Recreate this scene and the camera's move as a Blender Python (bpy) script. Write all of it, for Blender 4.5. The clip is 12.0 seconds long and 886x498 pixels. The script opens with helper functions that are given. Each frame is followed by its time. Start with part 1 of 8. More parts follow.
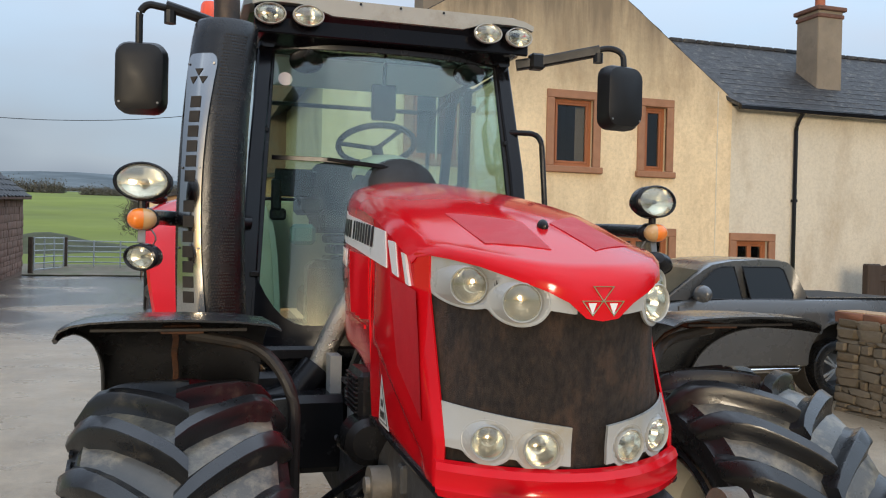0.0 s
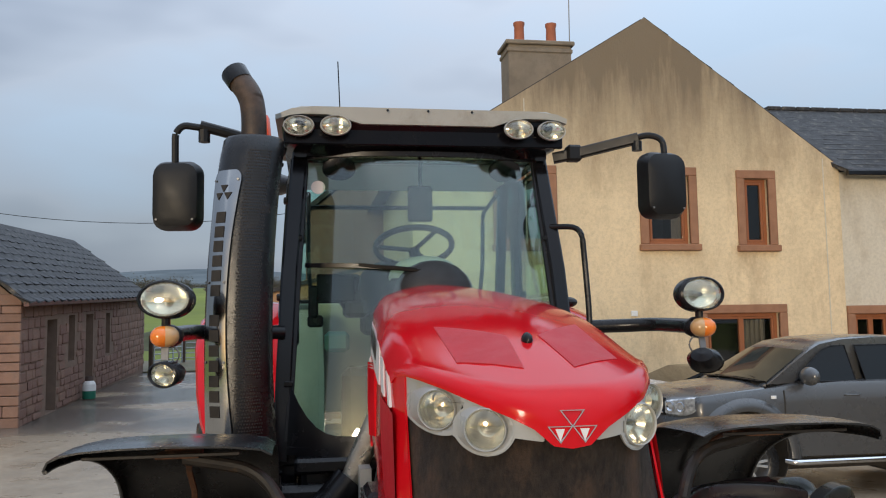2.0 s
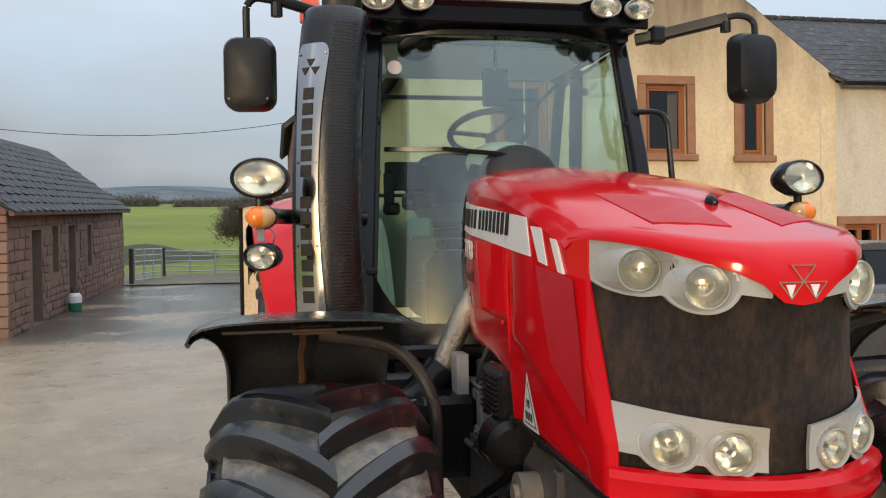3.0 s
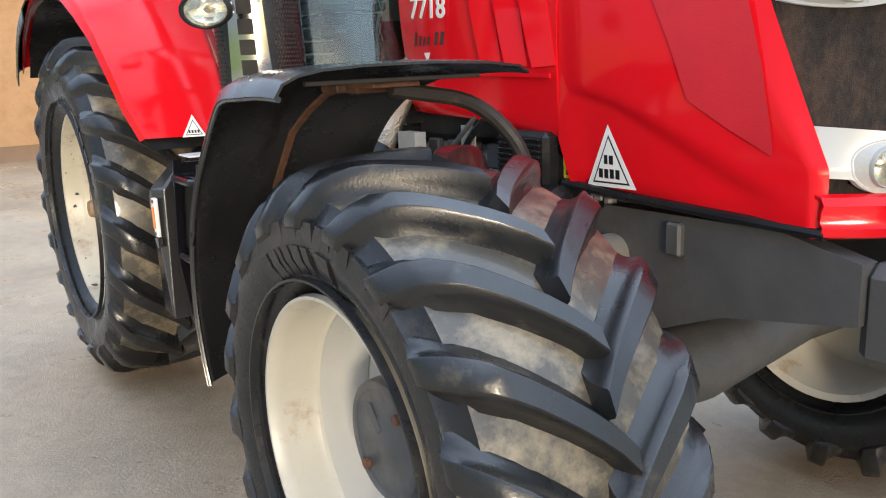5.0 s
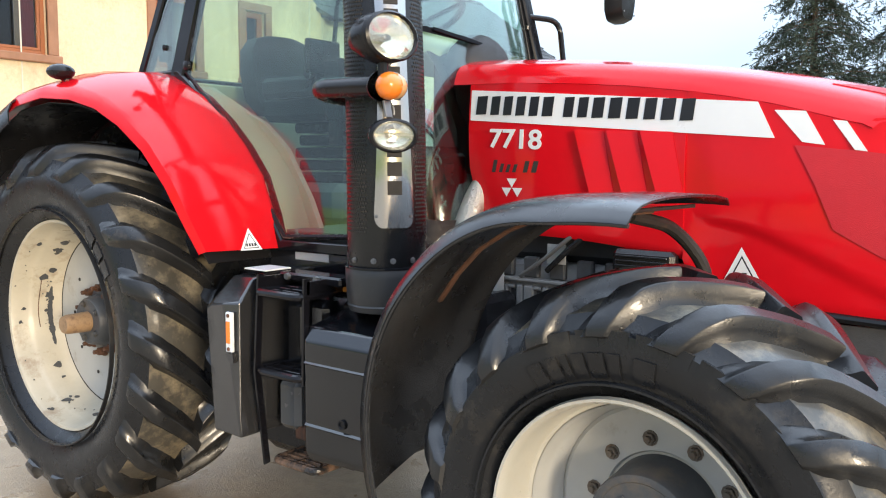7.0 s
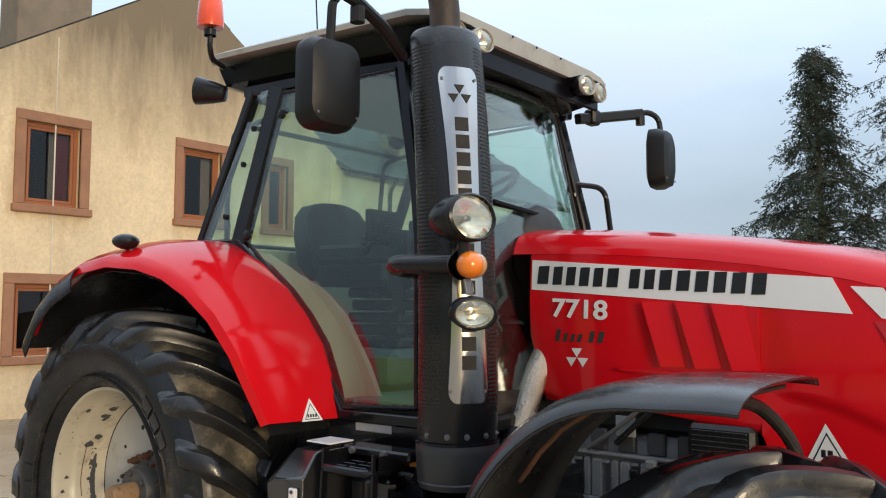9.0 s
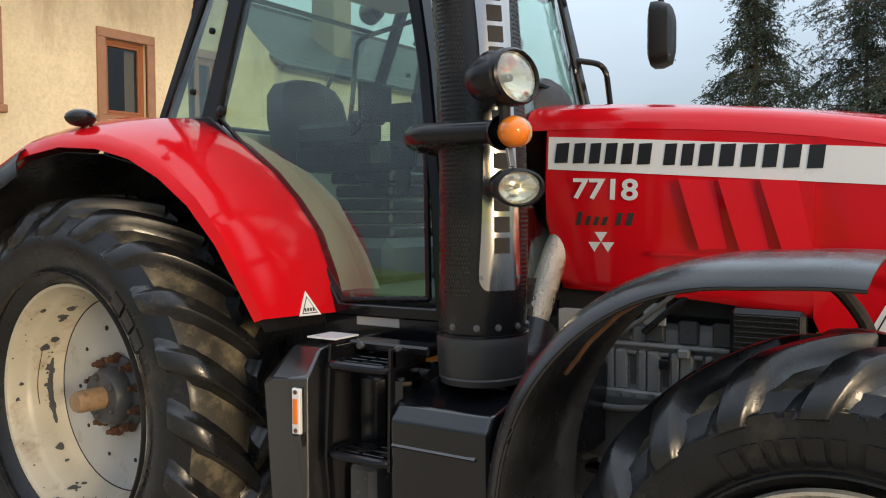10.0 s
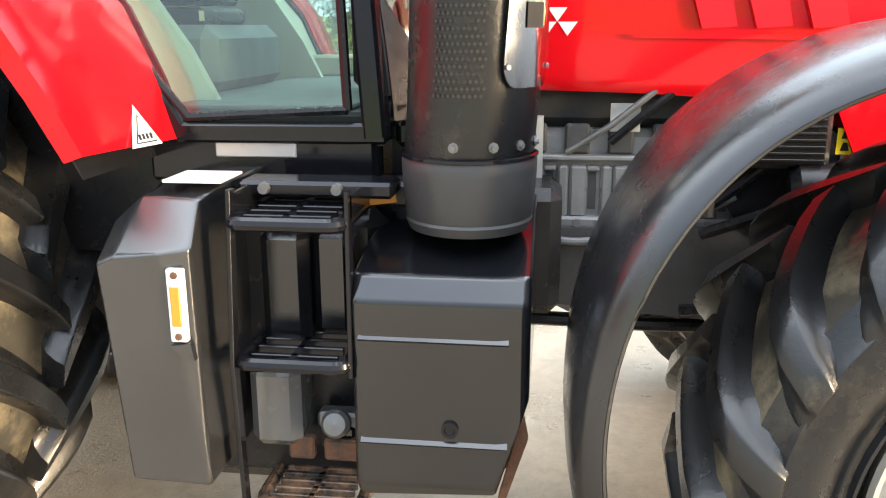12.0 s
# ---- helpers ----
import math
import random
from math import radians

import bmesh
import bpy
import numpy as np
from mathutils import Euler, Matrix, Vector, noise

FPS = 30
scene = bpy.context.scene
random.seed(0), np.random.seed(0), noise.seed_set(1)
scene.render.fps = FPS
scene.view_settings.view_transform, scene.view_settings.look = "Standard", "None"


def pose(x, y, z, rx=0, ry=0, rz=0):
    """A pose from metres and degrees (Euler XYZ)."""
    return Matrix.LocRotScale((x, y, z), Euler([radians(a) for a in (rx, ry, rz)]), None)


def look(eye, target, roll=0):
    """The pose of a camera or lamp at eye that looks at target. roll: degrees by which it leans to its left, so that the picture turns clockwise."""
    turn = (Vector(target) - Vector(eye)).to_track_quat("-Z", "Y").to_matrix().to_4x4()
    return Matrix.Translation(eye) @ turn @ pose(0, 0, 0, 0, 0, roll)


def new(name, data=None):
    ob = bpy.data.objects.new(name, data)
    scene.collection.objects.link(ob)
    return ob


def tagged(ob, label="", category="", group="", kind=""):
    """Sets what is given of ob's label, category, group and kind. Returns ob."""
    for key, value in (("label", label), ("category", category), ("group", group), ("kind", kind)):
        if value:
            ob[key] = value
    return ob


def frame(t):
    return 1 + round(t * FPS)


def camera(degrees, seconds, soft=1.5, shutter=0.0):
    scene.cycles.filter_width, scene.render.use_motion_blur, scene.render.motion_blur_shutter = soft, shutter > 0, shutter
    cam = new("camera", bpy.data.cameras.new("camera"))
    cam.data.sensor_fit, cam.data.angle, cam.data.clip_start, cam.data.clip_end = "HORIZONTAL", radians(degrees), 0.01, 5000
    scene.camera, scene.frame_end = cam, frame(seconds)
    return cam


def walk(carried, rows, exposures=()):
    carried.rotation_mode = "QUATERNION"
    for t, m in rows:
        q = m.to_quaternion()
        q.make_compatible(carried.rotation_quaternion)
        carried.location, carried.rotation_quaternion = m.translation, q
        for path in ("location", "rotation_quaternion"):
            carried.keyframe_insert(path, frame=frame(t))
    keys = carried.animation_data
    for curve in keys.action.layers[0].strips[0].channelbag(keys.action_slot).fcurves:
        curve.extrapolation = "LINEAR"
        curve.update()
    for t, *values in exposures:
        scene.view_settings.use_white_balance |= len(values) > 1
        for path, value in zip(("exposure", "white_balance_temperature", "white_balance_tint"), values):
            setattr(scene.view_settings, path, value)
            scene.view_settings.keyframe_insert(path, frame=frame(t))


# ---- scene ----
cam = camera(55.5, 12.0, soft=1.1)
PATH = [
    (0, (-0.988, -2.805, 1.836), (-0.405, -0.893, 1.816), 1.3),
    (0.5, (-0.824, -2.81, 1.921), (-0.29, -0.882, 1.936), 0.0),
    (1, (-0.526, -2.798, 1.992), (-0.093, -0.847, 2.048), -1.0),
    (1.5, (-0.465, -2.805, 1.991), (-0.113, -0.845, 2.18), -1.2),
    (2, (-0.595, -2.797, 1.934), (-0.274, -0.83, 2.108), -0.9),
    (2.5, (-0.847, -2.714, 1.847), (-0.52, -0.742, 1.909), -0.5),
    (3, (-1.11, -2.549, 1.799), (-0.717, -0.589, 1.776), -0.9),
    (3.5, (-1.367, -2.313, 1.765), (-0.805, -0.399, 1.617), -1.7),
    (3.7, (-1.467, -2.263, 1.729), (-0.838, -0.375, 1.528), -2.0),
    (5.3, (-2.245, -1.598, 1.587), (-1.058, -0.062, 1.109), -1.5),
    (5.5, (-2.395, -1.519, 1.595), (-1.154, -0.025, 1.118), -1.1),
    (6, (-2.665, -1.312, 1.587), (-1.307, 0.093, 1.159), -0.2),
    (6.5, (-2.886, -1.092, 1.589), (-1.431, 0.234, 1.238), 0.3),
    (7, (-3.147, -0.996, 1.653), (-1.575, 0.225, 1.454), 0.4),
    (7.5, (-3.29, -0.981, 1.769), (-1.656, 0.173, 1.797), -0.2),
    (7.7, (-3.311, -0.979, 1.813), (-1.676, 0.167, 1.917), -0.5),
    (9.3, (-3.278, -0.711, 1.742), (-1.72, 0.537, 1.87), 0.3),
    (9.5, (-3.244, -0.622, 1.729), (-1.668, 0.608, 1.807), 0.2),
    (10, (-3.207, -0.353, 1.676), (-1.538, 0.745, 1.588), -0.2),
    (10.5, (-3.221, -0.029, 1.606), (-1.441, 0.846, 1.347), -0.4),
    (11, (-3.12, 0.292, 1.572), (-1.283, 0.999, 1.221), -0.6),
    (11.5, (-2.922, 0.605, 1.555), (-1.023, 1.062, 1.129), -0.1),
    (12, (-2.669, 0.862, 1.55), (-0.751, 1.11, 1.041), -0.2),
]
EXPOSURES = [(0, .05, 6200, 10), (1.0, .1, 6400, 10), (1.5, -.2, 6000, 11), (2.0, -.23, 6200, 11), (2.5, .05, 6500, 11), (3.5, .05, 6900, 12), (5.3, .97, 5900, 10), (6.5, 1.07, 5900, 10), (7.5, .85, 6400, 10), (9.3, .1, 6500, 10), (10.0, .25, 6700, 10), (10.5, 1.02, 6200, 10), (11.5, 1.68, 6800, 10), (12, 2.08, 6900, 10)]
walk(cam, [(t, look(eye, target, roll)) for t, eye, target, roll in PATH], EXPOSURES)

# ---- light ----
SUN_EL, SUN_AZ = 5.5, 206.0            # degrees; azimuth clockwise from +y
world = bpy.data.worlds.new("sky")
scene.world = world
world.use_nodes = True
wn, wl = world.node_tree.nodes, world.node_tree.links
wn.clear()
sky = wn.new("ShaderNodeTexSky")
sky.sky_type, sky.sun_disc = "NISHITA", False
sky.sun_elevation, sky.sun_rotation = radians(SUN_EL), radians(SUN_AZ)
sky.air_density, sky.dust_density, sky.ozone_density = 1.0, 2.0, 2.0
tc = wn.new("ShaderNodeTexCoord")
mapn = wn.new("ShaderNodeMapping")
mapn.inputs["Scale"].default_value = (1.2, 1.2, 3.4)
cloud = wn.new("ShaderNodeTexNoise")
cloud.inputs["Scale"].default_value, cloud.inputs["Detail"].default_value = 1.5, 3.6
cloud.inputs["Roughness"].default_value = 0.55
ramp = wn.new("ShaderNodeValToRGB")
ramp.color_ramp.elements[0].position, ramp.color_ramp.elements[0].color = 0.34, (0.21, 0.25, 0.315, 1)
ramp.color_ramp.elements[1].position, ramp.color_ramp.elements[1].color = 0.66, (0.46, 0.56, 0.67, 1)
ramp.color_ramp.elements.new(0.53).color = (0.45, 0.50, 0.57, 1)
bank, heavy = wn.new("ShaderNodeMath"), wn.new("ShaderNodeMath")     # the cloud bank is heavier over the barn
bank.operation, heavy.operation = "MULTIPLY", "ADD"
bank.inputs[1].default_value = 0.24
cover = wn.new("ShaderNodeMapRange")
cover.inputs["From Min"].default_value, cover.inputs["From Max"].default_value = 0.36, 0.56
cover.inputs["To Min"].default_value, cover.inputs["To Max"].default_value = 0.97, 0.80
bg1, bg2, mixw, outw = (wn.new("ShaderNodeBackground"), wn.new("ShaderNodeBackground"), wn.new("ShaderNodeMixShader"),
                        wn.new("ShaderNodeOutputWorld"))
bg1.inputs["Strength"].default_value = 0.15
# an overcast sky is brightest overhead
sep, zen = wn.new("ShaderNodeSeparateXYZ"), wn.new("ShaderNodeMapRange")
zen.inputs["From Min"].default_value, zen.inputs["From Max"].default_value = 0.12, 1.0
zen.inputs["To Min"].default_value, zen.inputs["To Max"].default_value = 1.05, 4.2
wl.new(tc.outputs["Generated"], sep.inputs["Vector"])
wl.new(sep.outputs["Z"], zen.inputs["Value"])
wl.new(sep.outputs["X"], bank.inputs[0])
wl.new(zen.outputs["Result"], bg2.inputs["Strength"])
# the cloud thins out low down round the setting sun
near_sun, thin, cloudy = wn.new("ShaderNodeVectorMath"), wn.new("ShaderNodeMapRange"), wn.new("ShaderNodeMath")
near_sun.operation, cloudy.operation = "DOT_PRODUCT", "MULTIPLY"
near_sun.inputs[1].default_value = (math.sin(radians(SUN_AZ)) * math.cos(radians(SUN_EL)), math.cos(radians(SUN_AZ)) * math.cos(radians(SUN_EL)), math.sin(radians(SUN_EL)))
thin.interpolation_type = "SMOOTHSTEP"
for key, value in (("From Min", 0.90), ("From Max", 1.0), ("To Min", 1.0), ("To Max", 0.35)):
    thin.inputs[key].default_value = value
wl.new(tc.outputs["Generated"], near_sun.inputs[0])
wl.new(near_sun.outputs["Value"], thin.inputs["Value"])
wl.new(thin.outputs["Result"], cloudy.inputs[1])
for a, b in ((tc.outputs["Generated"], mapn.inputs["Vector"]), (mapn.outputs["Vector"], cloud.inputs["Vector"]),
             (bank.outputs[0], heavy.inputs[0]), (cloud.outputs["Fac"], heavy.inputs[1]), (heavy.outputs[0], ramp.inputs["Fac"]), (cloud.outputs["Fac"], cover.inputs["Value"]),
             (sky.outputs["Color"], bg1.inputs["Color"]), (ramp.outputs["Color"], bg2.inputs["Color"]),
             (cover.outputs["Result"], cloudy.inputs[0]), (cloudy.outputs["Value"], mixw.inputs["Fac"]), (bg1.outputs["Background"], mixw.inputs[1]),
             (bg2.outputs["Background"], mixw.inputs[2]), (mixw.outputs["Shader"], outw.inputs["Surface"])):
    wl.new(a, b)
sun = new("sun", bpy.data.lights.new("sun", "SUN"))
sun.data.energy, sun.data.angle, sun.data.color = 1.55, radians(11), (1.0, 0.84, 0.62)
sd = Vector((math.sin(radians(SUN_AZ)) * math.cos(radians(SUN_EL)), math.cos(radians(SUN_AZ)) * math.cos(radians(SUN_EL)), math.sin(radians(SUN_EL))))
sun.matrix_world = look(sd * 50, (0, 0, 0))
tagged(sun, kind="structure")


# ---- geometry helpers ----
class Geo:
    """Vertices and faces gathered for one mesh."""

    def __init__(self):
        self.v, self.f = [], []

    def add(self, verts, faces, m=None):
        n = len(self.v)
        self.v += [tuple(m @ Vector(p)) for p in verts] if m else [tuple(p) for p in verts]
        self.f += [tuple(i + n for i in f) for f in faces]
        return self

    def box(self, c, s, b=0.004, m=None):
        """A box of size s round c with chamfered edges."""
        h = [x / 2 for x in s]
        b = min(b, *(x * 0.45 for x in h))
        verts, ix = [], {}
        for i in (-1, 1):
            for j in (-1, 1):
                for k in (-1, 1):
                    for ax in range(3):
                        p = [i * (h[0] - b), j * (h[1] - b), k * (h[2] - b)]
                        p[ax] = (i, j, k)[ax] * h[ax]
                        ix[i, j, k, ax] = len(verts)
                        verts.append((c[0] + p[0], c[1] + p[1], c[2] + p[2]))
        faces = []
        ring = ((-1, -1), (1, -1), (1, 1), (-1, 1))
        for ax in range(3):
            o = [a for a in range(3) if a != ax]
            for s1 in (-1, 1):
                faces.append([ix[self._key(ax, s1, o, q)] for q in ring])
            for q in ring:
                ends = [self._key(ax, s1, o, q) for s1 in (-1, 1)]
                faces.append((ix[ends[0][:3] + (o[0],)], ix[ends[1][:3] + (o[0],)], ix[ends[1][:3] + (o[1],)], ix[ends[0][:3] + (o[1],)]))
        for i in (-1, 1):
            for j in (-1, 1):
                for k in (-1, 1):
                    faces.append([ix[i, j, k, a] for a in range(3)])
        return self.add(verts, faces, m)

    @staticmethod
    def _key(ax, s1, o, q):
        k = [0, 0, 0]
        k[ax], k[o[0]], k[o[1]] = s1, q[0], q[1]
        return (*k, ax)

    def sweep(self, pts, radii, n=12, caps=True, flat=1.0, up=(0, 0, 1)):
        """A round bar along points; flat squeezes it along its own second axis."""
        pts = [Vector(p) for p in pts]
        radii = [radii] * len(pts) if isinstance(radii, (int, float)) else list(radii)
        rows = []
        for k, p in enumerate(pts):
            d = (pts[min(k + 1, len(pts) - 1)] - pts[max(k - 1, 0)]).normalized()
            u = Vector(up)
            if abs(d.dot(u)) > 0.95:
                u = Vector((1, 0, 0)) if abs(d.x) < 0.9 else Vector((0, 1, 0))
            a = d.cross(u).normalized()
            b = a.cross(d)
            rows.append([p + radii[k] * (math.cos(2 * math.pi * i / n) * a + flat * math.sin(2 * math.pi * i / n) * b) for i in range(n)])
        return self.loft(rows, closed=True, caps=caps)

    def rect(self, pts, w, h, up=(0, 0, 1), b=0.15):
        """A bar of chamfered rectangular section w x h along points; h lies along up."""
        pts = [Vector(p) for p in pts]
        rows = []
        for k, p in enumerate(pts):
            d = (pts[min(k + 1, len(pts) - 1)] - pts[max(k - 1, 0)]).normalized()
            a = d.cross(Vector(up)).normalized()
            c = a.cross(d)
            x, y = w / 2, h / 2
            e = b * min(w, h)
            rows.append([p + q[0] * a + q[1] * c for q in ((x, y - e), (x - e, y), (e - x, y), (-x, y - e), (-x, e - y), (e - x, -y), (x - e, -y), (x, e - y))])
        return self.loft(rows, closed=True, caps=True)

    def loft(self, rows, closed=False, caps=False):
        n, faces = len(rows[0]), []
        for r in range(len(rows) - 1):
            for i in range(n if closed else n - 1):
                j = (i + 1) % n
                faces.append((r * n + i, r * n + j, (r + 1) * n + j, (r + 1) * n + i))
        if caps:
            faces += [tuple(range(n))[::-1], tuple(range((len(rows) - 1) * n, len(rows) * n))]
        return self.add([p for row in rows for p in row], faces)

    def sheet(self, rows, th):
        """A sheet of thickness th through a grid of points; positive th grows along rows x columns."""
        P = np.array([[tuple(p) for p in r] for r in rows], float)
        du = np.gradient(P, axis=0)
        dv = np.gradient(P, axis=1)
        N = np.cross(du, dv)
        N /= np.linalg.norm(N, axis=2, keepdims=True) + 1e-12
        Q = P + N * th
        R, C = P.shape[:2]
        verts = [tuple(p) for p in P.reshape(-1, 3)] + [tuple(p) for p in Q.reshape(-1, 3)]
        o, faces = R * C, []
        for r in range(R - 1):
            for c in range(C - 1):
                a, b2, c2, d = r * C + c, r * C + c + 1, (r + 1) * C + c + 1, (r + 1) * C + c
                faces += [(a, b2, c2, d), (o + d, o + c2, o + b2, o + a)]
        for c in range(C - 1):
            faces += [(c + 1, c, o + c, o + c + 1), ((R - 1) * C + c, (R - 1) * C + c + 1, o + (R - 1) * C + c + 1, o + (R - 1) * C + c)]
        for r in range(R - 1):
            faces += [(r * C, (r + 1) * C, o + (r + 1) * C, o + r * C), ((r + 1) * C + C - 1, r * C + C - 1, o + r * C + C - 1, o + (r + 1) * C + C - 1)]
        return self.add(verts, faces)

    def spin(self, profile, m, n=48, closed=False):
        """Turn a profile of (along, radius) round the local x axis, placed by m."""
        rows = [[m @ Vector((a, r * math.cos(2 * math.pi * i / n), r * math.sin(2 * math.pi * i / n))) for i in range(n)] for a, r in profile]
        if closed:
            rows.append(rows[0])
        return self.loft(rows, closed=True)

    def prism(self, outline, depth, m):
        """A flat outline in local x, y, thickened along local z from 0 to depth."""
        n = len(outline)
        verts = [m @ Vector((x, y, 0)) for x, y in outline] + [m @ Vector((x, y, depth)) for x, y in outline]
        faces = [tuple(range(n))[::-1], tuple(range(n, 2 * n))] + [(i, (i + 1) % n, n + (i + 1) % n, n + i) for i in range(n)]
        return self.add(verts, faces)

    def ball(self, c, r, n=12, k=8):
        c = Vector(c)
        r = Vector((r, r, r)) if isinstance(r, (int, float)) else Vector(r)
        rows = []
        for j in range(k + 1):
            t = math.pi * (j + 0.001) / (k + 0.002)
            rows.append([c + Vector((r.x * math.sin(t) * math.cos(2 * math.pi * i / n), r.y * math.sin(t) * math.sin(2 * math.pi * i / n), r.z * math.cos(t))) for i in range(n)])
        return self.loft(rows, closed=True, caps=True)

    def flip_x(self):
        self.v = [(-x, y, z) for x, y, z in self.v]
        self.f = [f[::-1] for f in self.f]
        return self


PARENT_INV = {}


def thing(name, at, label, category, group="", kind=""):
    ob = new(name)
    ob.empty_display_size = 0.1
    ob.location = at
    PARENT_INV[ob] = Matrix.Translation(Vector(at)).inverted()
    return tagged(ob, label, category, group, kind)


def mesh(name, geo, material, smooth=35.0, weld=False):
    me = bpy.data.meshes.new(name)
    me.from_pydata(geo.v, [], geo.f)
    bm = bmesh.new()
    bm.from_mesh(me)
    if weld:
        bmesh.ops.remove_doubles(bm, verts=bm.verts, dist=0.0005)
    bmesh.ops.recalc_face_normals(bm, faces=bm.faces)
    bm.to_mesh(me)
    bm.free()
    me.polygons.foreach_set("use_smooth", [True] * len(me.polygons))
    me.set_sharp_from_angle(angle=radians(smooth))
    me.materials.append(material)
    return me


def part(name, geo, material, parent=None, label="", smooth=35.0, weld=False):
    """Links a Geo, given in world places, as one mesh under a thing or part."""
    ob = new(name, mesh(name, geo, material, smooth, weld))
    if parent:
        ob.parent = parent
        ob.matrix_parent_inverse = PARENT_INV.get(parent, Matrix())
    return tagged(ob, label)


def facing(p, d, up=(0, 0, 1)):
    """A frame at p whose x axis runs along d."""
    x = Vector(d).normalized()
    y = Vector(up).cross(x).normalized() if abs(x.dot(Vector(up))) < 0.98 else Vector((0, 1, 0)).cross(x).normalized()
    z = x.cross(y)
    return Matrix(((x.x, y.x, z.x, p[0]), (x.y, y.y, z.y, p[1]), (x.z, y.z, z.z, p[2]), (0, 0, 0, 1)))


def lerp(a, b, t):
    return a + (b - a) * t


def curve(xs, ys, x):
    """Smooth interpolation through a few stations."""
    xs, ys = np.array(xs, float), np.array(ys, float)
    x = float(np.clip(x, xs[0], xs[-1]))
    m = np.gradient(ys, xs)
    i = int(np.clip(np.searchsorted(xs, x) - 1, 0, len(xs) - 2))
    h = xs[i + 1] - xs[i]
    t = (x - xs[i]) / h
    return float((1 + 2 * t) * (1 - t) ** 2 * ys[i] + t * (1 - t) ** 2 * h * m[i] + t * t * (3 - 2 * t) * ys[i + 1] + t * t * (t - 1) * h * m[i + 1])


def rounded(pts, r, n=4):
    """A polyline with its inner corners rounded."""
    pts = [Vector(p) for p in pts]
    out = [pts[0]]
    for a, b, c in zip(pts, pts[1:], pts[2:]):
        d1, d2 = (a - b), (c - b)
        k = min(r, d1.length * 0.49, d2.length * 0.49)
        p, q = b + d1.normalized() * k, b + d2.normalized() * k
        out += [(1 - t) ** 2 * p + 2 * t * (1 - t) * b + t * t * q for t in [i / n for i in range(n + 1)]]
    return out + [pts[-1]]


# ---- materials ----
def surface(name, col, rough=0.5, metal=0.0, var=0.12, scale=6.0, bump=0.0, bscale=80.0, dirt=None, dirt_amount=0.3, dirt_scale=3.0,
            coat=0.0, rvar=0.1, spec=0.5, stretch=(1, 1, 1), island=0.0, speckle=0.0):
    """Principled surface with colour variation at two scales, patchy dirt, uneven gloss and fine relief."""
    m = bpy.data.materials.new(name)
    m.use_nodes = True
    n, l = m.node_tree.nodes, m.node_tree.links
    p = n["Principled BSDF"]
    p.inputs["Metallic"].default_value, p.inputs["Coat Weight"].default_value = metal, coat
    p.inputs["Coat Roughness"].default_value, p.inputs["Specular IOR Level"].default_value = 0.06, spec
    t = n.new("ShaderNodeTexCoord")
    mp = n.new("ShaderNodeMapping")
    mp.inputs["Scale"].default_value = stretch
    l.new(t.outputs["Object"], mp.inputs["Vector"])

    def noise_tex(s, detail=5.0, r=0.6):
        x = n.new("ShaderNodeTexNoise")
        x.inputs["Scale"].default_value, x.inputs["Detail"].default_value, x.inputs["Roughness"].default_value = s, detail, r
        l.new(mp.outputs["Vector"], x.inputs["Vector"])
        return x.outputs["Fac"]

    def mixed(fac, a, b):
        x = n.new("ShaderNodeMix")
        x.data_type = "RGBA"
        l.new(fac, x.inputs[0])
        for s, val in ((6, a), (7, b)):
            if isinstance(val, tuple):
                x.inputs[s].default_value = (*val, 1)
            else:
                l.new(val, x.inputs[s])
        return x.outputs[2]

    def ranged(fac, a, b, c, d):
        x = n.new("ShaderNodeMapRange")
        l.new(fac, x.inputs["Value"])
        for k, val in zip(("From Min", "From Max", "To Min", "To Max"), (a, b, c, d)):
            x.inputs[k].default_value = val
        return x.outputs["Result"]

    big = noise_tex(scale)
    small = noise_tex(scale * 7.3, 6.0, 0.7)
    lo, hi = tuple(c * (1 - var) for c in col), tuple(min(1, c * (1 + var)) for c in col)
    base = mixed(ranged(big, 0.3, 0.7, 0, 1), lo, hi)
    base = mixed(ranged(small, 0.25, 0.8, 0, 0.5), base, lo)
    if island:
        g = n.new("ShaderNodeNewGeometry")
        base = mixed(ranged(g.outputs["Random Per Island"], 0, 1, 0, island), base, tuple(c * 0.45 for c in col))
    if dirt:
        d = noise_tex(dirt_scale, 8.0, 0.72)
        base = mixed(ranged(d, 0.62 - dirt_amount * 0.35, 0.78 - dirt_amount * 0.25, 0, 1), base, dirt)
    if speckle:
        grit = n.new("ShaderNodeTexNoise")
        grit.inputs["Scale"].default_value, grit.inputs["Detail"].default_value, grit.inputs["Roughness"].default_value = 17.0, 4.0, 0.8
        l.new(t.outputs["Object"], grit.inputs["Vector"])
        base = mixed(ranged(grit.outputs["Fac"], 0.42, 0.70, 0, speckle), base, tuple(c * 0.5 for c in col))
    l.new(base, p.inputs["Base Color"])
    l.new(ranged(noise_tex(scale * 2.1), 0.3, 0.7, max(0.02, rough - rvar), min(1, rough + rvar)), p.inputs["Roughness"])
    if bump:
        b = n.new("ShaderNodeBump")
        b.inputs["Strength"].default_value, b.inputs["Distance"].default_value = min(1.0, bump), 0.01
        l.new(noise_tex(bscale, 6.0, 0.65), b.inputs["Height"])
        l.new(b.outputs["Normal"], p.inputs["Normal"])
    return m


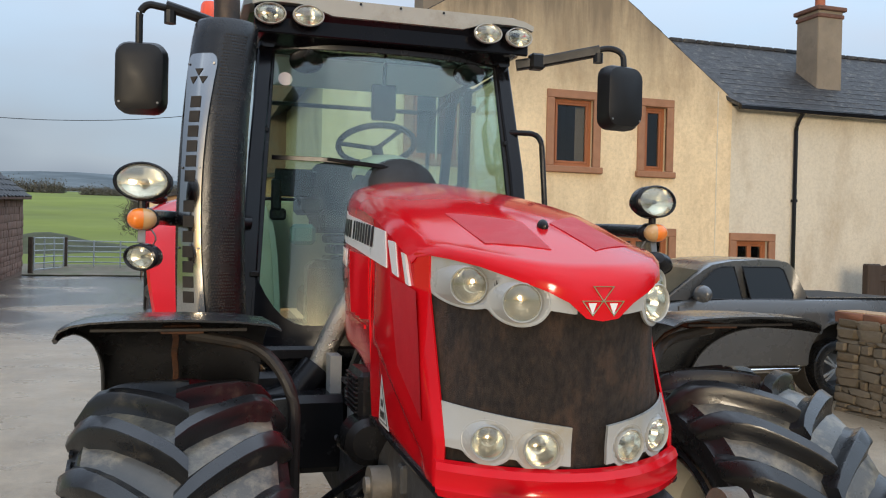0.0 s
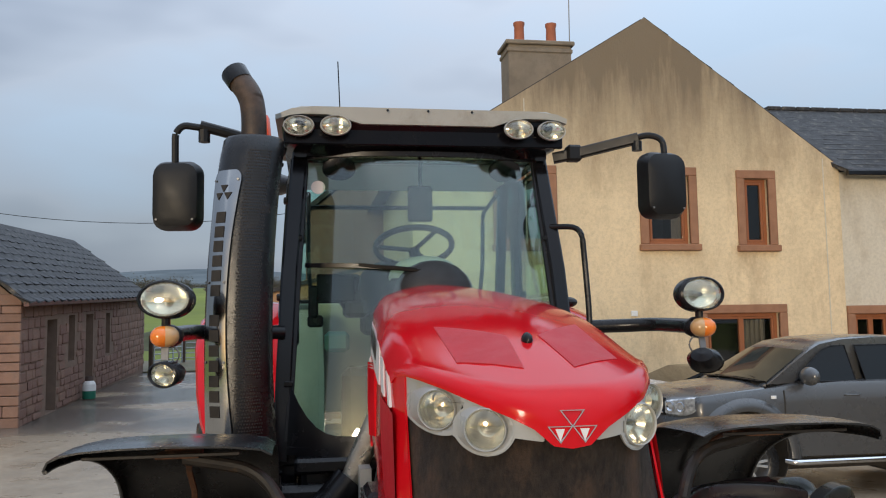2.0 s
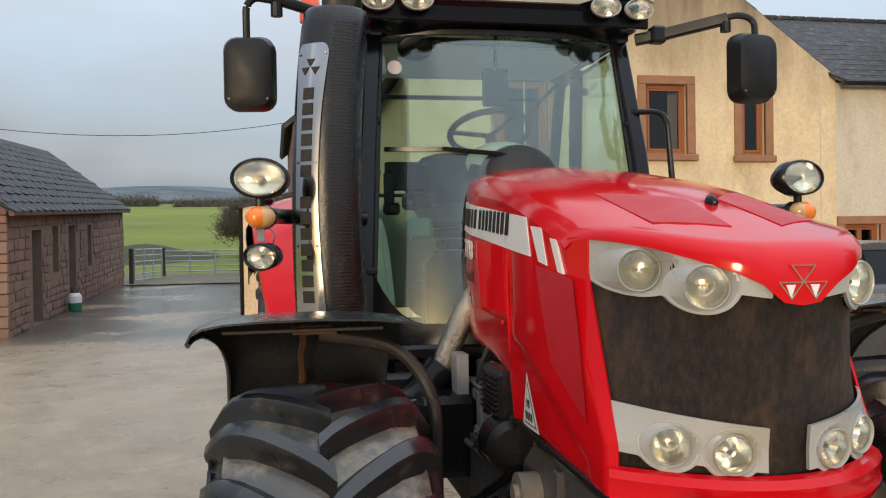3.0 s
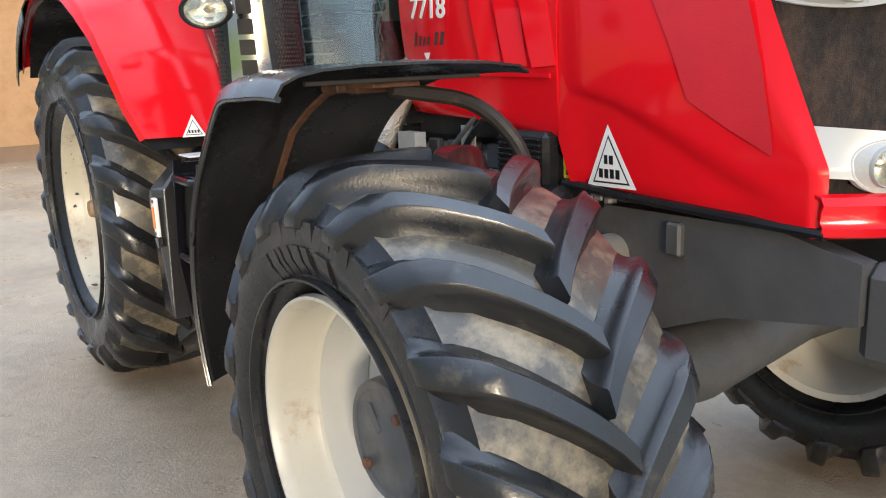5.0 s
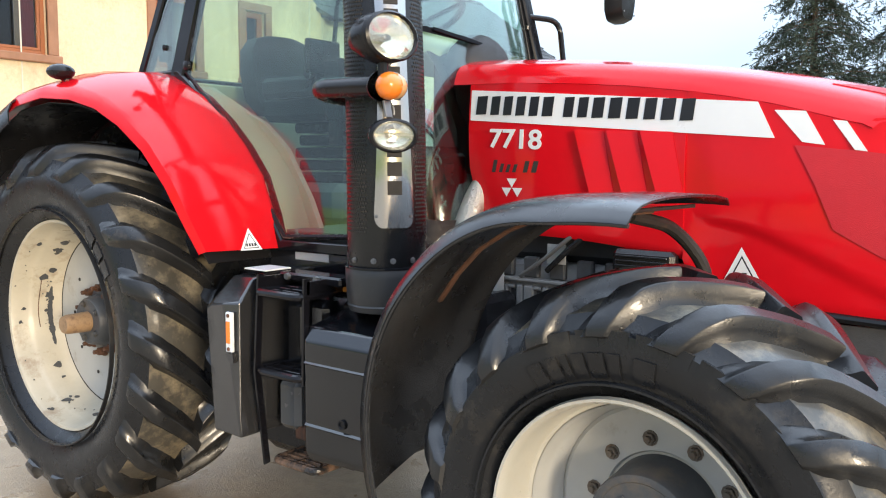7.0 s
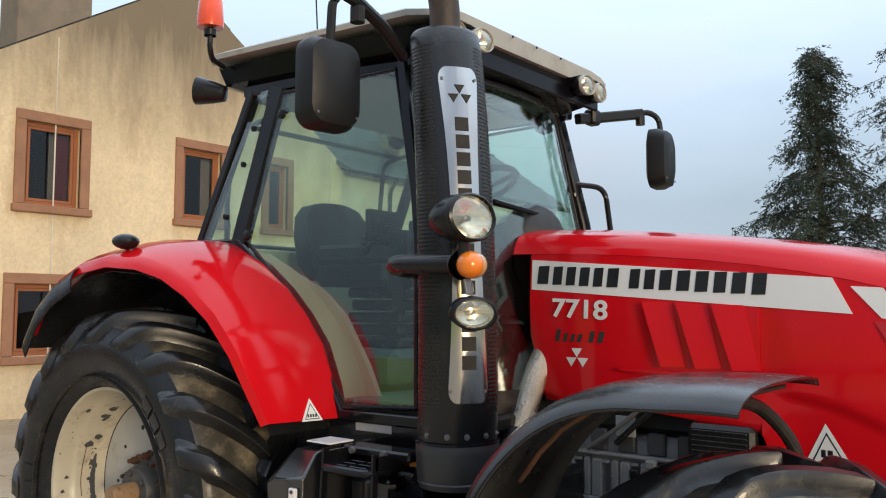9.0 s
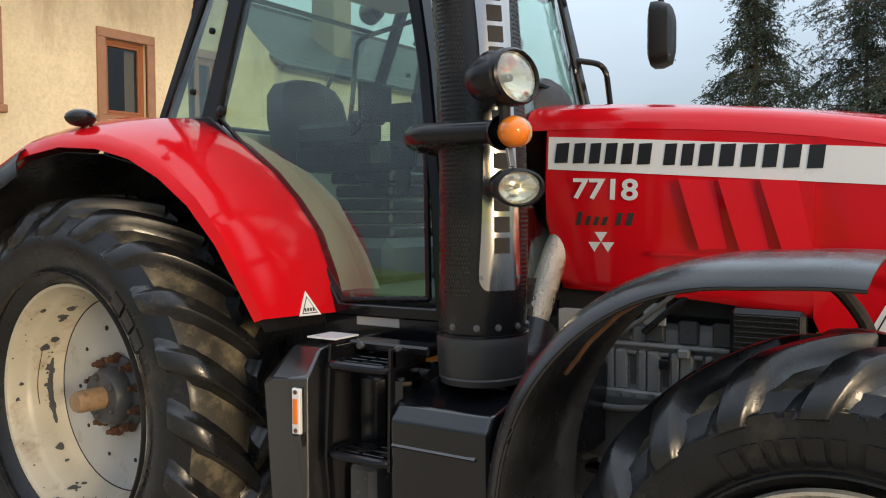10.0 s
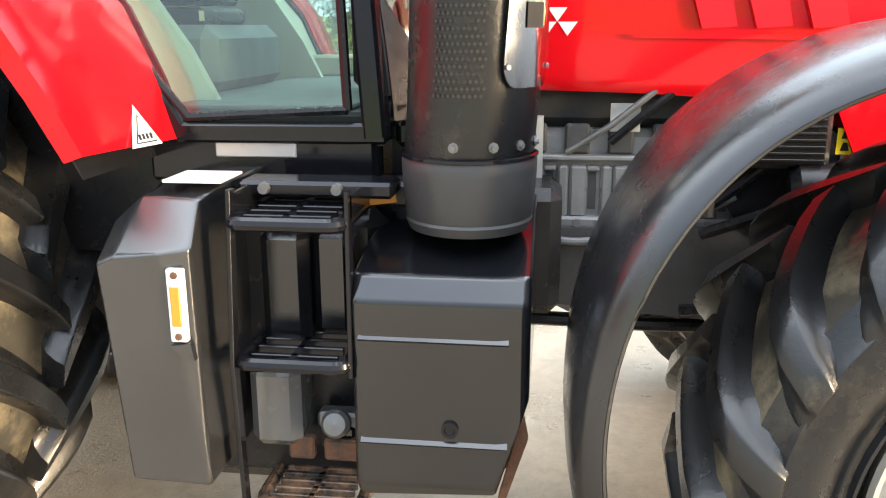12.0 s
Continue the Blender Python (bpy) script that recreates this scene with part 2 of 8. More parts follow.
def pane_material(name, tint, rough=0.0, gloss=1.0, film=0.0):
    """Thin glass: clear or tinted, with gloss that grows at grazing angles."""
    m = bpy.data.materials.new(name)
    m.use_nodes = True
    n, l = m.node_tree.nodes, m.node_tree.links
    n.remove(n["Principled BSDF"])
    tr, gl, mx, lw = n.new("ShaderNodeBsdfTransparent"), n.new("ShaderNodeBsdfGlossy"), n.new("ShaderNodeMixShader"), n.new("ShaderNodeLayerWeight")
    tr.inputs["Color"].default_value = (*tint, 1)
    gl.inputs["Roughness"].default_value, gl.inputs["Color"].default_value = rough, (gloss, gloss, gloss, 1)
    lw.inputs["Blend"].default_value = 0.5
    pw, mr = n.new("ShaderNodeMath"), n.new("ShaderNodeMapRange")
    pw.operation = "POWER"
    pw.inputs[1].default_value = 4.0
    mr.inputs["To Min"].default_value, mr.inputs["To Max"].default_value = 0.08, 0.85
    l.new(lw.outputs["Facing"], pw.inputs[0])
    l.new(pw.outputs[0], mr.inputs["Value"])
    l.new(mr.outputs["Result"], mx.inputs[0])
    l.new(tr.outputs[0], mx.inputs[1])
    l.new(gl.outputs[0], mx.inputs[2])
    out = mx.outputs[0]
    if film:                                    # a thin dusty film on the pane
        df, m2 = n.new("ShaderNodeBsdfDiffuse"), n.new("ShaderNodeMixShader")
        df.inputs["Color"].default_value, m2.inputs[0].default_value = (0.62, 0.62, 0.55, 1), film
        l.new(out, m2.inputs[1])
        l.new(df.outputs[0], m2.inputs[2])
        out = m2.outputs[0]
    l.new(out, n["Material Output"].inputs["Surface"])
    return m


RED = surface("red_paint", (0.62, 0.006, 0.012), 0.11, var=0.05, scale=2, coat=0.0, rvar=0.04, spec=0.32, bump=0.012, bscale=24)
DARK_RED = surface("red_mesh", (0.50, 0.009, 0.017), 0.5, var=0.08, scale=5, bump=0.25, bscale=420)
BLACK = surface("black_plastic", (0.012, 0.012, 0.0135), 0.24, var=0.2, scale=5, bump=0.06, bscale=300, rvar=0.08, spec=0.3)
WALL_STONE = surface("rubble_stone", (0.165, 0.125, 0.082), 0.85, var=0.3, scale=5, bump=0.6, bscale=40, dirt=(0.10, 0.11, 0.05), dirt_amount=0.25, dirt_scale=6)
GLOSS_BLACK = surface("black_paint", (0.007, 0.007, 0.009), 0.14, var=0.2, scale=3, rvar=0.06, spec=0.38)
FENDER_BLACK = surface("fender_plastic", (0.013, 0.0135, 0.015), 0.24, var=0.25, scale=4, bump=0.06, bscale=200, dirt=(0.04, 0.032, 0.025), dirt_amount=0.08, dirt_scale=6, spec=0.8)
RUBBER = surface("tyre_rubber", (0.012, 0.0125, 0.014), 0.30, var=0.3, scale=5, bump=0.12, bscale=120, dirt=(0.050, 0.043, 0.034), dirt_amount=0.16, dirt_scale=4, rvar=0.14, coat=0.12, spec=0.36)
TREAD = surface("worn_tread", (0.013, 0.0133, 0.0142), 0.32, var=0.25, scale=6, bump=0.12, bscale=120, dirt=(0.075, 0.064, 0.048), dirt_amount=0.12, dirt_scale=7, rvar=0.1, coat=0.22)
RIM = surface("rim_paint", (0.46, 0.44, 0.375), 0.36, var=0.08, scale=5, bump=0.05, bscale=60, dirt=(0.30, 0.20, 0.12), dirt_amount=0.16, dirt_scale=6)
REAR_RIM = surface("worn_rim_paint", (0.47, 0.43, 0.34), 0.36, var=0.12, scale=4, bump=0.05, bscale=60, dirt=(0.24, 0.17, 0.11), dirt_amount=0.26, dirt_scale=5)
HUB_GREY = surface("hub_grey", (0.06, 0.064, 0.07), 0.42, var=0.15, scale=8, bump=0.15, bscale=120, dirt=(0.14, 0.11, 0.08), dirt_amount=0.15)
CAST_GREY = surface("cast_grey", (0.062, 0.062, 0.063), 0.5, var=0.2, scale=8, bump=0.25, bscale=90, dirt=(0.05, 0.04, 0.03), dirt_amount=0.3)
RUST = surface("rust", (0.13, 0.058, 0.030), 0.8, var=0.35, scale=14, bump=0.5, bscale=90, dirt=(0.045, 0.03, 0.022), dirt_amount=0.4, dirt_scale=20)
GROOVE = surface("tyre_groove", (0.060, 0.054, 0.043), 0.34, var=0.25, scale=9, bump=0.12, bscale=90, dirt=(0.23, 0.19, 0.125), dirt_amount=0.44, dirt_scale=8, rvar=0.08, coat=0.35)
ENGINE_GREY = surface("engine_grey", (0.22, 0.22, 0.22), 0.34, var=0.15, scale=8, bump=0.15, bscale=90, dirt=(0.12, 0.10, 0.08), dirt_amount=0.18)
VISOR = surface("visor_black", (0.004, 0.004, 0.006), 0.22, var=0.2, scale=3, spec=0.18)
BOX_BLACK = surface("moulded_black", (0.006, 0.0065, 0.008), 0.13, var=0.3, scale=4, bump=0.04, bscale=250, rvar=0.05, spec=0.8)
TANK_BLACK = surface("worn_black_plastic", (0.026, 0.026, 0.027), 0.15, var=0.25, scale=5, bump=0.05, bscale=200, rvar=0.06, spec=1.0)
TAN_STONE = surface("tan_sandstone", (0.46, 0.29, 0.16), 0.85, var=0.2, scale=3, bump=0.5, bscale=35, dirt=(0.26, 0.16, 0.10), dirt_amount=0.25)
STEEL = surface("polished_steel", (0.54, 0.53, 0.51), 0.13, metal=1.0, var=0.04, scale=4, rvar=0.05)
FOIL = surface("heat_foil", (0.62, 0.58, 0.50), 0.34, metal=1.0, var=0.08, scale=10, bump=1.0, bscale=70)
HEATED_STEEL = surface("heated_steel", (0.085, 0.055, 0.038), 0.5, metal=0.35, var=0.4, scale=9, bump=0.3, bscale=120, dirt=(0.03, 0.026, 0.024), dirt_amount=0.5, dirt_scale=7)
GREY_METAL = surface("grey_metal", (0.20, 0.20, 0.20), 0.45, metal=0.7, var=0.1, scale=8, bump=0.1, bscale=80)
SILVER = surface("silver_plastic", (0.40, 0.40, 0.385), 0.34, var=0.06, scale=4, dirt=(0.36, 0.31, 0.22), dirt_amount=0.15)
ROOF_GREY = surface("cab_roof_grey", (0.35, 0.34, 0.305), 0.5, var=0.08, scale=3, bump=0.05, bscale=120, dirt=(0.24, 0.22, 0.18), dirt_amount=0.25)
WHITE = surface("white_film", (0.78, 0.78, 0.77), 0.35, var=0.03, scale=6)
YELLOW = surface("yellow_film", (0.80, 0.58, 0.02), 0.4, var=0.05)
ORANGE = surface("orange_lens", (0.85, 0.22, 0.02), 0.12, var=0.06, scale=10, coat=0.5)
GRILLE = surface("grille_mesh", (0.036, 0.024, 0.017), 0.75, var=0.75, scale=60, bump=1.0, bscale=420, dirt=(0.11, 0.062, 0.037), dirt_amount=0.36, dirt_scale=9, stretch=(1, 1, 0.5))
OLD_STEEL = surface("old_steel", (0.14, 0.115, 0.09), 0.55, var=0.25, scale=10, bump=0.3, bscale=90, dirt=(0.13, 0.07, 0.035), dirt_amount=0.3, dirt_scale=12)
BRACKET = surface("bracket_steel", (0.026, 0.023, 0.021), 0.5, var=0.25, scale=10, bump=0.2, bscale=90, dirt=(0.10, 0.06, 0.035), dirt_amount=0.12, dirt_scale=12, spec=0.3)
RIM_DISC = surface("rim_disc_paint", (0.44, 0.44, 0.42), 0.42, var=0.06, scale=5, dirt=(0.28, 0.24, 0.19), dirt_amount=0.14, dirt_scale=7)
REFLECTOR = surface("reflector", (0.84, 0.83, 0.79), 0.16, metal=0.85, var=0.03, rvar=0.05)
LENS = pane_material("lamp_glass", (0.95, 0.95, 0.9))
CAB_GLASS = pane_material("cab_glass", (0.82, 0.92, 0.875))
CREAM = surface("cab_trim", (0.56, 0.55, 0.43), 0.65, var=0.06, scale=4, bump=0.1, bscale=200)
DARK_TRIM = surface("dark_trim", (0.020, 0.0205, 0.022), 0.6, var=0.15, scale=6, bump=0.15, bscale=180)
FLOOR_MAT = surface("floor_mat", (0.15, 0.17, 0.165), 0.85, var=0.15, scale=9, bump=0.3, bscale=160)
RENDER_WALL = surface("cream_render", (0.76, 0.605, 0.39), 0.88, var=0.14, scale=0.6, bump=0.9, bscale=38, dirt=(0.50, 0.37, 0.225), dirt_amount=0.34, dirt_scale=1.1, stretch=(1, 1, 0.4), speckle=0.42)
PALE_RENDER = surface("pale_render", (0.62, 0.56, 0.455), 0.88, var=0.10, scale=0.5, bump=0.9, bscale=38, dirt=(0.46, 0.385, 0.285), dirt_amount=0.28, dirt_scale=0.8, stretch=(1, 1, 0.4), speckle=0.35)
CHIMNEY_RENDER = surface("chimney_render", (0.23, 0.19, 0.145), 0.9, var=0.15, scale=1.5, bump=0.5, bscale=40, dirt=(0.17, 0.14, 0.11), dirt_amount=0.35, dirt_scale=2)
SANDSTONE = surface("red_sandstone", (0.30, 0.15, 0.085), 0.8, var=0.15, scale=4, bump=0.3, bscale=50)
FRAME_WOOD = surface("brown_window_frame", (0.30, 0.105, 0.04), 0.45, var=0.12, scale=8, bump=0.1, stretch=(1, 1, 0.2))
WINDOW_PANE = pane_material("window_glass", (0.6, 0.61, 0.61), gloss=0.45)
SLATE = surface("roof_slate", (0.036, 0.035, 0.037), 0.6, var=0.3, scale=3, bump=0.5, bscale=30, dirt=(0.17, 0.155, 0.13), dirt_amount=0.24, dirt_scale=6, island=0.35, spec=0.35)
BARN_STONE = surface("barn_stone", (0.27, 0.158, 0.115), 0.85, var=0.25, scale=3, bump=0.6, bscale=35, dirt=(0.16, 0.12, 0.10), dirt_amount=0.3, island=0.5)
MORTAR = surface("mortar", (0.20, 0.135, 0.10), 0.9, var=0.15, scale=5, bump=0.4, bscale=60)
CONCRETE = surface("wet_concrete", (0.40, 0.308, 0.208), 0.36, var=0.24, scale=0.8, bump=0.7, bscale=75, dirt=(0.27, 0.20, 0.13), dirt_amount=0.36, dirt_scale=0.7, rvar=0.16, speckle=0.45)
GRASS = surface("grass", (0.17, 0.205, 0.018), 0.9, var=0.3, scale=0.06, bump=0.3, bscale=3, dirt=(0.10, 0.115, 0.03), dirt_amount=0.25, dirt_scale=0.02)
# Blue-grey base puts the distance haze into the hills' colour.
HAZY_HILL = surface("far_hill", (0.165, 0.19, 0.20), 1.0, var=0.3, scale=0.006, spec=0.0)
# Near-black stand-in for shade in rooms, openings and gaps; also plain dark marks.
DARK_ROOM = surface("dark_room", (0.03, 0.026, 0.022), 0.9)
LEAF = surface("conifer_leaf", (0.040, 0.060, 0.038), 0.8, var=0.4, scale=1.5, island=0.6)
BARK = surface("bark", (0.09, 0.06, 0.04), 0.9, var=0.3, scale=8, bump=0.6, bscale=40)
HEDGE = surface("hedge_twigs", (0.11, 0.10, 0.075), 0.9, var=0.4, scale=1.0, island=0.5)
GALV = surface("galvanised", (0.44, 0.46, 0.47), 0.5, metal=0.15, var=0.1, scale=6)
CAR_GREY = surface("car_grey", (0.10, 0.102, 0.105), 0.28, metal=0.35, var=0.04, scale=2, coat=0.6, rvar=0.05)
CHROME = surface("chrome", (0.8, 0.8, 0.8), 0.08, metal=1.0, var=0.02, rvar=0.03)
POT = surface("chimney_pot", (0.38, 0.12, 0.06), 0.7, var=0.15)


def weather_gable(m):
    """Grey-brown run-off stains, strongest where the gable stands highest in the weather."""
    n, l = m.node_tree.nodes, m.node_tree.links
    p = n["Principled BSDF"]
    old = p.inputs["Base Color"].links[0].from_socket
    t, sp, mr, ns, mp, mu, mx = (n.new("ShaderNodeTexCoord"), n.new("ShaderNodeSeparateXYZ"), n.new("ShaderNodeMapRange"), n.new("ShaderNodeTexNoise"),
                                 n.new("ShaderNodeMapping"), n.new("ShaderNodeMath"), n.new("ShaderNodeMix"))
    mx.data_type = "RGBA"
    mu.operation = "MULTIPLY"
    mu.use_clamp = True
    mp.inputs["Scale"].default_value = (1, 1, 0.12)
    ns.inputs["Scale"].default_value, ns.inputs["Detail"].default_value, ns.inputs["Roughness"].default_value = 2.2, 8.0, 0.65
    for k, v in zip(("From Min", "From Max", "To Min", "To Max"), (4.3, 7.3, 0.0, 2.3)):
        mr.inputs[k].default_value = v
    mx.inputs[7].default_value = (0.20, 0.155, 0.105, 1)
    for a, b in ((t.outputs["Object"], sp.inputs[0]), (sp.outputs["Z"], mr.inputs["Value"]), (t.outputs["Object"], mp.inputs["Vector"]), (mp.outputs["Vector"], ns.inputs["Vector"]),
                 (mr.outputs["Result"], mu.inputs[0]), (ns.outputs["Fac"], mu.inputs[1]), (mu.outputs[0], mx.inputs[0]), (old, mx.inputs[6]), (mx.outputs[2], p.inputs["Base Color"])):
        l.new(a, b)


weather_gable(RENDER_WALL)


def damp_yard(m):
    """Standing wet with ragged edges on the concrete towards the gate."""
    n, l = m.node_tree.nodes, m.node_tree.links
    p = n["Principled BSDF"]
    pos, xyz, far, blot, edge, wet = (n.new(k) for k in ("ShaderNodeNewGeometry", "ShaderNodeSeparateXYZ", "ShaderNodeMapRange", "ShaderNodeTexNoise", "ShaderNodeMapRange", "ShaderNodeMath"))
    far.interpolation_type = "SMOOTHSTEP"
    for node, span in ((far, (12.0, 15.5, 0, 1)), (edge, (0.36, 0.50, 0, 1))):
        for key, value in zip(("From Min", "From Max", "To Min", "To Max"), span):
            node.inputs[key].default_value = value
    blot.inputs["Scale"].default_value, blot.inputs["Detail"].default_value = 0.4, 5.0
    wet.operation = "MULTIPLY"
    tone, gloss = n.new("ShaderNodeMix"), n.new("ShaderNodeMix")
    tone.data_type, gloss.data_type = "RGBA", "FLOAT"
    tone.inputs[7].default_value, gloss.inputs[3].default_value = (0.13, 0.115, 0.10, 1), 0.09
    colour, rough = p.inputs["Base Color"].links[0].from_socket, p.inputs["Roughness"].links[0].from_socket
    for a, b in ((pos.outputs["Position"], xyz.inputs[0]), (xyz.outputs["Y"], far.inputs["Value"]), (pos.outputs["Position"], blot.inputs["Vector"]), (blot.outputs["Fac"], edge.inputs["Value"]),
                 (far.outputs["Result"], wet.inputs[0]), (edge.outputs["Result"], wet.inputs[1]), (wet.outputs[0], tone.inputs[0]), (wet.outputs[0], gloss.inputs[0]),
                 (colour, tone.inputs[6]), (rough, gloss.inputs[2]), (tone.outputs[2], p.inputs["Base Color"]), (gloss.outputs[0], p.inputs["Roughness"])):
        l.new(a, b)


damp_yard(CONCRETE)


# ---- ground and distance ----
def rise(y):
    """The yard lies level round the tractor and climbs gently towards the gate."""
    t = min(max((y - 12.0) / 16.0, 0.0), 1.0)
    return 0.38 * t * t * (3 - 2 * t) if y < 28 else 0.38


def fall(x):
    """The concrete drains away gently past the tractor."""
    return 0.045 * (min(max(x, 2.5), 11.0) - 2.5)


def land(x, y):
    d = y - 28
    if d < -0.2:
        return rise(y) - 0.9
    d = max(d, 0)
    h = 0.35 + 0.062 * d if d < 170 else 10.9 + 2.5 * (1 - math.exp(-(d - 170) / 300)) - 0.0008 * (d - 170)
    return h + 0.9 * noise.noise(Vector((x * 0.012, y * 0.012, 0))) * min(1, d / 60)


g = Geo()
ys = [-400, -120, -50, -20, 0, 10, 16, 22, 27.7, 28, 32, 40, 52, 68, 90, 120, 155, 190, 260, 400, 700, 1200, 2000]
xs = [-1600, -900, -500, -260, -140, -90, -60, -40, -25, -12, 0, 14, 30, 60, 100, 200, 400, 800, 1500]
g.loft([[(x, y, land(x, y)) for x in xs] for y in ys])
part("ground", g, GRASS)
tagged(bpy.data.objects["ground"], "green grass field rising gently beyond the yard", "field", kind="structure")

g = Geo()
g.sheet([[(x, y, rise(y) - 0.02 - fall(x)) for x in np.linspace(-16, 30, 47)] for y in np.linspace(-30, 28, 30)], 0.02)
yard = part("pavement", g, CONCRETE)
tagged(yard, "wet worn concrete farmyard with damp patches", "pavement", kind="structure")

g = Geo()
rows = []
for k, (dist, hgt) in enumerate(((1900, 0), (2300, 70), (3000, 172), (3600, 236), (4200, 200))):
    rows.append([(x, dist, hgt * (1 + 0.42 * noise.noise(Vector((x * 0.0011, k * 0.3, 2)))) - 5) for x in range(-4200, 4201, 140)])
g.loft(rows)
tagged(part("backdrop", g, HAZY_HILL), "low hills in the far distance, coloured blue-grey for haze", "hills", kind="structure")


# ---- farmhouse ----
def wall_cells(x0, x1, z0, z1, y0, y1, holes):
    """A wall along x as cells left between the openings (x0, x1, z0, z1)."""
    g = Geo()
    xs = sorted({x0, x1, *(h[0] for h in holes), *(h[1] for h in holes)})
    zs = sorted({z0, z1, *(h[2] for h in holes), *(h[3] for h in holes)})
    solid = {(i, k) for i in range(len(xs) - 1) for k in range(len(zs) - 1)
             if not any(h[0] <= (xs[i] + xs[i + 1]) / 2 <= h[1] and h[2] <= (zs[k] + zs[k + 1]) / 2 <= h[3] for h in holes)}
    for i, k in solid:
        xa, xb, za, zb = xs[i], xs[i + 1], zs[k], zs[k + 1]
        p = [(xa, y0, za), (xb, y0, za), (xb, y0, zb), (xa, y0, zb), (xa, y1, za), (xb, y1, za), (xb, y1, zb), (xa, y1, zb)]
        faces = [(0, 1, 2, 3), (7, 6, 5, 4)]
        faces += [f for f, q in (((0, 4, 5, 1), (i, k - 1)), ((3, 2, 6, 7), (i, k + 1)), ((0, 3, 7, 4), (i - 1, k)), ((1, 5, 6, 2), (i + 1, k))) if q not in solid]
        g.add(p, faces)
    return g


HY = 12.97
PEAK = (6.2, 8.0)
holes = [(3.14, 4.08, 3.42, 4.80), (6.12, 7.0, 3.42, 4.80), (8.20, 8.72, 3.40, 4.76), (3.04, 4.10, 0.95, 2.12), (7.28, 8.84, 0.0, 2.03)]
house = thing("farmhouse", (6, 16, 0), "two-storey cream rendered farmhouse with a stained gable and slate roof", "house")
g = wall_cells(1.4, 10.34, -0.6, 5.0, HY, HY + 0.35, holes)
gable = [(1.4, 5.0), (10.34, 5.0), (10.34, 5.058), (PEAK[0], PEAK[1] + .048), (1.4, 5.062)]
g.add([(x, y, z) for y in (HY, HY + .35) for x, z in gable], [(0, 1, 2, 3, 4), (9, 8, 7, 6, 5)] + [(k, 5 + k, 5 + (k + 1) % 5, (k + 1) % 5) for k in range(5)])
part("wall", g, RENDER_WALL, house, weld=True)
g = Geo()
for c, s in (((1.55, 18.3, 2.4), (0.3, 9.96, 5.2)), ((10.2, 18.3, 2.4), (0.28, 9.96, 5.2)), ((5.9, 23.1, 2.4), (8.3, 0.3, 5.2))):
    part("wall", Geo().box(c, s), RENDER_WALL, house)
aholes = [(10.52, 11.36, 1.0, 1.98)]
g = wall_cells(10.345, 20.0, -0.6, 4.92, HY + 0.012, HY + 0.35, aholes)
part("wall", Geo().box((19.85, 15.56, 2.4), (0.3, 4.4, 5.0)), PALE_RENDER, house)
part("wall", g, PALE_RENDER, house, "paler cream rendered wing wall", weld=True)


def roof_plane(name, p, q, r, s, th, parent):
    g = Geo()
    p, q, r, s = map(Vector, (p, q, r, s))
    g.sheet([[p.lerp(q, i / 4) for i in range(5)], [s.lerp(r, i / 4) for i in range(5)]], th)
    return part(name, g, SLATE, parent)


roof_plane("roof", (1.0, HY + .16, 4.83), (1.0, 23, 4.83), (6.2, 23, 8.06), (6.2, HY + .16, 8.06), 0.02, house)
roof_plane("roof", (6.2, HY + .04, 8.06), (6.2, 23, 8.06), (10.42, 23, 5.022), (10.42, HY + .04, 5.022), 0.02, house)
roof_plane("roof", (10.36, HY - .25, 4.86), (20.3, HY - .25, 4.86), (20.3, 15.6, 6.86), (8.5, 15.6, 6.86), -0.08, house)
roof_plane("roof", (20.3, 18.4, 4.86), (9, 18.4, 4.86), (9, 15.6, 6.86), (20.3, 15.6, 6.86), -0.08, house)
for k in range(26):
    part("ridge_tile", Geo().box((10.5 + k * 0.38, 15.6, 6.93), (0.36, 0.24, 0.11), 0.03), SLATE, house)
g = Geo()
g.rect([(10.34, HY - .28, 4.86), (20.3, HY - .28, 4.86)], 0.11, 0.10)
g.sweep(rounded([(11.98, HY - .28, 4.84), (11.98, HY - .12, 4.66), (11.98, HY - .06, 4.5), (11.98, HY - .06, 0.0)], 0.08), 0.045, 10)
for z in (1.2, 2.9):
    g.box((11.98, HY - .05, z), (0.13, 0.08, 0.06))
part("gutter", g, GLOSS_BLACK, house, "black plastic gutter and downpipe")
for (x0, x1, yy, z0, z1) in ((3.85, 5.3, 15.0, 6.0, 8.1), (13.16, 13.86, 13.7, 5.0, 7.5)):
    g = Geo().box(((x0 + x1) / 2, yy + .35, (z0 + z1) / 2), (x1 - x0, 0.75, z1 - z0), 0.02)
    ch = part("chimney", g, CHIMNEY_RENDER, house, "rendered chimney stack with clay pots")
    g = Geo().box(((x0 + x1) / 2, yy + .35, z1 + 0.03), (x1 - x0 + .14, 0.88, 0.1), 0.02).box(((x0 + x1) / 2, yy + .35, z1 - 0.14), (x1 - x0 + .06, 0.8, 0.1), 0.02)
    part("cap", g, CHIMNEY_RENDER if x0 < 9 else surface("sooty_brick", (.15, .075, .055), .9, var=.3, scale=9, bump=.5, bscale=40), ch)
    for x in ((x0 + .35, x1 - .35) if x0 < 9 else ((x0 + x1) / 2,)):
        g = Geo().spin([(0.0, 0.14), (0.08, 0.15), (0.1, 0.12), (0.45, 0.11), (0.5, 0.13), (0.55, 0.13), (0.55, 0.09), (0.2, 0.08)], facing((x, yy + .35, z1 + .06), (0, 0, 1)), 16)
        part("chimney_pot", g, POT, ch)
g = Geo()
g.sweep([(5.4, 15.4, 7.6), (5.42, 15.4, 10.4)], 0.012, 6)
part("aerial", g, GREY_METAL, house)


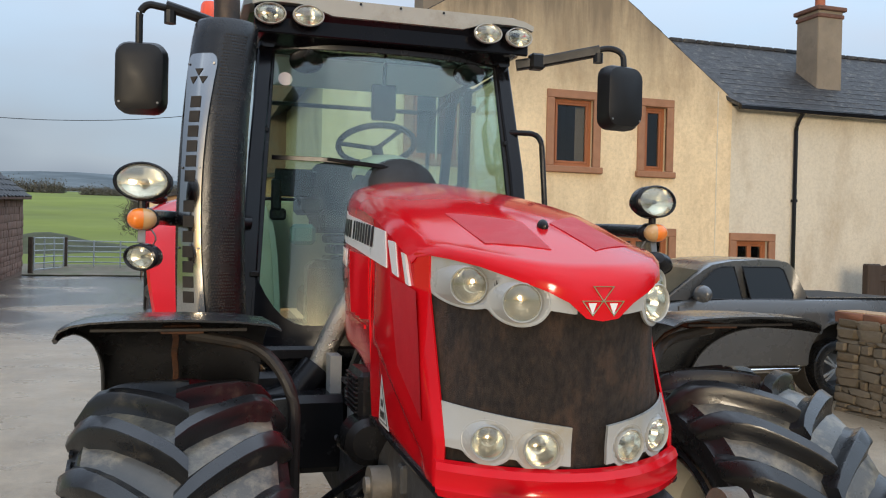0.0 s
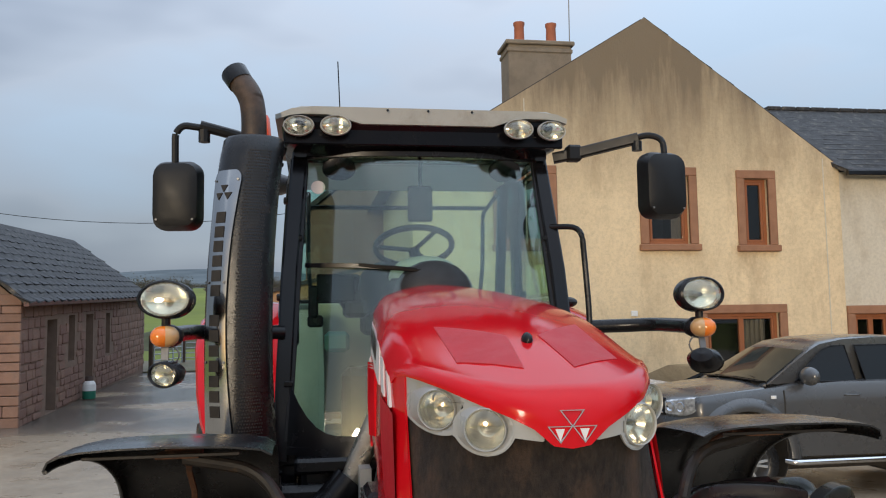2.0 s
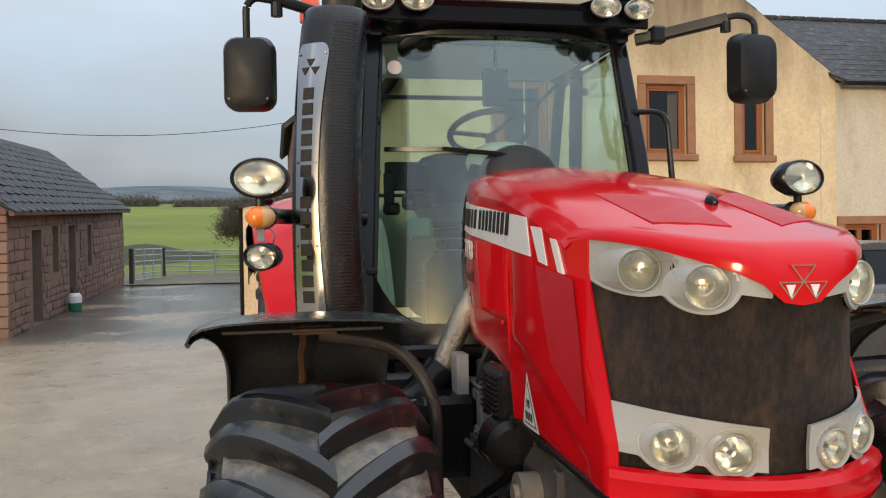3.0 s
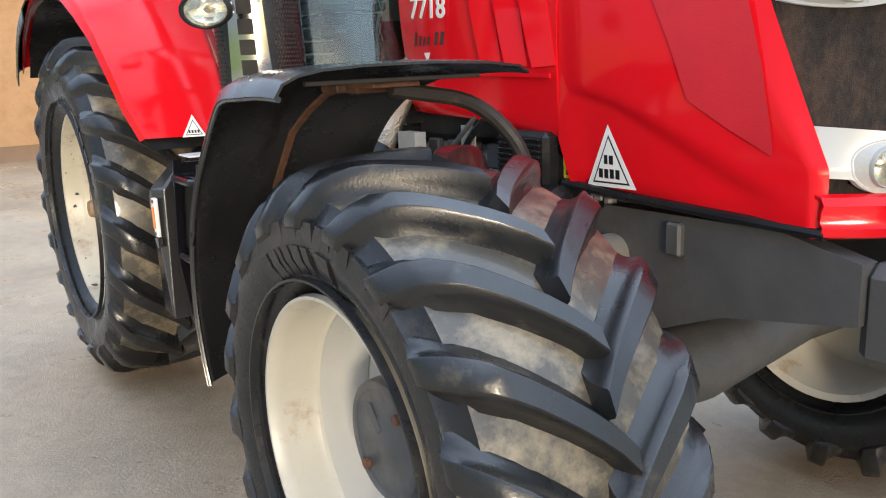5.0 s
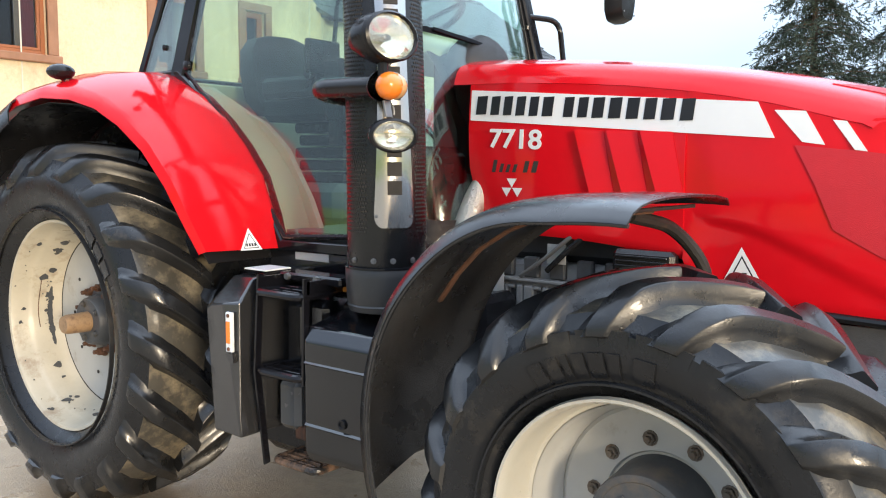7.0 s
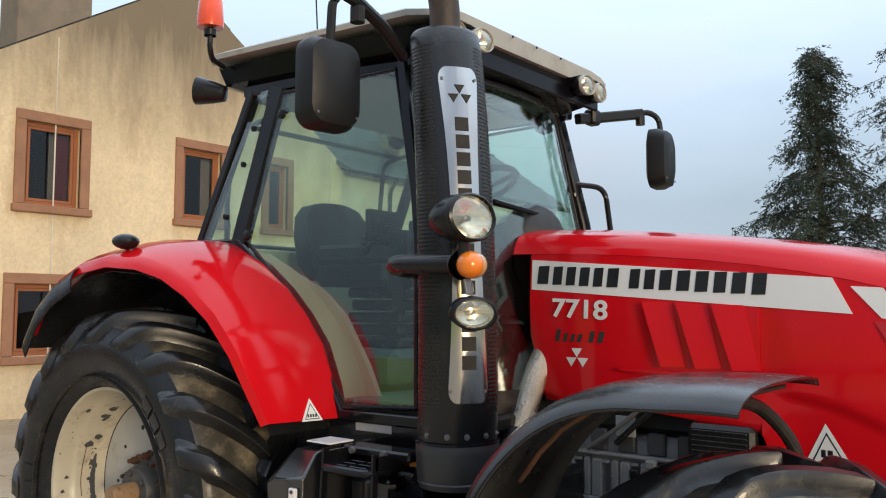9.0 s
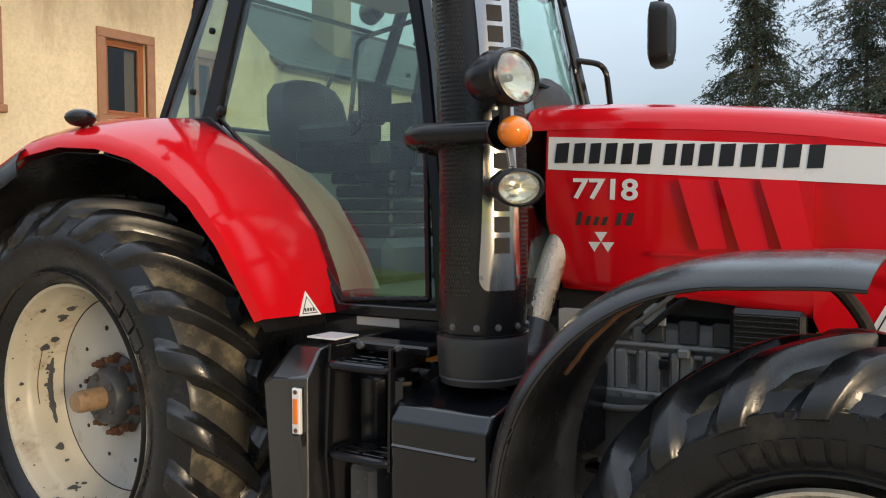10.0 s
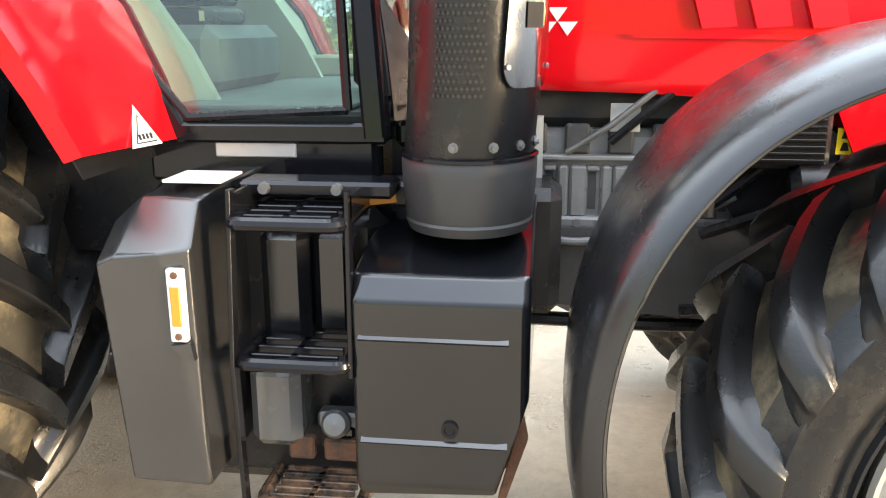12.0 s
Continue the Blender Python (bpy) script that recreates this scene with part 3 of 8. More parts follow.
def house_window(x0, x1, z0, z1, y, parent, lights, sill=True, opening="window"):
    """A stone surround, a timber frame set back in the wall, its panes and a room shell coloured near-black as unlit.
    """
    b = 0.17
    g = Geo()
    g.box(((x0 - b / 2), y, (z0 + z1) / 2), (b, 0.09, z1 - z0), 0.012).box((x1 + b / 2, y, (z0 + z1) / 2), (b, 0.09, z1 - z0), 0.012)
    g.box(((x0 + x1) / 2, y, z1 + b / 2), (x1 - x0 + 2 * b, 0.09, b), 0.012)
    w = part("surround", g, SANDSTONE, parent, "red sandstone surround")
    if sill:
        part("sill", Geo().box(((x0 + x1) / 2, y - 0.02, z0 - 0.07), (x1 - x0 + 2 * b + .06, 0.18, 0.13), 0.015), SANDSTONE, w)
    yf = y + 0.13
    g, f = Geo(), 0.07
    g.box((x0 + f / 2, yf, (z0 + z1) / 2), (f, 0.07, z1 - z0)).box((x1 - f / 2, yf, (z0 + z1) / 2), (f, 0.07, z1 - z0))
    g.box(((x0 + x1) / 2, yf, z1 - f / 2), (x1 - x0 - 2 * f, 0.07, f)).box(((x0 + x1) / 2, yf, z0 + f / 2), (x1 - x0 - 2 * f, 0.07, f))
    edges = [lerp(x0 + f, x1 - f, u) for u in lights]
    for e in edges[1:-1]:
        g.box((e, yf, (z0 + z1) / 2), (0.06, 0.066, z1 - z0 - 2 * f))
    part("frame", g, FRAME_WOOD, w)
    for a, b2 in zip(edges, edges[1:]):
        g = Geo()
        for xx in (a + .03, b2 - .03):
            g.box((xx, yf - .012, (z0 + z1) / 2), (0.045, 0.05, z1 - z0 - 2 * f - .01))
        for zz in (z0 + f + .025, z1 - f - .025):
            g.box(((a + b2) / 2, yf - .012, zz), (b2 - a - .1, 0.05, 0.045))
        part("casement", g, FRAME_WOOD, w)
        p = part("pane", Geo().box(((a + b2) / 2, yf + .01, (z0 + z1) / 2), (b2 - a - .05, 0.012, z1 - z0 - 2 * f - .04), 0.001), WINDOW_PANE, w)
        p.visible_shadow = False
    # Room shell coloured near-black so the inside reads as unlit.
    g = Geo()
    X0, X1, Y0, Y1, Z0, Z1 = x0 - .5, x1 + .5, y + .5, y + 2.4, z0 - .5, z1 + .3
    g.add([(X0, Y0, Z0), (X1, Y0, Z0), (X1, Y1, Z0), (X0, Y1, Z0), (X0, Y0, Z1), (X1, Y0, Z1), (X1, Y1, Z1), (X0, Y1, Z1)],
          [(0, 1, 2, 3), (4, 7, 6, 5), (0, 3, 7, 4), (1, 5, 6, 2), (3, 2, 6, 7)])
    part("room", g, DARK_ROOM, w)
    return w


CURTAIN_RED = surface("red_curtain", (0.35, 0.05, 0.05), 0.8, var=0.2)
CURTAIN_PALE = surface("pale_curtain", (0.55, 0.50, 0.42), 0.85, var=0.12)


def curtain(x0, x1, z0, z1, y, material, parent):
    n = 16
    g = Geo().sheet([[(lerp(x0, x1, i / n), y + 0.03 * math.sin(i * 2.1), z) for i in range(n + 1)] for z in (z0, z1)], 0.006)
    part("curtain", g, material, parent)


w = house_window(3.14, 4.08, 3.42, 4.80, HY, house, (0, 1))
curtain(3.78, 4.02, 3.45, 4.75, HY + .30, CURTAIN_RED, w)
curtain(3.70, 3.80, 3.45, 4.75, HY + .34, CURTAIN_PALE, w)
w = house_window(6.12, 7.0, 3.42, 4.80, HY, house, (0, 1))
curtain(6.74, 6.95, 3.45, 4.75, HY + .30, CURTAIN_PALE, w)
w = house_window(8.20, 8.72, 3.40, 4.76, HY, house, (0, 1))
w = house_window(3.04, 4.10, 0.95, 2.12, HY, house, (0, 1))
w = house_window(7.28, 8.84, 0.05, 2.03, HY, house, (0, 0.5, 1), sill=False)
curtain(8.15, 8.7, 0.3, 1.9, HY + .30, CURTAIN_PALE, w)
w = house_window(10.52, 11.36, 1.0, 1.98, HY, house, (0, 0.5, 1))
curtain(11.0, 11.1, 1.0, 1.9, HY + .30, CURTAIN_PALE, w)
for x, top in ((3.63, 6.3), (9.98, 5.2)):
    part("render_bead", Geo().box((x, HY - .004, top / 2 + .2), (.025, .016, top - .4), .004), PALE_RENDER, house)
part("alarm_box", Geo().box((5.75, HY - .03, 2.05), (0.13, 0.06, 0.11), 0.01), WHITE, house)

# ---- outbuilding behind the house ----
shed = thing("stone_outbuilding", (1, 19, 0), "tall red sandstone outbuilding with a lean-to in front", "building")
g = Geo()
g.add([(-.6, 19.0, 0), (5.5, 19.0, 0), (5.5, 19.0, 4.7), (2.4, 19, 7.2), (-.6, 19.0, 4.75), (-.6, 27, 0), (5.5, 27, 0), (5.5, 27, 4.7), (2.4, 27, 7.2), (-.6, 27, 4.75)],
      [(0, 1, 2, 3, 4), (9, 8, 7, 6, 5), (0, 4, 9, 5), (1, 6, 7, 2)])
part("wall", g, BARN_STONE, shed)
roof_plane("roof", (-.8, 18.85, 4.62), (-.8, 27, 4.62), (2.4, 27, 7.28), (2.4, 18.85, 7.28), 0.12, shed)
roof_plane("roof", (2.4, 18.85, 7.28), (2.4, 27, 7.28), (5.7, 27, 4.55), (5.7, 18.85, 4.55), 0.12, shed)
g = Geo()
g.add([(-1.75, 17.5, 0), (4, 17.5, 0), (4, 17.5, 3.9), (-.45, 17.5, 3.05), (-1.75, 17.5, 2.62), (-1.75, 19.0, 0), (4, 19, 0), (4, 19, 3.9), (-.45, 19.0, 3.05), (-1.75, 19, 2.62)],
      [(0, 1, 2, 3, 4), (9, 8, 7, 6, 5), (0, 4, 9, 5), (1, 6, 7, 2)])
part("wall", g, TAN_STONE, shed, "tan sandstone lean-to gable")
part("wall", Geo().box((-1.78, 18.25, 1.3), (.06, 1.5, 2.6), .01).box((-1.62, 17.47, 1.33), (.36, .09, 2.62), .01), RENDER_WALL, shed, "cream rendered lean-to side wall")
part("downpipe", Geo().sweep([(-1.86, 17.62, 2.55), (-1.86, 17.62, .1)], .045, 8).rect([(-1.92, 17.4, 2.58), (-1.92, 19.0, 2.58)], .1, .09), GLOSS_BLACK, shed, "black plastic downpipe and gutter")
roof_plane("roof", (-1.9, 17.35, 2.58), (-1.9, 19.0, 2.58), (4.1, 19.0, 4.0), (4.1, 17.35, 4.0), 0.09, shed)

# ---- barn ----
BX, BY0, BY1 = -6.2, 15.0, 28.0


def bz(y, z):
    return z + 0.04 * (y - BY0)


barn = thing("barn", (-8.2, 21, 0), "long low red sandstone barn with a weathered slate roof", "barn")
slots = [(16.9, 17.65, 0.0, 2.05), (18.6, 19.15, 1.0, 2.1), (20.2, 20.95, 0.0, 2.08), (22.4, 22.9, 0.9, 2.05)]
g = Geo()
yy = sorted({BY0, BY1, *(s[0] for s in slots), *(s[1] for s in slots)})
for ya, yb in zip(yy, yy[1:]):
    hit = [s for s in slots if s[0] <= (ya + yb) / 2 <= s[1]]
    spans = [(-0.3, 2.48)] if not hit else [(-0.3, hit[0][2]), (hit[0][3], 2.48)]
    for za, zb in spans:
        if zb > za:
            zs = [bz(ya, za), bz(yb, za), bz(yb, zb), bz(ya, zb)]
            g.add([(BX, ya, zs[0]), (BX, yb, zs[1]), (BX, yb, zs[2]), (BX, ya, zs[3]), (BX - .5, ya, zs[0]), (BX - .5, yb, zs[1]), (BX - .5, yb, zs[2]), (BX - .5, ya, zs[3])],
                  [(0, 1, 2, 3), (7, 6, 5, 4), (0, 4, 5, 1), (3, 2, 6, 7), (0, 3, 7, 4), (1, 5, 6, 2)])
g.add([(BX, BY0, -.3), (-10.4, BY0, -.3), (-10.4, BY0, 2.48), (-8.3, BY0, 4.3), (BX, BY0, 2.48)], [(0, 1, 2, 3, 4)])
g.add([(BX, BY1, -.3), (-10.4, BY1, -.3), (-10.4, BY1, 3.0), (BX, BY1, 3.0)], [(0, 1, 2, 3)])
g.add([(-10.4, BY0, -.3), (-10.4, BY1, -.3), (-10.4, BY1, 3.0), (-10.4, BY0, 2.48)], [(0, 1, 2, 3)])
part("wall", g, MORTAR, barn, "red sandstone rubble wall")
# Near-black panels in the openings paint the darkness of the barn's inside.
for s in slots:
    part("doorway" if s[2] == 0 else "vent_slot", Geo().box((BX - .3, (s[0] + s[1]) / 2, bz(s[0], (s[2] + s[3]) / 2)), (0.06, s[1] - s[0] - .01, s[3] - s[2] - .01)), DARK_ROOM, barn, "opening with a near-black panel for its unlit inside")
g = Geo()
RX, RZ0, RZ1 = -8.3, 4.36, 4.80
g.sheet([[(BX + .18, lerp(BY0 - .2, BY1 + .15, i / 6), bz(lerp(BY0 - .2, BY1 + .15, i / 6), 2.42)) for i in range(7)],
         [(RX, lerp(BY0 - .2, BY1 - 1.2, i / 6), lerp(RZ0, RZ1, i / 6)) for i in range(7)]], -0.08)
g.sheet([[(-10.6, lerp(BY0 - .2, BY1 + .15, i / 6), bz(lerp(BY0 - .2, BY1 + .15, i / 6), 2.42)) for i in range(7)],
         [(RX, lerp(BY0 - .2, BY1 - 1.2, i / 6), lerp(RZ0, RZ1, i / 6)) for i in range(7)]], 0.08)
g.sheet([[(BX + .18, BY1 + .15, bz(BY1, 2.42)), (-10.6, BY1 + .15, bz(BY1, 2.42))], [(RX, BY1 - 1.2, RZ1), (RX - .01, BY1 - 1.2, RZ1)]], -0.08)
part("roof", g, SLATE, barn)
g = Geo().rect([(BX + .2, BY0 - .2, 2.42), (BX + .2, BY1 + .1, bz(BY1, 2.42))], 0.10, 0.09)
part("gutter", g, surface("brown_gutter", (0.10, 0.03, 0.025), 0.5), barn)

# gas bottle against the barn
gas = thing("gas_bottle", (-5.95, 19.6, rise(19.6)), "green and white gas bottle standing by the barn wall", "gas bottle")
z0 = rise(19.6)
part("body", Geo().spin([(0.0, 0.0), (0.0, 0.15), (0.03, 0.16), (0.30, 0.16)], facing((-5.95, 19.6, z0), (0, 0, 1)), 20), surface("green_paint", (0.02, 0.17, 0.11), 0.4), gas)
part("shoulder", Geo().spin([(0.30, 0.16), (0.36, 0.158), (0.44, 0.11), (0.47, 0.04), (0.47, 0.0)], facing((-5.95, 19.6, z0), (0, 0, 1)), 20), WHITE, gas)
part("label_band", Geo().spin([(0.20, 0.1615), (0.36, 0.1615)], facing((-5.95, 19.6, z0), (0, 0, 1)), 20), WHITE, gas)
part("collar", Geo().spin([(0.44, 0.10), (0.56, 0.10), (0.56, 0.09), (0.44, 0.09)], facing((-5.95, 19.6, z0), (0, 0, 1)), 20, closed=True), surface("worn_collar", (0.10, 0.07, 0.06), 0.6), gas)

# trodden earth between the yard and the gates
g = Geo()
g.sheet([[(x, y, lerp(rise(28), land(x, 31.6) + .02, min(1, (y - 27.9) / 3.7)) + .012 * noise.noise(Vector((x * 1.3, y * 1.3, 0)))) for x in np.linspace(-7, 3, 26)] for y in np.linspace(27.9, 32.4, 14)], -.02)
tagged(part("verge", g, surface("trodden_earth", (.17, .135, .085), .7, var=.3, scale=1.2, bump=.6, bscale=25, dirt=(.09, .11, .03), dirt_amount=.4, dirt_scale=1.5)), "muddy trodden earth in front of the gates", "verge", kind="structure")

# ---- gates ----
def field_gate(p, q, h, name="field_gate"):
    p, q = Vector(p), Vector(q)
    gate = thing(name, tuple(p), "galvanised tubular steel field gate, shut", "gate", "gates at the field")
    for k in range(6):
        z = 0.18 + (h - 0.18) * k / 5
        part("rail", Geo().sweep([p + Vector((0, 0, z)), q + Vector((0, 0, z))], 0.022, 8), GALV, gate)
    for t in (0, 0.33, 0.66, 1):
        c = p.lerp(q, t)
        part("upright", Geo().sweep([c + Vector((0, 0, 0.14)), c + Vector((0, 0, h + .04))], 0.026, 8), GALV, gate)
    return gate


field_gate((-5.9, 28.4, 0.36), (-5.3, 30.9, 0.36), 1.25)
field_gate((-5.2, 31, 0.36), (-2.4, 31, 0.36), 1.15)
field_gate((-2.35, 31, 0.36), (0.6, 31, 0.36), 1.15)
for x, y in ((-5.25, 31), (-2.37, 31), (0.65, 31), (-6.0, 28.35)):
    post = part("gate_post", Geo().box((x, y, 0.95), (0.14, 0.14, 1.4), 0.02), BARK)
    tagged(post, "weathered timber gate post", "post", "gate posts")

# dry-stone field wall and hedges on the rise
def clumps(g, x0, x1, y, h, n, size, spread=1.0):
    for _ in range(n):
        c = Vector((random.uniform(x0, x1), y + random.gauss(0, spread), 0))
        c.z = land(c.x, c.y) + abs(random.gauss(0, h * 0.45))
        a = Vector((random.gauss(0, 1), random.gauss(0, 1), random.gauss(0, 1))).normalized() * size * random.uniform(0.4, 1.2)
        b = a.cross(Vector((random.gauss(0, 1), random.gauss(0, 1), random.gauss(0, 1)))).normalized() * size * random.uniform(0.3, 0.9)
        g.add([c - a, c + b, c + a, c - b], [(0, 1, 2, 3)])


g = Geo()
clumps(g, -110, 60, 198, 0.8, 26000, 0.17, 1.2)
clumps(g, -46, -22, 160, 1.9, 16000, 0.16, 2)
clumps(g, -18, -8, 150, 1.3, 5000, 0.15, 2)
clumps(g, 8, 22, 140, 1.6, 6000, 0.15, 2)
tagged(part("hedge", g, HEDGE), "bare winter hedge along the top of the field", "hedge", kind="stuff")
g = Geo()
g.loft([[(x, y, land(x, y) + .75 * math.exp(-((x + 7.5) / 2.2) ** 2 - ((y - 41) / 2.5) ** 2) - .04) for x in np.linspace(-13, -3, 15)] for y in np.linspace(34, 48, 12)])
tagged(part("earth_bank", g, surface("rough_bank", (.055, .06, .022), .95, var=.4, scale=1.2, bump=.6, bscale=8)), "rough earth bank in the field", "bank", kind="structure")

# bare tree beside the outbuilding
bt = thing("bare_tree", (-2.2, 40, land(-2, 40)), "leafless winter tree behind the gate", "tree")
g, tw = Geo(), Geo()
random.seed(7)


def limb(p, d, r, depth):
    q = p + d
    g.sweep([p, p.lerp(q, 0.5) + Vector((random.gauss(0, .04), random.gauss(0, .04), 0)) * d.length, q], [r, r * .8, r * .6], 6)
    if depth == 0:
        for _ in range(90):
            a = q + Vector((random.gauss(0, .3), random.gauss(0, .3), random.gauss(0, .28)))
            v = Vector((random.gauss(0, .2), random.gauss(0, .2), random.gauss(.08, .18)))
            s = v.cross(Vector((0, 1, 0))).normalized() * 0.012
            tw.add([a - s, a + s, a + v], [(0, 1, 2)])
        return
    for _ in range(4):
        limb(q, (d.normalized() + Vector((random.gauss(0, .6), random.gauss(0, .6), random.gauss(.15, .35)))).normalized() * d.length * random.uniform(.6, .8), r * .55, depth - 1)


limb(Vector((-2.2, 40, land(-2, 40) - .1)), Vector((0.05, 0, 1.0)), 0.13, 4)
part("trunk", g, BARK, bt)
part("crown", tw, HEDGE, bt)


# ---- conifers ----
def conifer(x, y, h, shape, n, seed, lean=(0, 0)):
    """An uneven evergreen: shape gives the crown's half width at shares of its height."""
    random.seed(seed)
    tree = thing("conifer", (x, y, 0), "tall dark evergreen conifer with drooping feathery branches", "tree", "conifers behind the yard")
    at = lambda t: Vector((x + lean[0] * t + .12 * math.sin(5 * t), y + lean[1] * t, h * t))
    part("trunk", Geo().sweep([at(t) for t in np.linspace(-.01, .98, 9)], [lerp(h * .018, h * .003, k / 8) for k in range(9)], 8), BARK, tree)
    br, lf = Geo(), Geo()
    ts, rs = [q[0] for q in shape], [q[1] for q in shape]
    for k in range(n):
        t = (k + random.random()) / n * (ts[-1] - ts[0]) + ts[0]
        a = random.uniform(0, 2 * math.pi)
        ln = float(np.interp(t, ts, rs)) * random.uniform(0.45, 1.25)
        if ln < .12:
            continue
        d = Vector((math.cos(a), math.sin(a), 0))
        rise_k, droop = random.uniform(.1, .4), random.uniform(.25, .62)
        along = lambda s: at(t) + d * ln * s + Vector((0, 0, ln * (rise_k * s - droop * s * s)))
        br.sweep([along(s) for s in (0, .35, .7, 1)], [0.014 + ln * .008, .014, .009, .003], 4, caps=False)
        for spray in range(int(5 + 5.5 * ln)):
            s = random.random() ** 0.6
            tip = (d * random.uniform(.2, 1) + Vector((random.gauss(0, .6), random.gauss(0, .6), random.uniform(-.9, .15)))).normalized() * random.uniform(.22, .52)
            base = along(s) + Vector((random.gauss(0, .05), random.gauss(0, .05), random.gauss(0, .05)))
            for _ in range(22):
                f = random.random()
                c = base + tip * f + Vector((random.gauss(0, .03), random.gauss(0, .03), -.18 * f * f))
                v = (tip.normalized() + Vector((random.gauss(0, .55), random.gauss(0, .55), random.gauss(-.35, .4)))).normalized() * random.uniform(.05, .15)
                s2 = v.cross(Vector((random.gauss(0, 1), random.gauss(0, 1), random.gauss(0, 1)))).normalized() * random.uniform(.008, .018)
                lf.add([c, c + v * .45 - s2, c + v, c + v * .45 + s2], [(0, 1, 2, 3)])
    tagged(part("limb_wood", br, BARK, tree), kind="stuff")
    part("crown", lf, LEAF, tree)


conifer(21.0, 5.27, 8.95, [(.05, 2.2), (.40, 2.3), (.52, 2.0), (.60, 1.35), (.68, .95), (.74, .85), (.80, .36), (.86, .42), (.91, .72), (.96, .38), (1.0, .1)], 330, 3)
conifer(22.6, .9, 15.5, [(.05, 3.4), (.3, 3.3), (.45, 3.0), (.55, 3.5), (.62, 2.4), (.75, 2.2), (.9, 1.0), (1.0, .1)], 430, 4)
conifer(25.0, 3.0, 8.4, [(.05, 3.2), (.5, 2.6), (.8, 1.2), (1.0, .1)], 190, 5)
conifer(27.0, -3.4, 14.0, [(.05, 4.2), (.5, 3.4), (.8, 1.6), (1.0, .1)], 260, 6)
g = Geo()
random.seed(11)
for _ in range(16000):
    c = Vector((random.uniform(22, 25), random.uniform(-14, 4.0), abs(random.gauss(0, 1.3))))
    v = Vector((random.gauss(0, 1), random.gauss(0, 1), random.gauss(0, 1))).normalized() * .18
    s2 = v.cross(Vector((random.gauss(0, 1), random.gauss(0, 1), random.gauss(0, 1)))).normalized() * .04
    g.add([c - s2, c + v, c + s2], [(0, 1, 2)])
tagged(part("evergreen_hedge", g, LEAF), "dense dark evergreen hedge below the conifers", "hedge", kind="stuff")

# power cable across the distance
g = Geo().sweep([(x, 45, 7.6 + .0095 * (x + 9.5) ** 2) for x in np.linspace(-34, 15, 33)], 0.018, 5)
tagged(part("overhead_cable", g, GLOSS_BLACK), "thin black overhead cable", "cable")


# ---- tractor ----
TR = thing("tractor", (0, 1.4, 0), "large red farm tractor with silver rims parked on the yard", "tractor")
FA, RA = (-0.095, 0.69), (2.885, 0.875)          # y, z of the front and rear axle


def tyre_geo(xc, yc, zc, R, w, rr, lugs, lug_h, lag, lug_w):
    """A radial tractor tyre: carcass and two staggered rows of curved lugs; outer side towards -x."""
    g = Geo()
    g.lugs = []
    h, R0 = w / 2, R - lug_h
    prof = [(-h * .70, rr - .012), (-h * .80, rr + .012), (-h * .93, rr + .06), (-h * 1.0, lerp(rr, R0, .48)), (-h * .985, lerp(rr, R0, .66)), (-h * .93, R0 - .075),
            (-h * .86, R0 - .035), (-h * .62, R0 - .010), (0, R0), (h * .62, R0 - .010), (h * .86, R0 - .035), (h * .93, R0 - .075), (h * .985, lerp(rr, R0, .66)),
            (h * 1.0, lerp(rr, R0, .48)), (h * .93, rr + .06), (h * .80, rr + .012), (h * .70, rr - .012)]
    g.spin(prof, Matrix.Translation((xc, yc, zc)), 72, closed=True)
    g.groove = [j * 72 + i for j in range(6, 10) for i in range(72)]
    for k in (0.16,):                            # raised ring by the bead
        r = lerp(rr, R0, k)
        for s in (-1, 1):
            x = s * h * (0.985 if k > .5 else 0.975)
            g.spin([(x - s * .012, r - .006), (x + s * .006, r - .003), (x + s * .006, r + .003), (x - s * .012, r + .006)], Matrix.Translation((xc, yc, zc)), 72, closed=True)

    def crown(u):
        """Lateral place and carcass radius along a lug, u from the centre to the sidewall."""
        if u < 0.74:
            a = u / 0.74
            return h * lerp(-0.06, 0.86, a), R0 - 0.010 * a - 0.02 * max(0, a - .75) / .25
        a = (u - 0.74) / 0.26
        return h * lerp(0.86, 0.985, a), R0 - 0.03 - a * (R0 - rr) * 0.25

    for side in (-1, 1):
        for k in range(lugs):
            t0 = 2 * math.pi * (k + (0.5 if side > 0 else 0)) / lugs
            rows = []
            for u in (0, .1, .2, .3, .4, .5, .6, .7, .8, .88, .95, 1.0):
                lat, r = crown(u)
                th = t0 - lag * (u ** 0.82)
                top = lug_h * (1 - 0.10 * u) if u < .96 else lug_h * .42
                half = lug_w * (0.40 + 0.15 * u) / R
                if u > .97:
                    half *= .88
                out = 0.0 if u < .74 else (u - .74) / .26
                dr, dx = top * (1 - 0.85 * out), top * 0.55 * out
                row = []
                for a, hh, down in ((th - half * 2.75, 0, .008), (th - half * 2.30, .05, 0), (th - half * 1.75, .20, 0), (th - half * 1.22, .56, 0), (th - half * .96, .93, 0), (th - half * .78, 1, 0),
                                    (th + half * .78, 1, 0), (th + half * .96, .90, 0), (th + half * 1.08, .40, 0), (th + half * 1.30, .08, 0), (th + half * 1.6, 0, .010)):
                    rad = r + dr * hh - down
                    lx = lat + dx * hh - down * out
                    row.append((xc + side * lx, yc - rad * math.sin(a), zc + rad * math.cos(a)))
                rows.append(row)
            g.lugs.append(Geo().loft(rows, closed=True, caps=True))
    return g


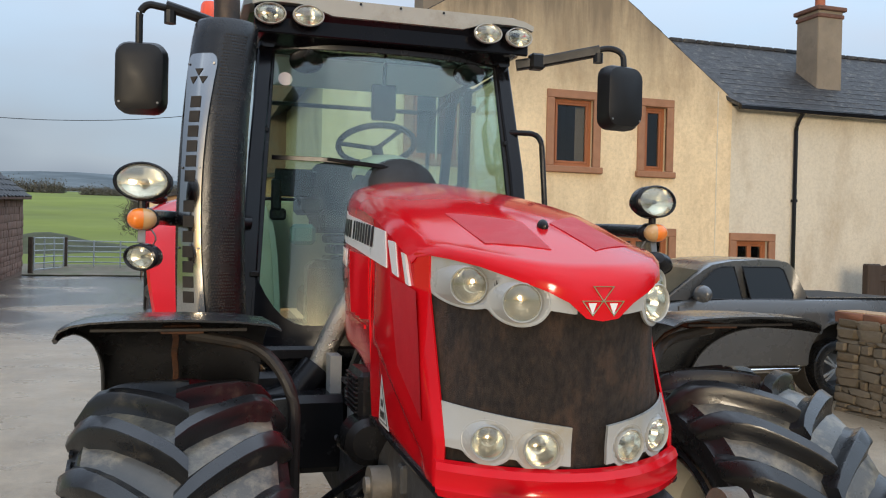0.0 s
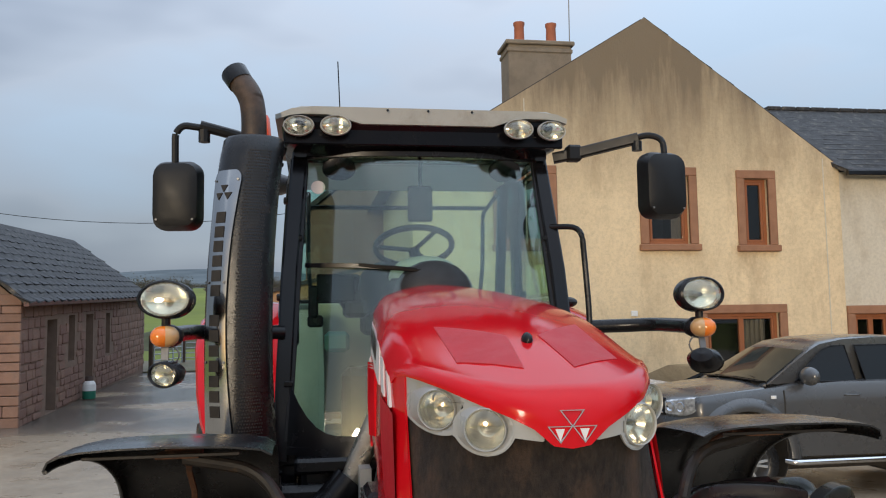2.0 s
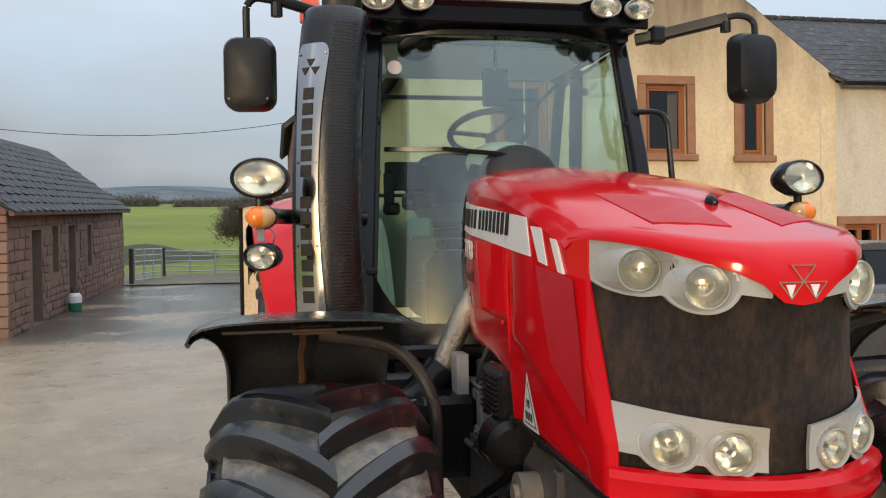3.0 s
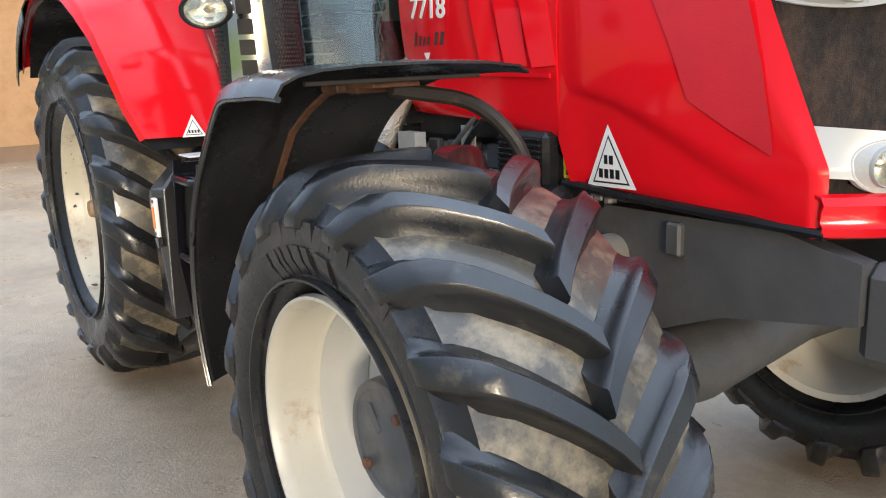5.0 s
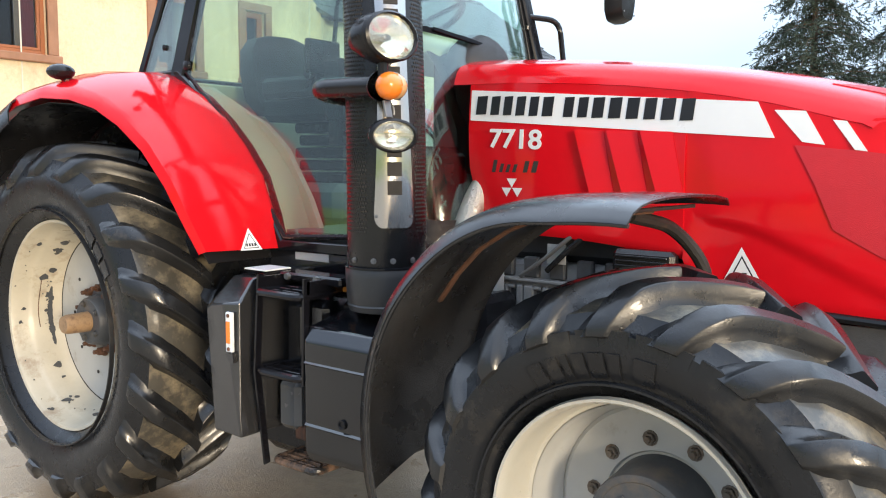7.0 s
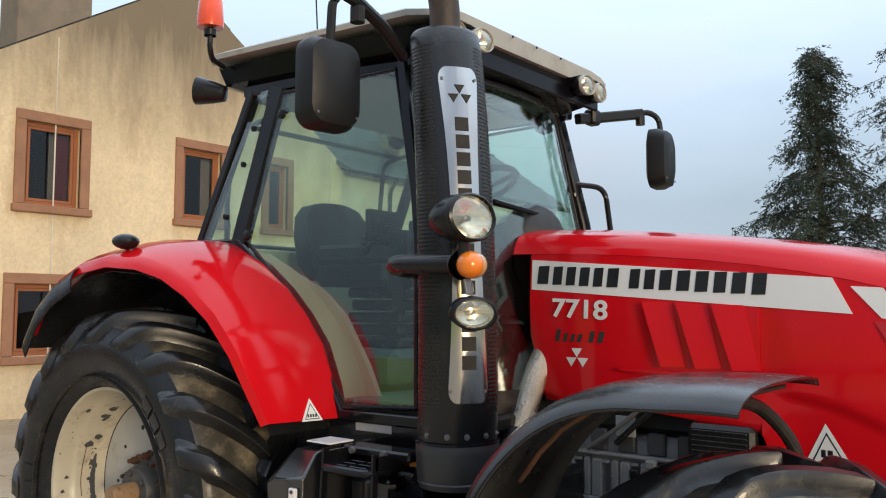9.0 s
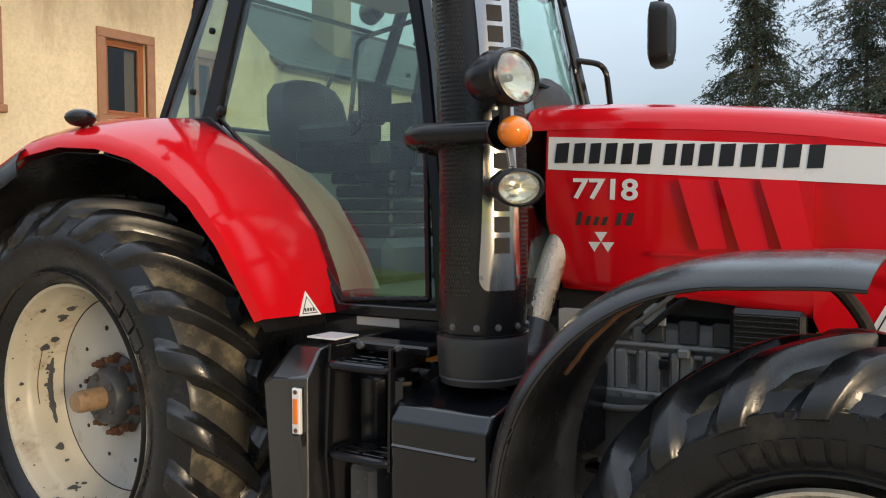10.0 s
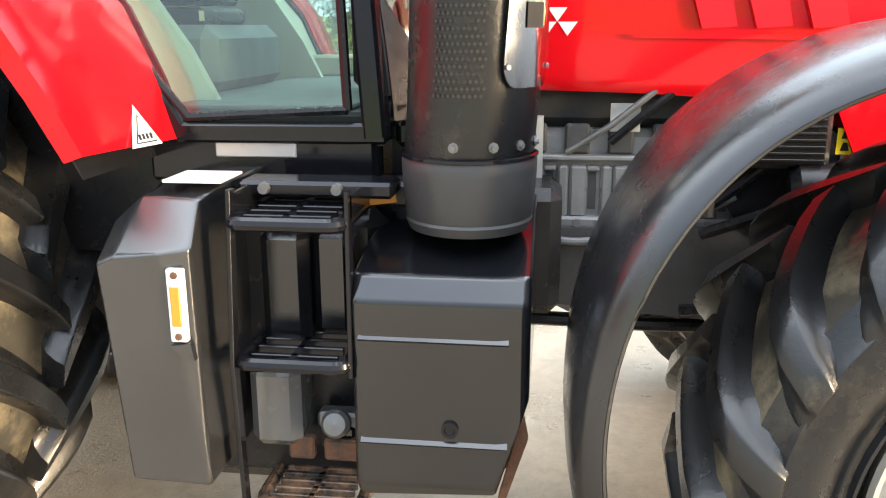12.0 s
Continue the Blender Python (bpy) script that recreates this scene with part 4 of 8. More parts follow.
def rubber(geo, wheel, label):
    """The tyre as one moulding, with mud film between its lugs."""
    t = part("tyre", geo, RUBBER, wheel, label, smooth=40)
    t.data.materials.append(GROOVE)
    for i in geo.groove:
        t.data.polygons[i].material_index = 1
    for lug in geo.lugs:
        part("tyre_lug", lug, TREAD, wheel, smooth=38)


def sidewall_marks(wheel, side, xc, h, yc, zc, rr, R0, r0, r1, spans):
    """Raised plain blocks moulded on the outer sidewall where the maker's lettering stands."""
    xs = lambda r: h * curve([rr + .012, rr + .06, lerp(rr, R0, .48), lerp(rr, R0, .66), R0 - .075], [.80, .93, 1.0, .985, .93], r)
    for a0, a1 in spans:
        g, v = Geo(), []
        for lift in (-.006, .004):
            for a, r in ((a0, r0), (a1, r0), (a1, (r0 + r1) / 2), (a1, r1), (a0, r1), (a0, (r0 + r1) / 2)):
                v.append((side * (xc + xs(r) + lift), yc - r * math.sin(radians(a)), zc + r * math.cos(radians(a))))
        g.add(v, [(0, 1, 2, 5), (5, 2, 3, 4), (6, 11, 8, 7), (11, 10, 9, 8)] + [(i, i + 6, (i + 1) % 6 + 6, (i + 1) % 6) for i in range(6)])
        part("sidewall_mark", g, RUBBER, wheel)


def bolt_ring(parent, name, x0, x1, yc, zc, rad, n, r, material, phase=0.0):
    for k in range(n):
        a = 2 * math.pi * k / n + phase
        g = Geo()
        y, z = yc + rad * math.sin(a), zc + rad * math.cos(a)
        s = -1 if x1 < x0 else 1
        g.spin([(0, r * 1.35), (0.010, r * 1.35), (0.010, r)], Matrix.Translation((x0, y, z)) @ Matrix.Diagonal((s, 1, 1, 1)), 10)
        g.spin([(0.0, r), (abs(x1 - x0) * .62, r), (abs(x1 - x0) * .62, r * .6), (abs(x1 - x0), r * .55), (abs(x1 - x0), 0.0)],
               Matrix.Translation((x0, y, z)) @ Matrix.Diagonal((s, 1, 1, 1)), 6)
        part(name, g, material, parent)


def front_wheel(side):
    y, z = FA
    m = Matrix.Translation((0, y, z))
    g = Geo()
    g.spin([(-1.245, .386), (-1.262, .382), (-1.262, .374), (-1.248, .366), (-1.225, .363), (-1.150, .358), (-1.128, .350), (-1.122, .341), (-1.100, .338), (-1.040, .336), (-1.020, .330), (-1.008, .318), (-.985, .312), (-.975, .300), (-.975, .05),
            (-.955, .05), (-.955, .20), (-.965, .31), (-.90, .335), (-.80, .352), (-.735, .364), (-.715, .386)], m, 64)
    t = tyre_geo(-.99, y, z, .695, .60, .384, 19, .058, .44, .072)
    hub = Geo()
    hub.spin([(-.975, .166), (-1.02, .160), (-1.118, .154), (-1.127, .150), (-1.130, .142), (-1.130, .132), (-1.126, .128), (-1.126, .06), (-1.129, .055), (-1.129, 0.0)], m, 48)
    bar = Geo()
    bar.box((0, 0, 0), (0.006, 0.075, 0.022), .002, Matrix.Translation((-1.129, y + .035, z + .050)) @ Matrix.Rotation(.85, 4, 'X'))
    if side > 0:
        for q in (g, t, hub, bar, *t.lugs):
            q.flip_x()
    wheel = part("front_wheel", g, RIM, TR, "silver painted front wheel rim with mud and scuffs")
    rubber(t, wheel, "worn black front tractor tyre with deep lugs")
    sidewall_marks(wheel, side, .99, .30, y, z, .384, .637, .435, .505, [(-31, -26), (-24.5, -20), (-18.5, -16.5), (-15, -11), (-9.5, -4.5), (-3, .5), (5, 11.5)])
    plate_g = Geo().spin([(-.986, .311), (-.990, .300), (-.982, .282), (-.980, .250), (-.984, .178), (-.974, .172)], m, 56)
    ledge_g = Geo().spin([(-1.121, .3385), (-1.100, .3362), (-1.042, .3342), (-1.022, .3285), (-1.010, .3165), (-.990, .3105)], m, 64)
    part("rim_well", ledge_g if side < 0 else ledge_g.flip_x(), RIM_DISC, wheel, "pale grey rim well")
    part("rim_disc", plate_g if side < 0 else plate_g.flip_x(), RIM_DISC, wheel, "grey rim disc")
    part("hub", hub, HUB_GREY, wheel, "grey planetary hub")
    part("cast_mark", bar, HUB_GREY, wheel)
    bolt_ring(wheel, "wheel_nut", -side * -.975 if side < 0 else .975, (-1.008 if side < 0 else 1.008), y, z, .212, 10, .017, OLD_STEEL, .2)
    for a in (5.55, 2.4):
        part("hub_bolt", Geo().spin([(0, .014), (.012, .014), (.012, .008), (.012, 0)], Matrix.Translation((side * 1.127, y + .115 * math.sin(a), z + .115 * math.cos(a))) @ Matrix.Diagonal((side, 1, 1, 1)), 8), RUST, wheel)


def rear_wheel(side):
    y, z = RA
    m = Matrix.Translation((0, y, z))
    g = Geo()
    g.spin([(-1.120, .512), (-1.138, .506), (-1.134, .494), (-1.11, .484), (-1.06, .478), (-1.045, .470), (-1.03, .462), (-.95, .455), (-.925, .448), (-.905, .440), (-.890, .432), (-.882, .40), (-.88, .14), (-.86, .14),
            (-.86, .36), (-.875, .43), (-.80, .455), (-.68, .478), (-.655, .512)], m, 72)
    t = tyre_geo(-.895, y, z, .885, .63, .508, 20, .058, .38, .082)
    hub = Geo()
    hub.spin([(-.88, .172), (-.905, .172), (-.912, .166), (-.925, .128), (-.985, .116), (-.994, .108), (-.994, .07), (-.99, 0)], m, 36)
    ax = Geo()
    ax.spin([(-.99, .050), (-1.10, .047), (-1.118, .040), (-1.118, 0)], m, 24)
    if side > 0:
        for q in (g, t, hub, ax, *t.lugs):
            q.flip_x()
    wheel = part("rear_wheel", g, REAR_RIM, TR, "silver rear wheel rim with chipped paint and rust")
    rubber(t, wheel, "large black rear tractor tyre with chunky lugs")
    disc = Geo().spin([(-.886, .434), (-.893, .428), (-.893, .150), (-.884, .145)], m, 64)
    # Near-black ring paints the shadow line where the barrel meets the disc.
    groove = Geo().spin([(-.890, .4365), (-.8945, .434), (-.8945, .430), (-.890, .4275)], m, 64)
    part("disc_seam", groove if side < 0 else groove.flip_x(), DARK_ROOM, wheel)
    part("rim_disc", disc if side < 0 else disc.flip_x(), RIM_DISC, wheel, "grey rim disc")
    sidewall_marks(wheel, side, .895, .315, y, z, .508, .827, .575, .655, [(s0 + d, s0 + d + 6.5) for s0 in (40, -104) for d in (0, 8, 16)])
    part("hub", hub, HUB_GREY, wheel)
    part("axle_end", ax, surface("axle_brown", (.30, .19, .10), .55, var=.2, scale=14, bump=.2, bscale=90, dirt=(.13, .07, .04), dirt_amount=.3, dirt_scale=18), wheel, "brown rusty axle shaft end")
    bolt_ring(wheel, "wheel_nut", side * .905, side * .968, y, z, .160, 10, .020, RUST)
    for k in range(5):
        a = 2 * math.pi * k / 5 + .3
        part("hub_bolt", Geo().spin([(0, .016), (.012, .016), (.012, .010), (.016, .008), (.016, 0)], Matrix.Translation((side * .993, y + .088 * math.sin(a), z + .088 * math.cos(a))) @ Matrix.Diagonal((side, 1, 1, 1)), 8), CAST_GREY, wheel)
    for k in range(10):
        a = 2 * math.pi * (k + .5) / 10
        part("rim_hole", Geo().spin([(-.0, .009 if k else .012), (.004, .009 if k else .012), (.004, 0)], Matrix.Translation((side * .892, y + .30 * math.sin(a), z + .30 * math.cos(a))) @ Matrix.Diagonal((side, 1, 1, 1)), 10), DARK_ROOM, wheel)
    random.seed(21)
    for k in range(64):                         # flakes of lost paint inside the rim
        a, xx = (random.gauss(1.7, .8), random.uniform(1.06, 1.12)) if k < 14 else (random.gauss(1.25, .5), random.gauss(.955, .010)) if k < 46 else (random.gauss(3.0, .6), random.uniform(.95, 1.03))
        r = (lerp(.478, .486, (xx - 1.06) / .06) if xx > 1.04 else lerp(.455, .462, (xx - .95) / .08)) - .002
        yv, zv = y + r * math.sin(a), z + r * math.cos(a)
        sz = random.uniform(.2, 1.1) ** 4 * .017 + .003
        n = Vector((0, -math.sin(a), -math.cos(a)))
        tdir = Vector((0, math.cos(a), -math.sin(a)))
        o = [(random.uniform(.4, 1) * sz * math.cos(q), random.uniform(.4, 1.3) * sz * math.sin(q)) for q in np.linspace(0, 5.5, 8)]
        g2 = Geo()
        c = Vector((side * xx, yv, zv)) + n * .003
        g2.add([c + tdir * p + Vector((side, 0, 0)) * q for p, q in o] + [c + tdir * p + Vector((side, 0, 0)) * q - n * .004 for p, q in o],
               [tuple(range(8)), tuple(range(15, 7, -1))] + [(i, (i + 1) % 8, 8 + (i + 1) % 8, 8 + i) for i in range(8)])
        part("paint_chip", g2, HUB_GREY, wheel)
    peel = []                                   # a long ragged strip of lost paint beside the disc
    for q in np.linspace(1.28, 1.98, 36):
        w = .017 * math.sqrt(max(0, math.sin(math.pi * (q - 1.28) / .70))) * random.uniform(.7, 1.15) + .002
        mid = .945 + random.uniform(-.002, .002)
        peel.append([(side * xx, y + (lerp(.4535, .4555, (xx - .92) / .04) - .0035) * math.sin(q), z + (lerp(.4535, .4555, (xx - .92) / .04) - .0035) * math.cos(q)) for xx in (mid - w * random.uniform(.7, 1.1), mid, mid + w * random.uniform(.7, 1.1))])
    part("peeled_strip", Geo().sheet(peel, .001), HUB_GREY, wheel, "bare dark strip where paint has peeled")
    part("scratch", Geo().sweep([(side * (1.005 + .004 * math.sin(9 * q)), y + .457 * math.sin(q), z + .457 * math.cos(q)) for q in np.linspace(1.2, 1.75, 12)], .0022, 5), RUST, wheel)


for s in (-1, 1):
    front_wheel(s)
    rear_wheel(s)

# ---- bonnet ----
HWY = ([-.75, -.53, -.35, -.18, .10, .50, .86, 1.0, 1.2], [.352, .358, .363, .363, .350, .325, .304, .280, .245])
SHZ = ([-.95, -.53, -.126, .3, .7, 1.2], [1.755, 1.812, 1.915, 1.985, 2.02, 2.045])
CRZ = ([-.95, -.8, -.56, -.2, .3, .8, 1.25], [1.752, 1.80, 1.872, 1.96, 2.035, 2.085, 2.112])


def hw(y):
    return curve(*HWY, y)


def nose(x, z=1.72):
    """Plan line of the bonnet's front, leaning forward towards the bottom."""
    x, t = min(abs(x), .354), min(1.0, max(0.0, (1.70 - z) / .38))
    return lerp(-.92 + .40 * (x / .335) ** 3.2, -.875 + .16 * (x / .325) ** 2, t)


def top_z(u, y):
    s, c = curve(*SHZ, y), curve(*CRZ, y)
    e = max(0.0, (abs(u) - .84) / .16)
    return s + (c - s) * (1 - u * u) - .055 * e * e


def lip_z(u):
    return curve([0, .10, .24, .5, .8, 1.0], [1.645, 1.648, 1.690, 1.735, 1.782, 1.80], abs(u))


bonnet_rows = []
US = [-1, -.97, -.92, -.84, -.72, -.56, -.38, -.24, -.12, 0, .12, .24, .38, .56, .72, .84, .92, .97, 1]
for k in range(4):
    row = []
    for u in US:
        x = u * .36
        yf = nose(x)
        zt, zl = top_z(u, yf + .03) - .012, lip_z(u)
        f = (0, .4, .8, 1.0)[k]
        row.append((x, yf - .006 + .028 * max(0, (f - .7) / .3) ** 2, lerp(min(zl, zt - .004), zt, f) + (.012 if k == 3 else 0)))
    bonnet_rows.append(row)
for t in (.03, .07, .12, .18, .26, .36, .48, .60, .72, .84, .93, 1.0):
    bonnet_rows.append([(u * hw(lerp(nose(u * .36), 1.2, t)), lerp(nose(u * .36), 1.2, t), top_z(u, lerp(nose(u * .36), 1.2, t))) for u in US])
bonnet = part("bonnet", Geo().sheet(bonnet_rows, -0.006), RED, TR, "glossy red bonnet wet with rain drops", smooth=50)


def side_low(y):
    return curve([-.75, -.4, 0, .12], [1.188, 1.198, 1.214, 1.222], y) if y < .125 else curve([.13, .4, 1.2], [1.335, 1.365, 1.39], y)


def soften(y):
    """The flank's bulge dies out towards the nose."""
    return lerp(.3, 1, min(1, max(0, (y + .5) / .25)))


def crease(y, z):
    """Below a sweeping line over the wheel the flank is set in."""
    zc = curve([-.80, -.55, -.3, -.1, .12], [1.215, 1.270, 1.385, 1.465, 1.50], y)
    t = min(1, max(0, (zc - z) / .030))
    return -.013 * t * t * (3 - 2 * t) * (1 if y < .125 else 0)


def bonnet_side(side):
    g = Geo()
    for ys, front in ((np.linspace(.125, -.50, 12), True), (np.linspace(1.10, .125, 14), False)):
        cols = [(hw(y), y) for y in ys]
        if front:
            cols = [(None, k / 16) for k in range(17)] + [(.351, None), (.345, None), (.338, None), (.330, None)]
        rows = []
        for f in (0, .03, .06, *np.linspace(.09, .60, 26 if front else 6), .66, .72, .78, .842, .92, 1.0):
            row = []
            for x, y in cols:
                if x is None or y is None:
                    z = lerp(side_low(-.45), 1.80, f)
                    yend = nose(.354, z) + .012
                    y = lerp(.125, yend, y) if x is None else nose(x, z)
                    x = x or min(hw(y), .357 if y < yend + .06 else 1)
                    z = lerp(side_low(y), (top_z(1, y) + .004) if y > -.44 else 1.80, f)
                    bulge = (.012 * math.sin(math.pi * f) - (.012 if f == 0 else 0)) * soften(y) + crease(y, z) * min(1, max(0, (y + .62) / .1))
                    row.append((side * (x + (bulge - .004 if x > .3515 else 0)), y, z))
                    continue
                zt = (top_z(1, y) + .004) if y > -.52 else 1.80
                zb = side_low(y)
                if y > 1.03:
                    zb = 1.635
                z = lerp(zb, zt, f)
                yy = y - (.09 * (1.80 - z) / .6 if y < -.40 else 0) * min(1, (-.40 - y) / .15 if y < -.4 else 0)
                bulge = .012 * math.sin(math.pi * f) - (.012 if f == 0 else 0)
                row.append((side * (x + bulge - .004), yy, z))
            rows.append(row)
        g.sheet(rows, .006 * side)
    return part("side_panel", g, RED, bonnet, "glossy red bonnet side panel", smooth=50)


def flank(y, z):
    """Half width of the bonnet's flank at a place."""
    zt = top_z(1, y) + .004
    zb = 1.635 if y > 1.03 else side_low(y)
    f = min(1, max(0, (z - zb) / (zt - zb)))
    return hw(y) + .012 * math.sin(math.pi * f) * soften(y) + .002 + crease(y, z) * min(1, max(0, (y + .62) / .1))


def decal(name, side, pts, material, parent, off=.0015, label=""):
    """A film on the flank with the outline (y, z), following its curve."""
    bm = bmesh.new()
    bm.faces.new([bm.verts.new((0, y, z)) for y, z in pts])
    ys, zs = [p[0] for p in pts], [p[1] for p in pts]
    for ax, lo, hi in ((1, min(ys), max(ys)), (2, min(zs), max(zs))):
        c = lo + .05
        while c < hi - .02:
            no = (0, 1, 0) if ax == 1 else (0, 0, 1)
            bmesh.ops.bisect_plane(bm, geom=bm.verts[:] + bm.edges[:] + bm.faces[:], plane_co=(0, c, c), plane_no=no)
            c += .05
    for v in bm.verts:
        v.co.x = side * (flank(v.co.y, v.co.z) + off)
    bm.normal_update()
    if sum(f.normal.x for f in bm.faces) * side < 0:
        bmesh.ops.reverse_faces(bm, faces=bm.faces)
    me = bpy.data.meshes.new(name)
    bm.to_mesh(me)
    bm.free()
    me.materials.append(material)
    ob = new(name, me)
    ob.parent = parent
    return tagged(ob, label)


def strip(side, y0, y1, zb0, zb1, zt0, zt1, material, parent, name, off=.0035, slant0=0.0, slant1=0.0, label=""):
    """A long film along the flank that follows its curve."""
    rows = [[], []]
    for i in range(41):
        t = i / 40
        for r, (z0, z1, sl) in enumerate(((zb0, zb1, 0), (zt0, zt1, 1))):
            y = lerp(y0 + slant0 * sl, y1 + slant1 * sl, t)
            rows[r].append((side * (flank(y, lerp(z0, z1, t)) + off), y, lerp(z0, z1, t)))
    return part(name, Geo().sheet(rows, -.008 * side), material, parent, label)


for s in (-1, 1):
    sp = bonnet_side(s)
    strip(s, 1.09, -.172, 1.838, 1.745, 1.962, 1.862, WHITE, sp, "stripe", slant1=.06, label="white stripe film")
    for y0, y1 in ((-.256, -.323), (-.407, -.442)):
        strip(s, y0, y1, 1.732 if y0 > -.3 else 1.707, 1.722 if y0 > -.3 else 1.702, 1.834 if y0 > -.3 else 1.798, 1.828 if y0 > -.3 else 1.794, WHITE, sp, "stripe", slant0=.09 if y0 > -.3 else .066, slant1=.062)
    decal("mesh_panel", s, [(-.235, 1.722), (-.30, 1.60), (-.36, 1.462), (-.48, 1.395), (-.595, 1.34), (-.585, 1.41), (-.555, 1.55), (-.512, 1.692), (-.40, 1.706)], DARK_RED, sp, off=.005, label="dark red perforated side panel")
    for k in range(3):
        y = .56 - k * .135
        pts = [(y, 1.785 - k * .004), (y - .115, 1.78 - k * .004), (y - .165, 1.55), (y - .075, 1.545)]
        n = 4
        rows = [[], []]
        for r, (pa, pb) in enumerate(((pts[0], pts[3]), (pts[1], pts[2]))):
            for i in range(7):
                t = i / 6
                yy2, zz = lerp(pa[0], pb[0], t), lerp(pa[1], pb[1], t)
                rows[r].append((s * (flank(yy2, zz) + (.003 if r else .022)), yy2, zz))
        part("louvre", Geo().sheet(rows, -.02 * s), RED, sp)
    strip(s, .66, .14, 1.522, 1.515, 1.535, 1.528, RED, sp, "ledge", off=.018)

# bonnet vents and washer jet
def top_panel(pts, material, name, off=.004):
    g = Geo()
    rows = []
    for i in range(7):
        row = []
        for j in range(7):
            u, v = i / 6, j / 6
            x = (1 - u) * ((1 - v) * pts[0][0] + v * pts[3][0]) + u * ((1 - v) * pts[1][0] + v * pts[2][0])
            y = (1 - u) * ((1 - v) * pts[0][1] + v * pts[3][1]) + u * ((1 - v) * pts[1][1] + v * pts[2][1])
            row.append((x, y, top_z(x / hw(y), y) + off))
        rows.append(row)
    return part(name, g.sheet(rows, .004 if pts[0][0] < 0 else -.004), material, bonnet)


for s in (-1, 1):
    top_panel([(s * .045, -.50), (s * .065, -.76), (s * .215, -.66), (s * .22, -.30)], DARK_RED, "vent_panel", .0085)
part("washer_jet", Geo().ball((0, -.55, top_z(0, -.55) + .008), (.016, .024, .022), 12, 6), BLACK, bonnet)

# ---- front face ----
def scallop(x, base, lamps):
    z = base
    for lx, lz, r in lamps:
        if abs(x - lx) < r:
            z = min(z, lz - math.sqrt(r * r - (x - lx) ** 2))
    return z


def housing(cols, off, lamps, s):
    """A moulded panel on the bonnet's front with round openings for its lamps."""
    g, n = Geo(), len(cols)
    fs = np.linspace(0, 1, 22)
    P = [[Vector((x, nose(x, lerp(zb, zt, f)) - off, lerp(zb, zt, f))) for x, zb, zt in cols] for f in fs]
    back = [[p + Vector((0, .012, 0)) for p in r] for r in P]
    verts = [p for r in P for p in r] + [p for r in back for p in r]
    o, faces = len(fs) * n, []
    for r in range(len(fs) - 1):
        for c in range(n - 1):
            m = (P[r][c] + P[r + 1][c + 1]) / 2
            if any((abs(m.x) - lx) ** 2 + (m.z - lz) ** 2 < (rr * .86) ** 2 for lx, lz, rr in lamps):
                continue
            q = (r * n + c, r * n + c + 1, (r + 1) * n + c + 1, (r + 1) * n + c)
            faces += [q, tuple(o + i for i in q[::-1])]
    edge = [c for c in range(n)] + [r * n + n - 1 for r in range(1, len(fs))] + [(len(fs) - 1) * n + c for c in range(n - 2, -1, -1)] + [r * n for r in range(len(fs) - 2, 0, -1)]
    faces += [(a, b, o + b, o + a) for a, b in zip(edge, edge[1:] + edge[:1])]
    return g.add(verts, faces)


UP_LAMPS = [(.276, 1.720, .062), (.187, 1.686, .062)]
LOW_LAMPS = [(.242, 1.323, .060), (.124, 1.313, .060)]
part("grille", housing([(x, 1.235, 1.68 + .06 * min(1, abs(x) / .2)) for x in np.linspace(-.331, .331, 90)], -.022, UP_LAMPS + LOW_LAMPS, 1), GRILLE, TR, "dusty black mesh radiator grille")


def face_lamp(s, lx, lz, rr, d, r, parent):
    """A lamp sunk in a cup of the housing."""
    p = Vector((s * lx, nose(lx, lz) - .006, lz))
    m = facing(p, d)
    rings = [[], [], [], []]
    for i in range(40):
        a = 2 * math.pi * i / 40
        for k, (R, off) in enumerate(((rr * .98, .0040), (rr * .95, .0050), (rr * .91, .0035))):
            x, z = s * lx + R * math.cos(a), lz + R * math.sin(a)
            rings[k].append((x, nose(x, z) - off, z))
        rings[3].append(tuple(m @ Vector((-.004, r * 1.03 * math.cos(a), r * 1.03 * math.sin(a)))))
    part("lamp_cup", Geo().loft(rings, closed=True), SILVER, parent)
    bowl = round_lamp(p, d, r, parent, depth=.05, ring=False)
    part("bezel", Geo().spin([(-.006, r * 1.04), (.006, r * 1.04), (.009, r * 1.0), (.006, r * .955), (-.004, r * .955)], m, 32, closed=True), SILVER, bowl)


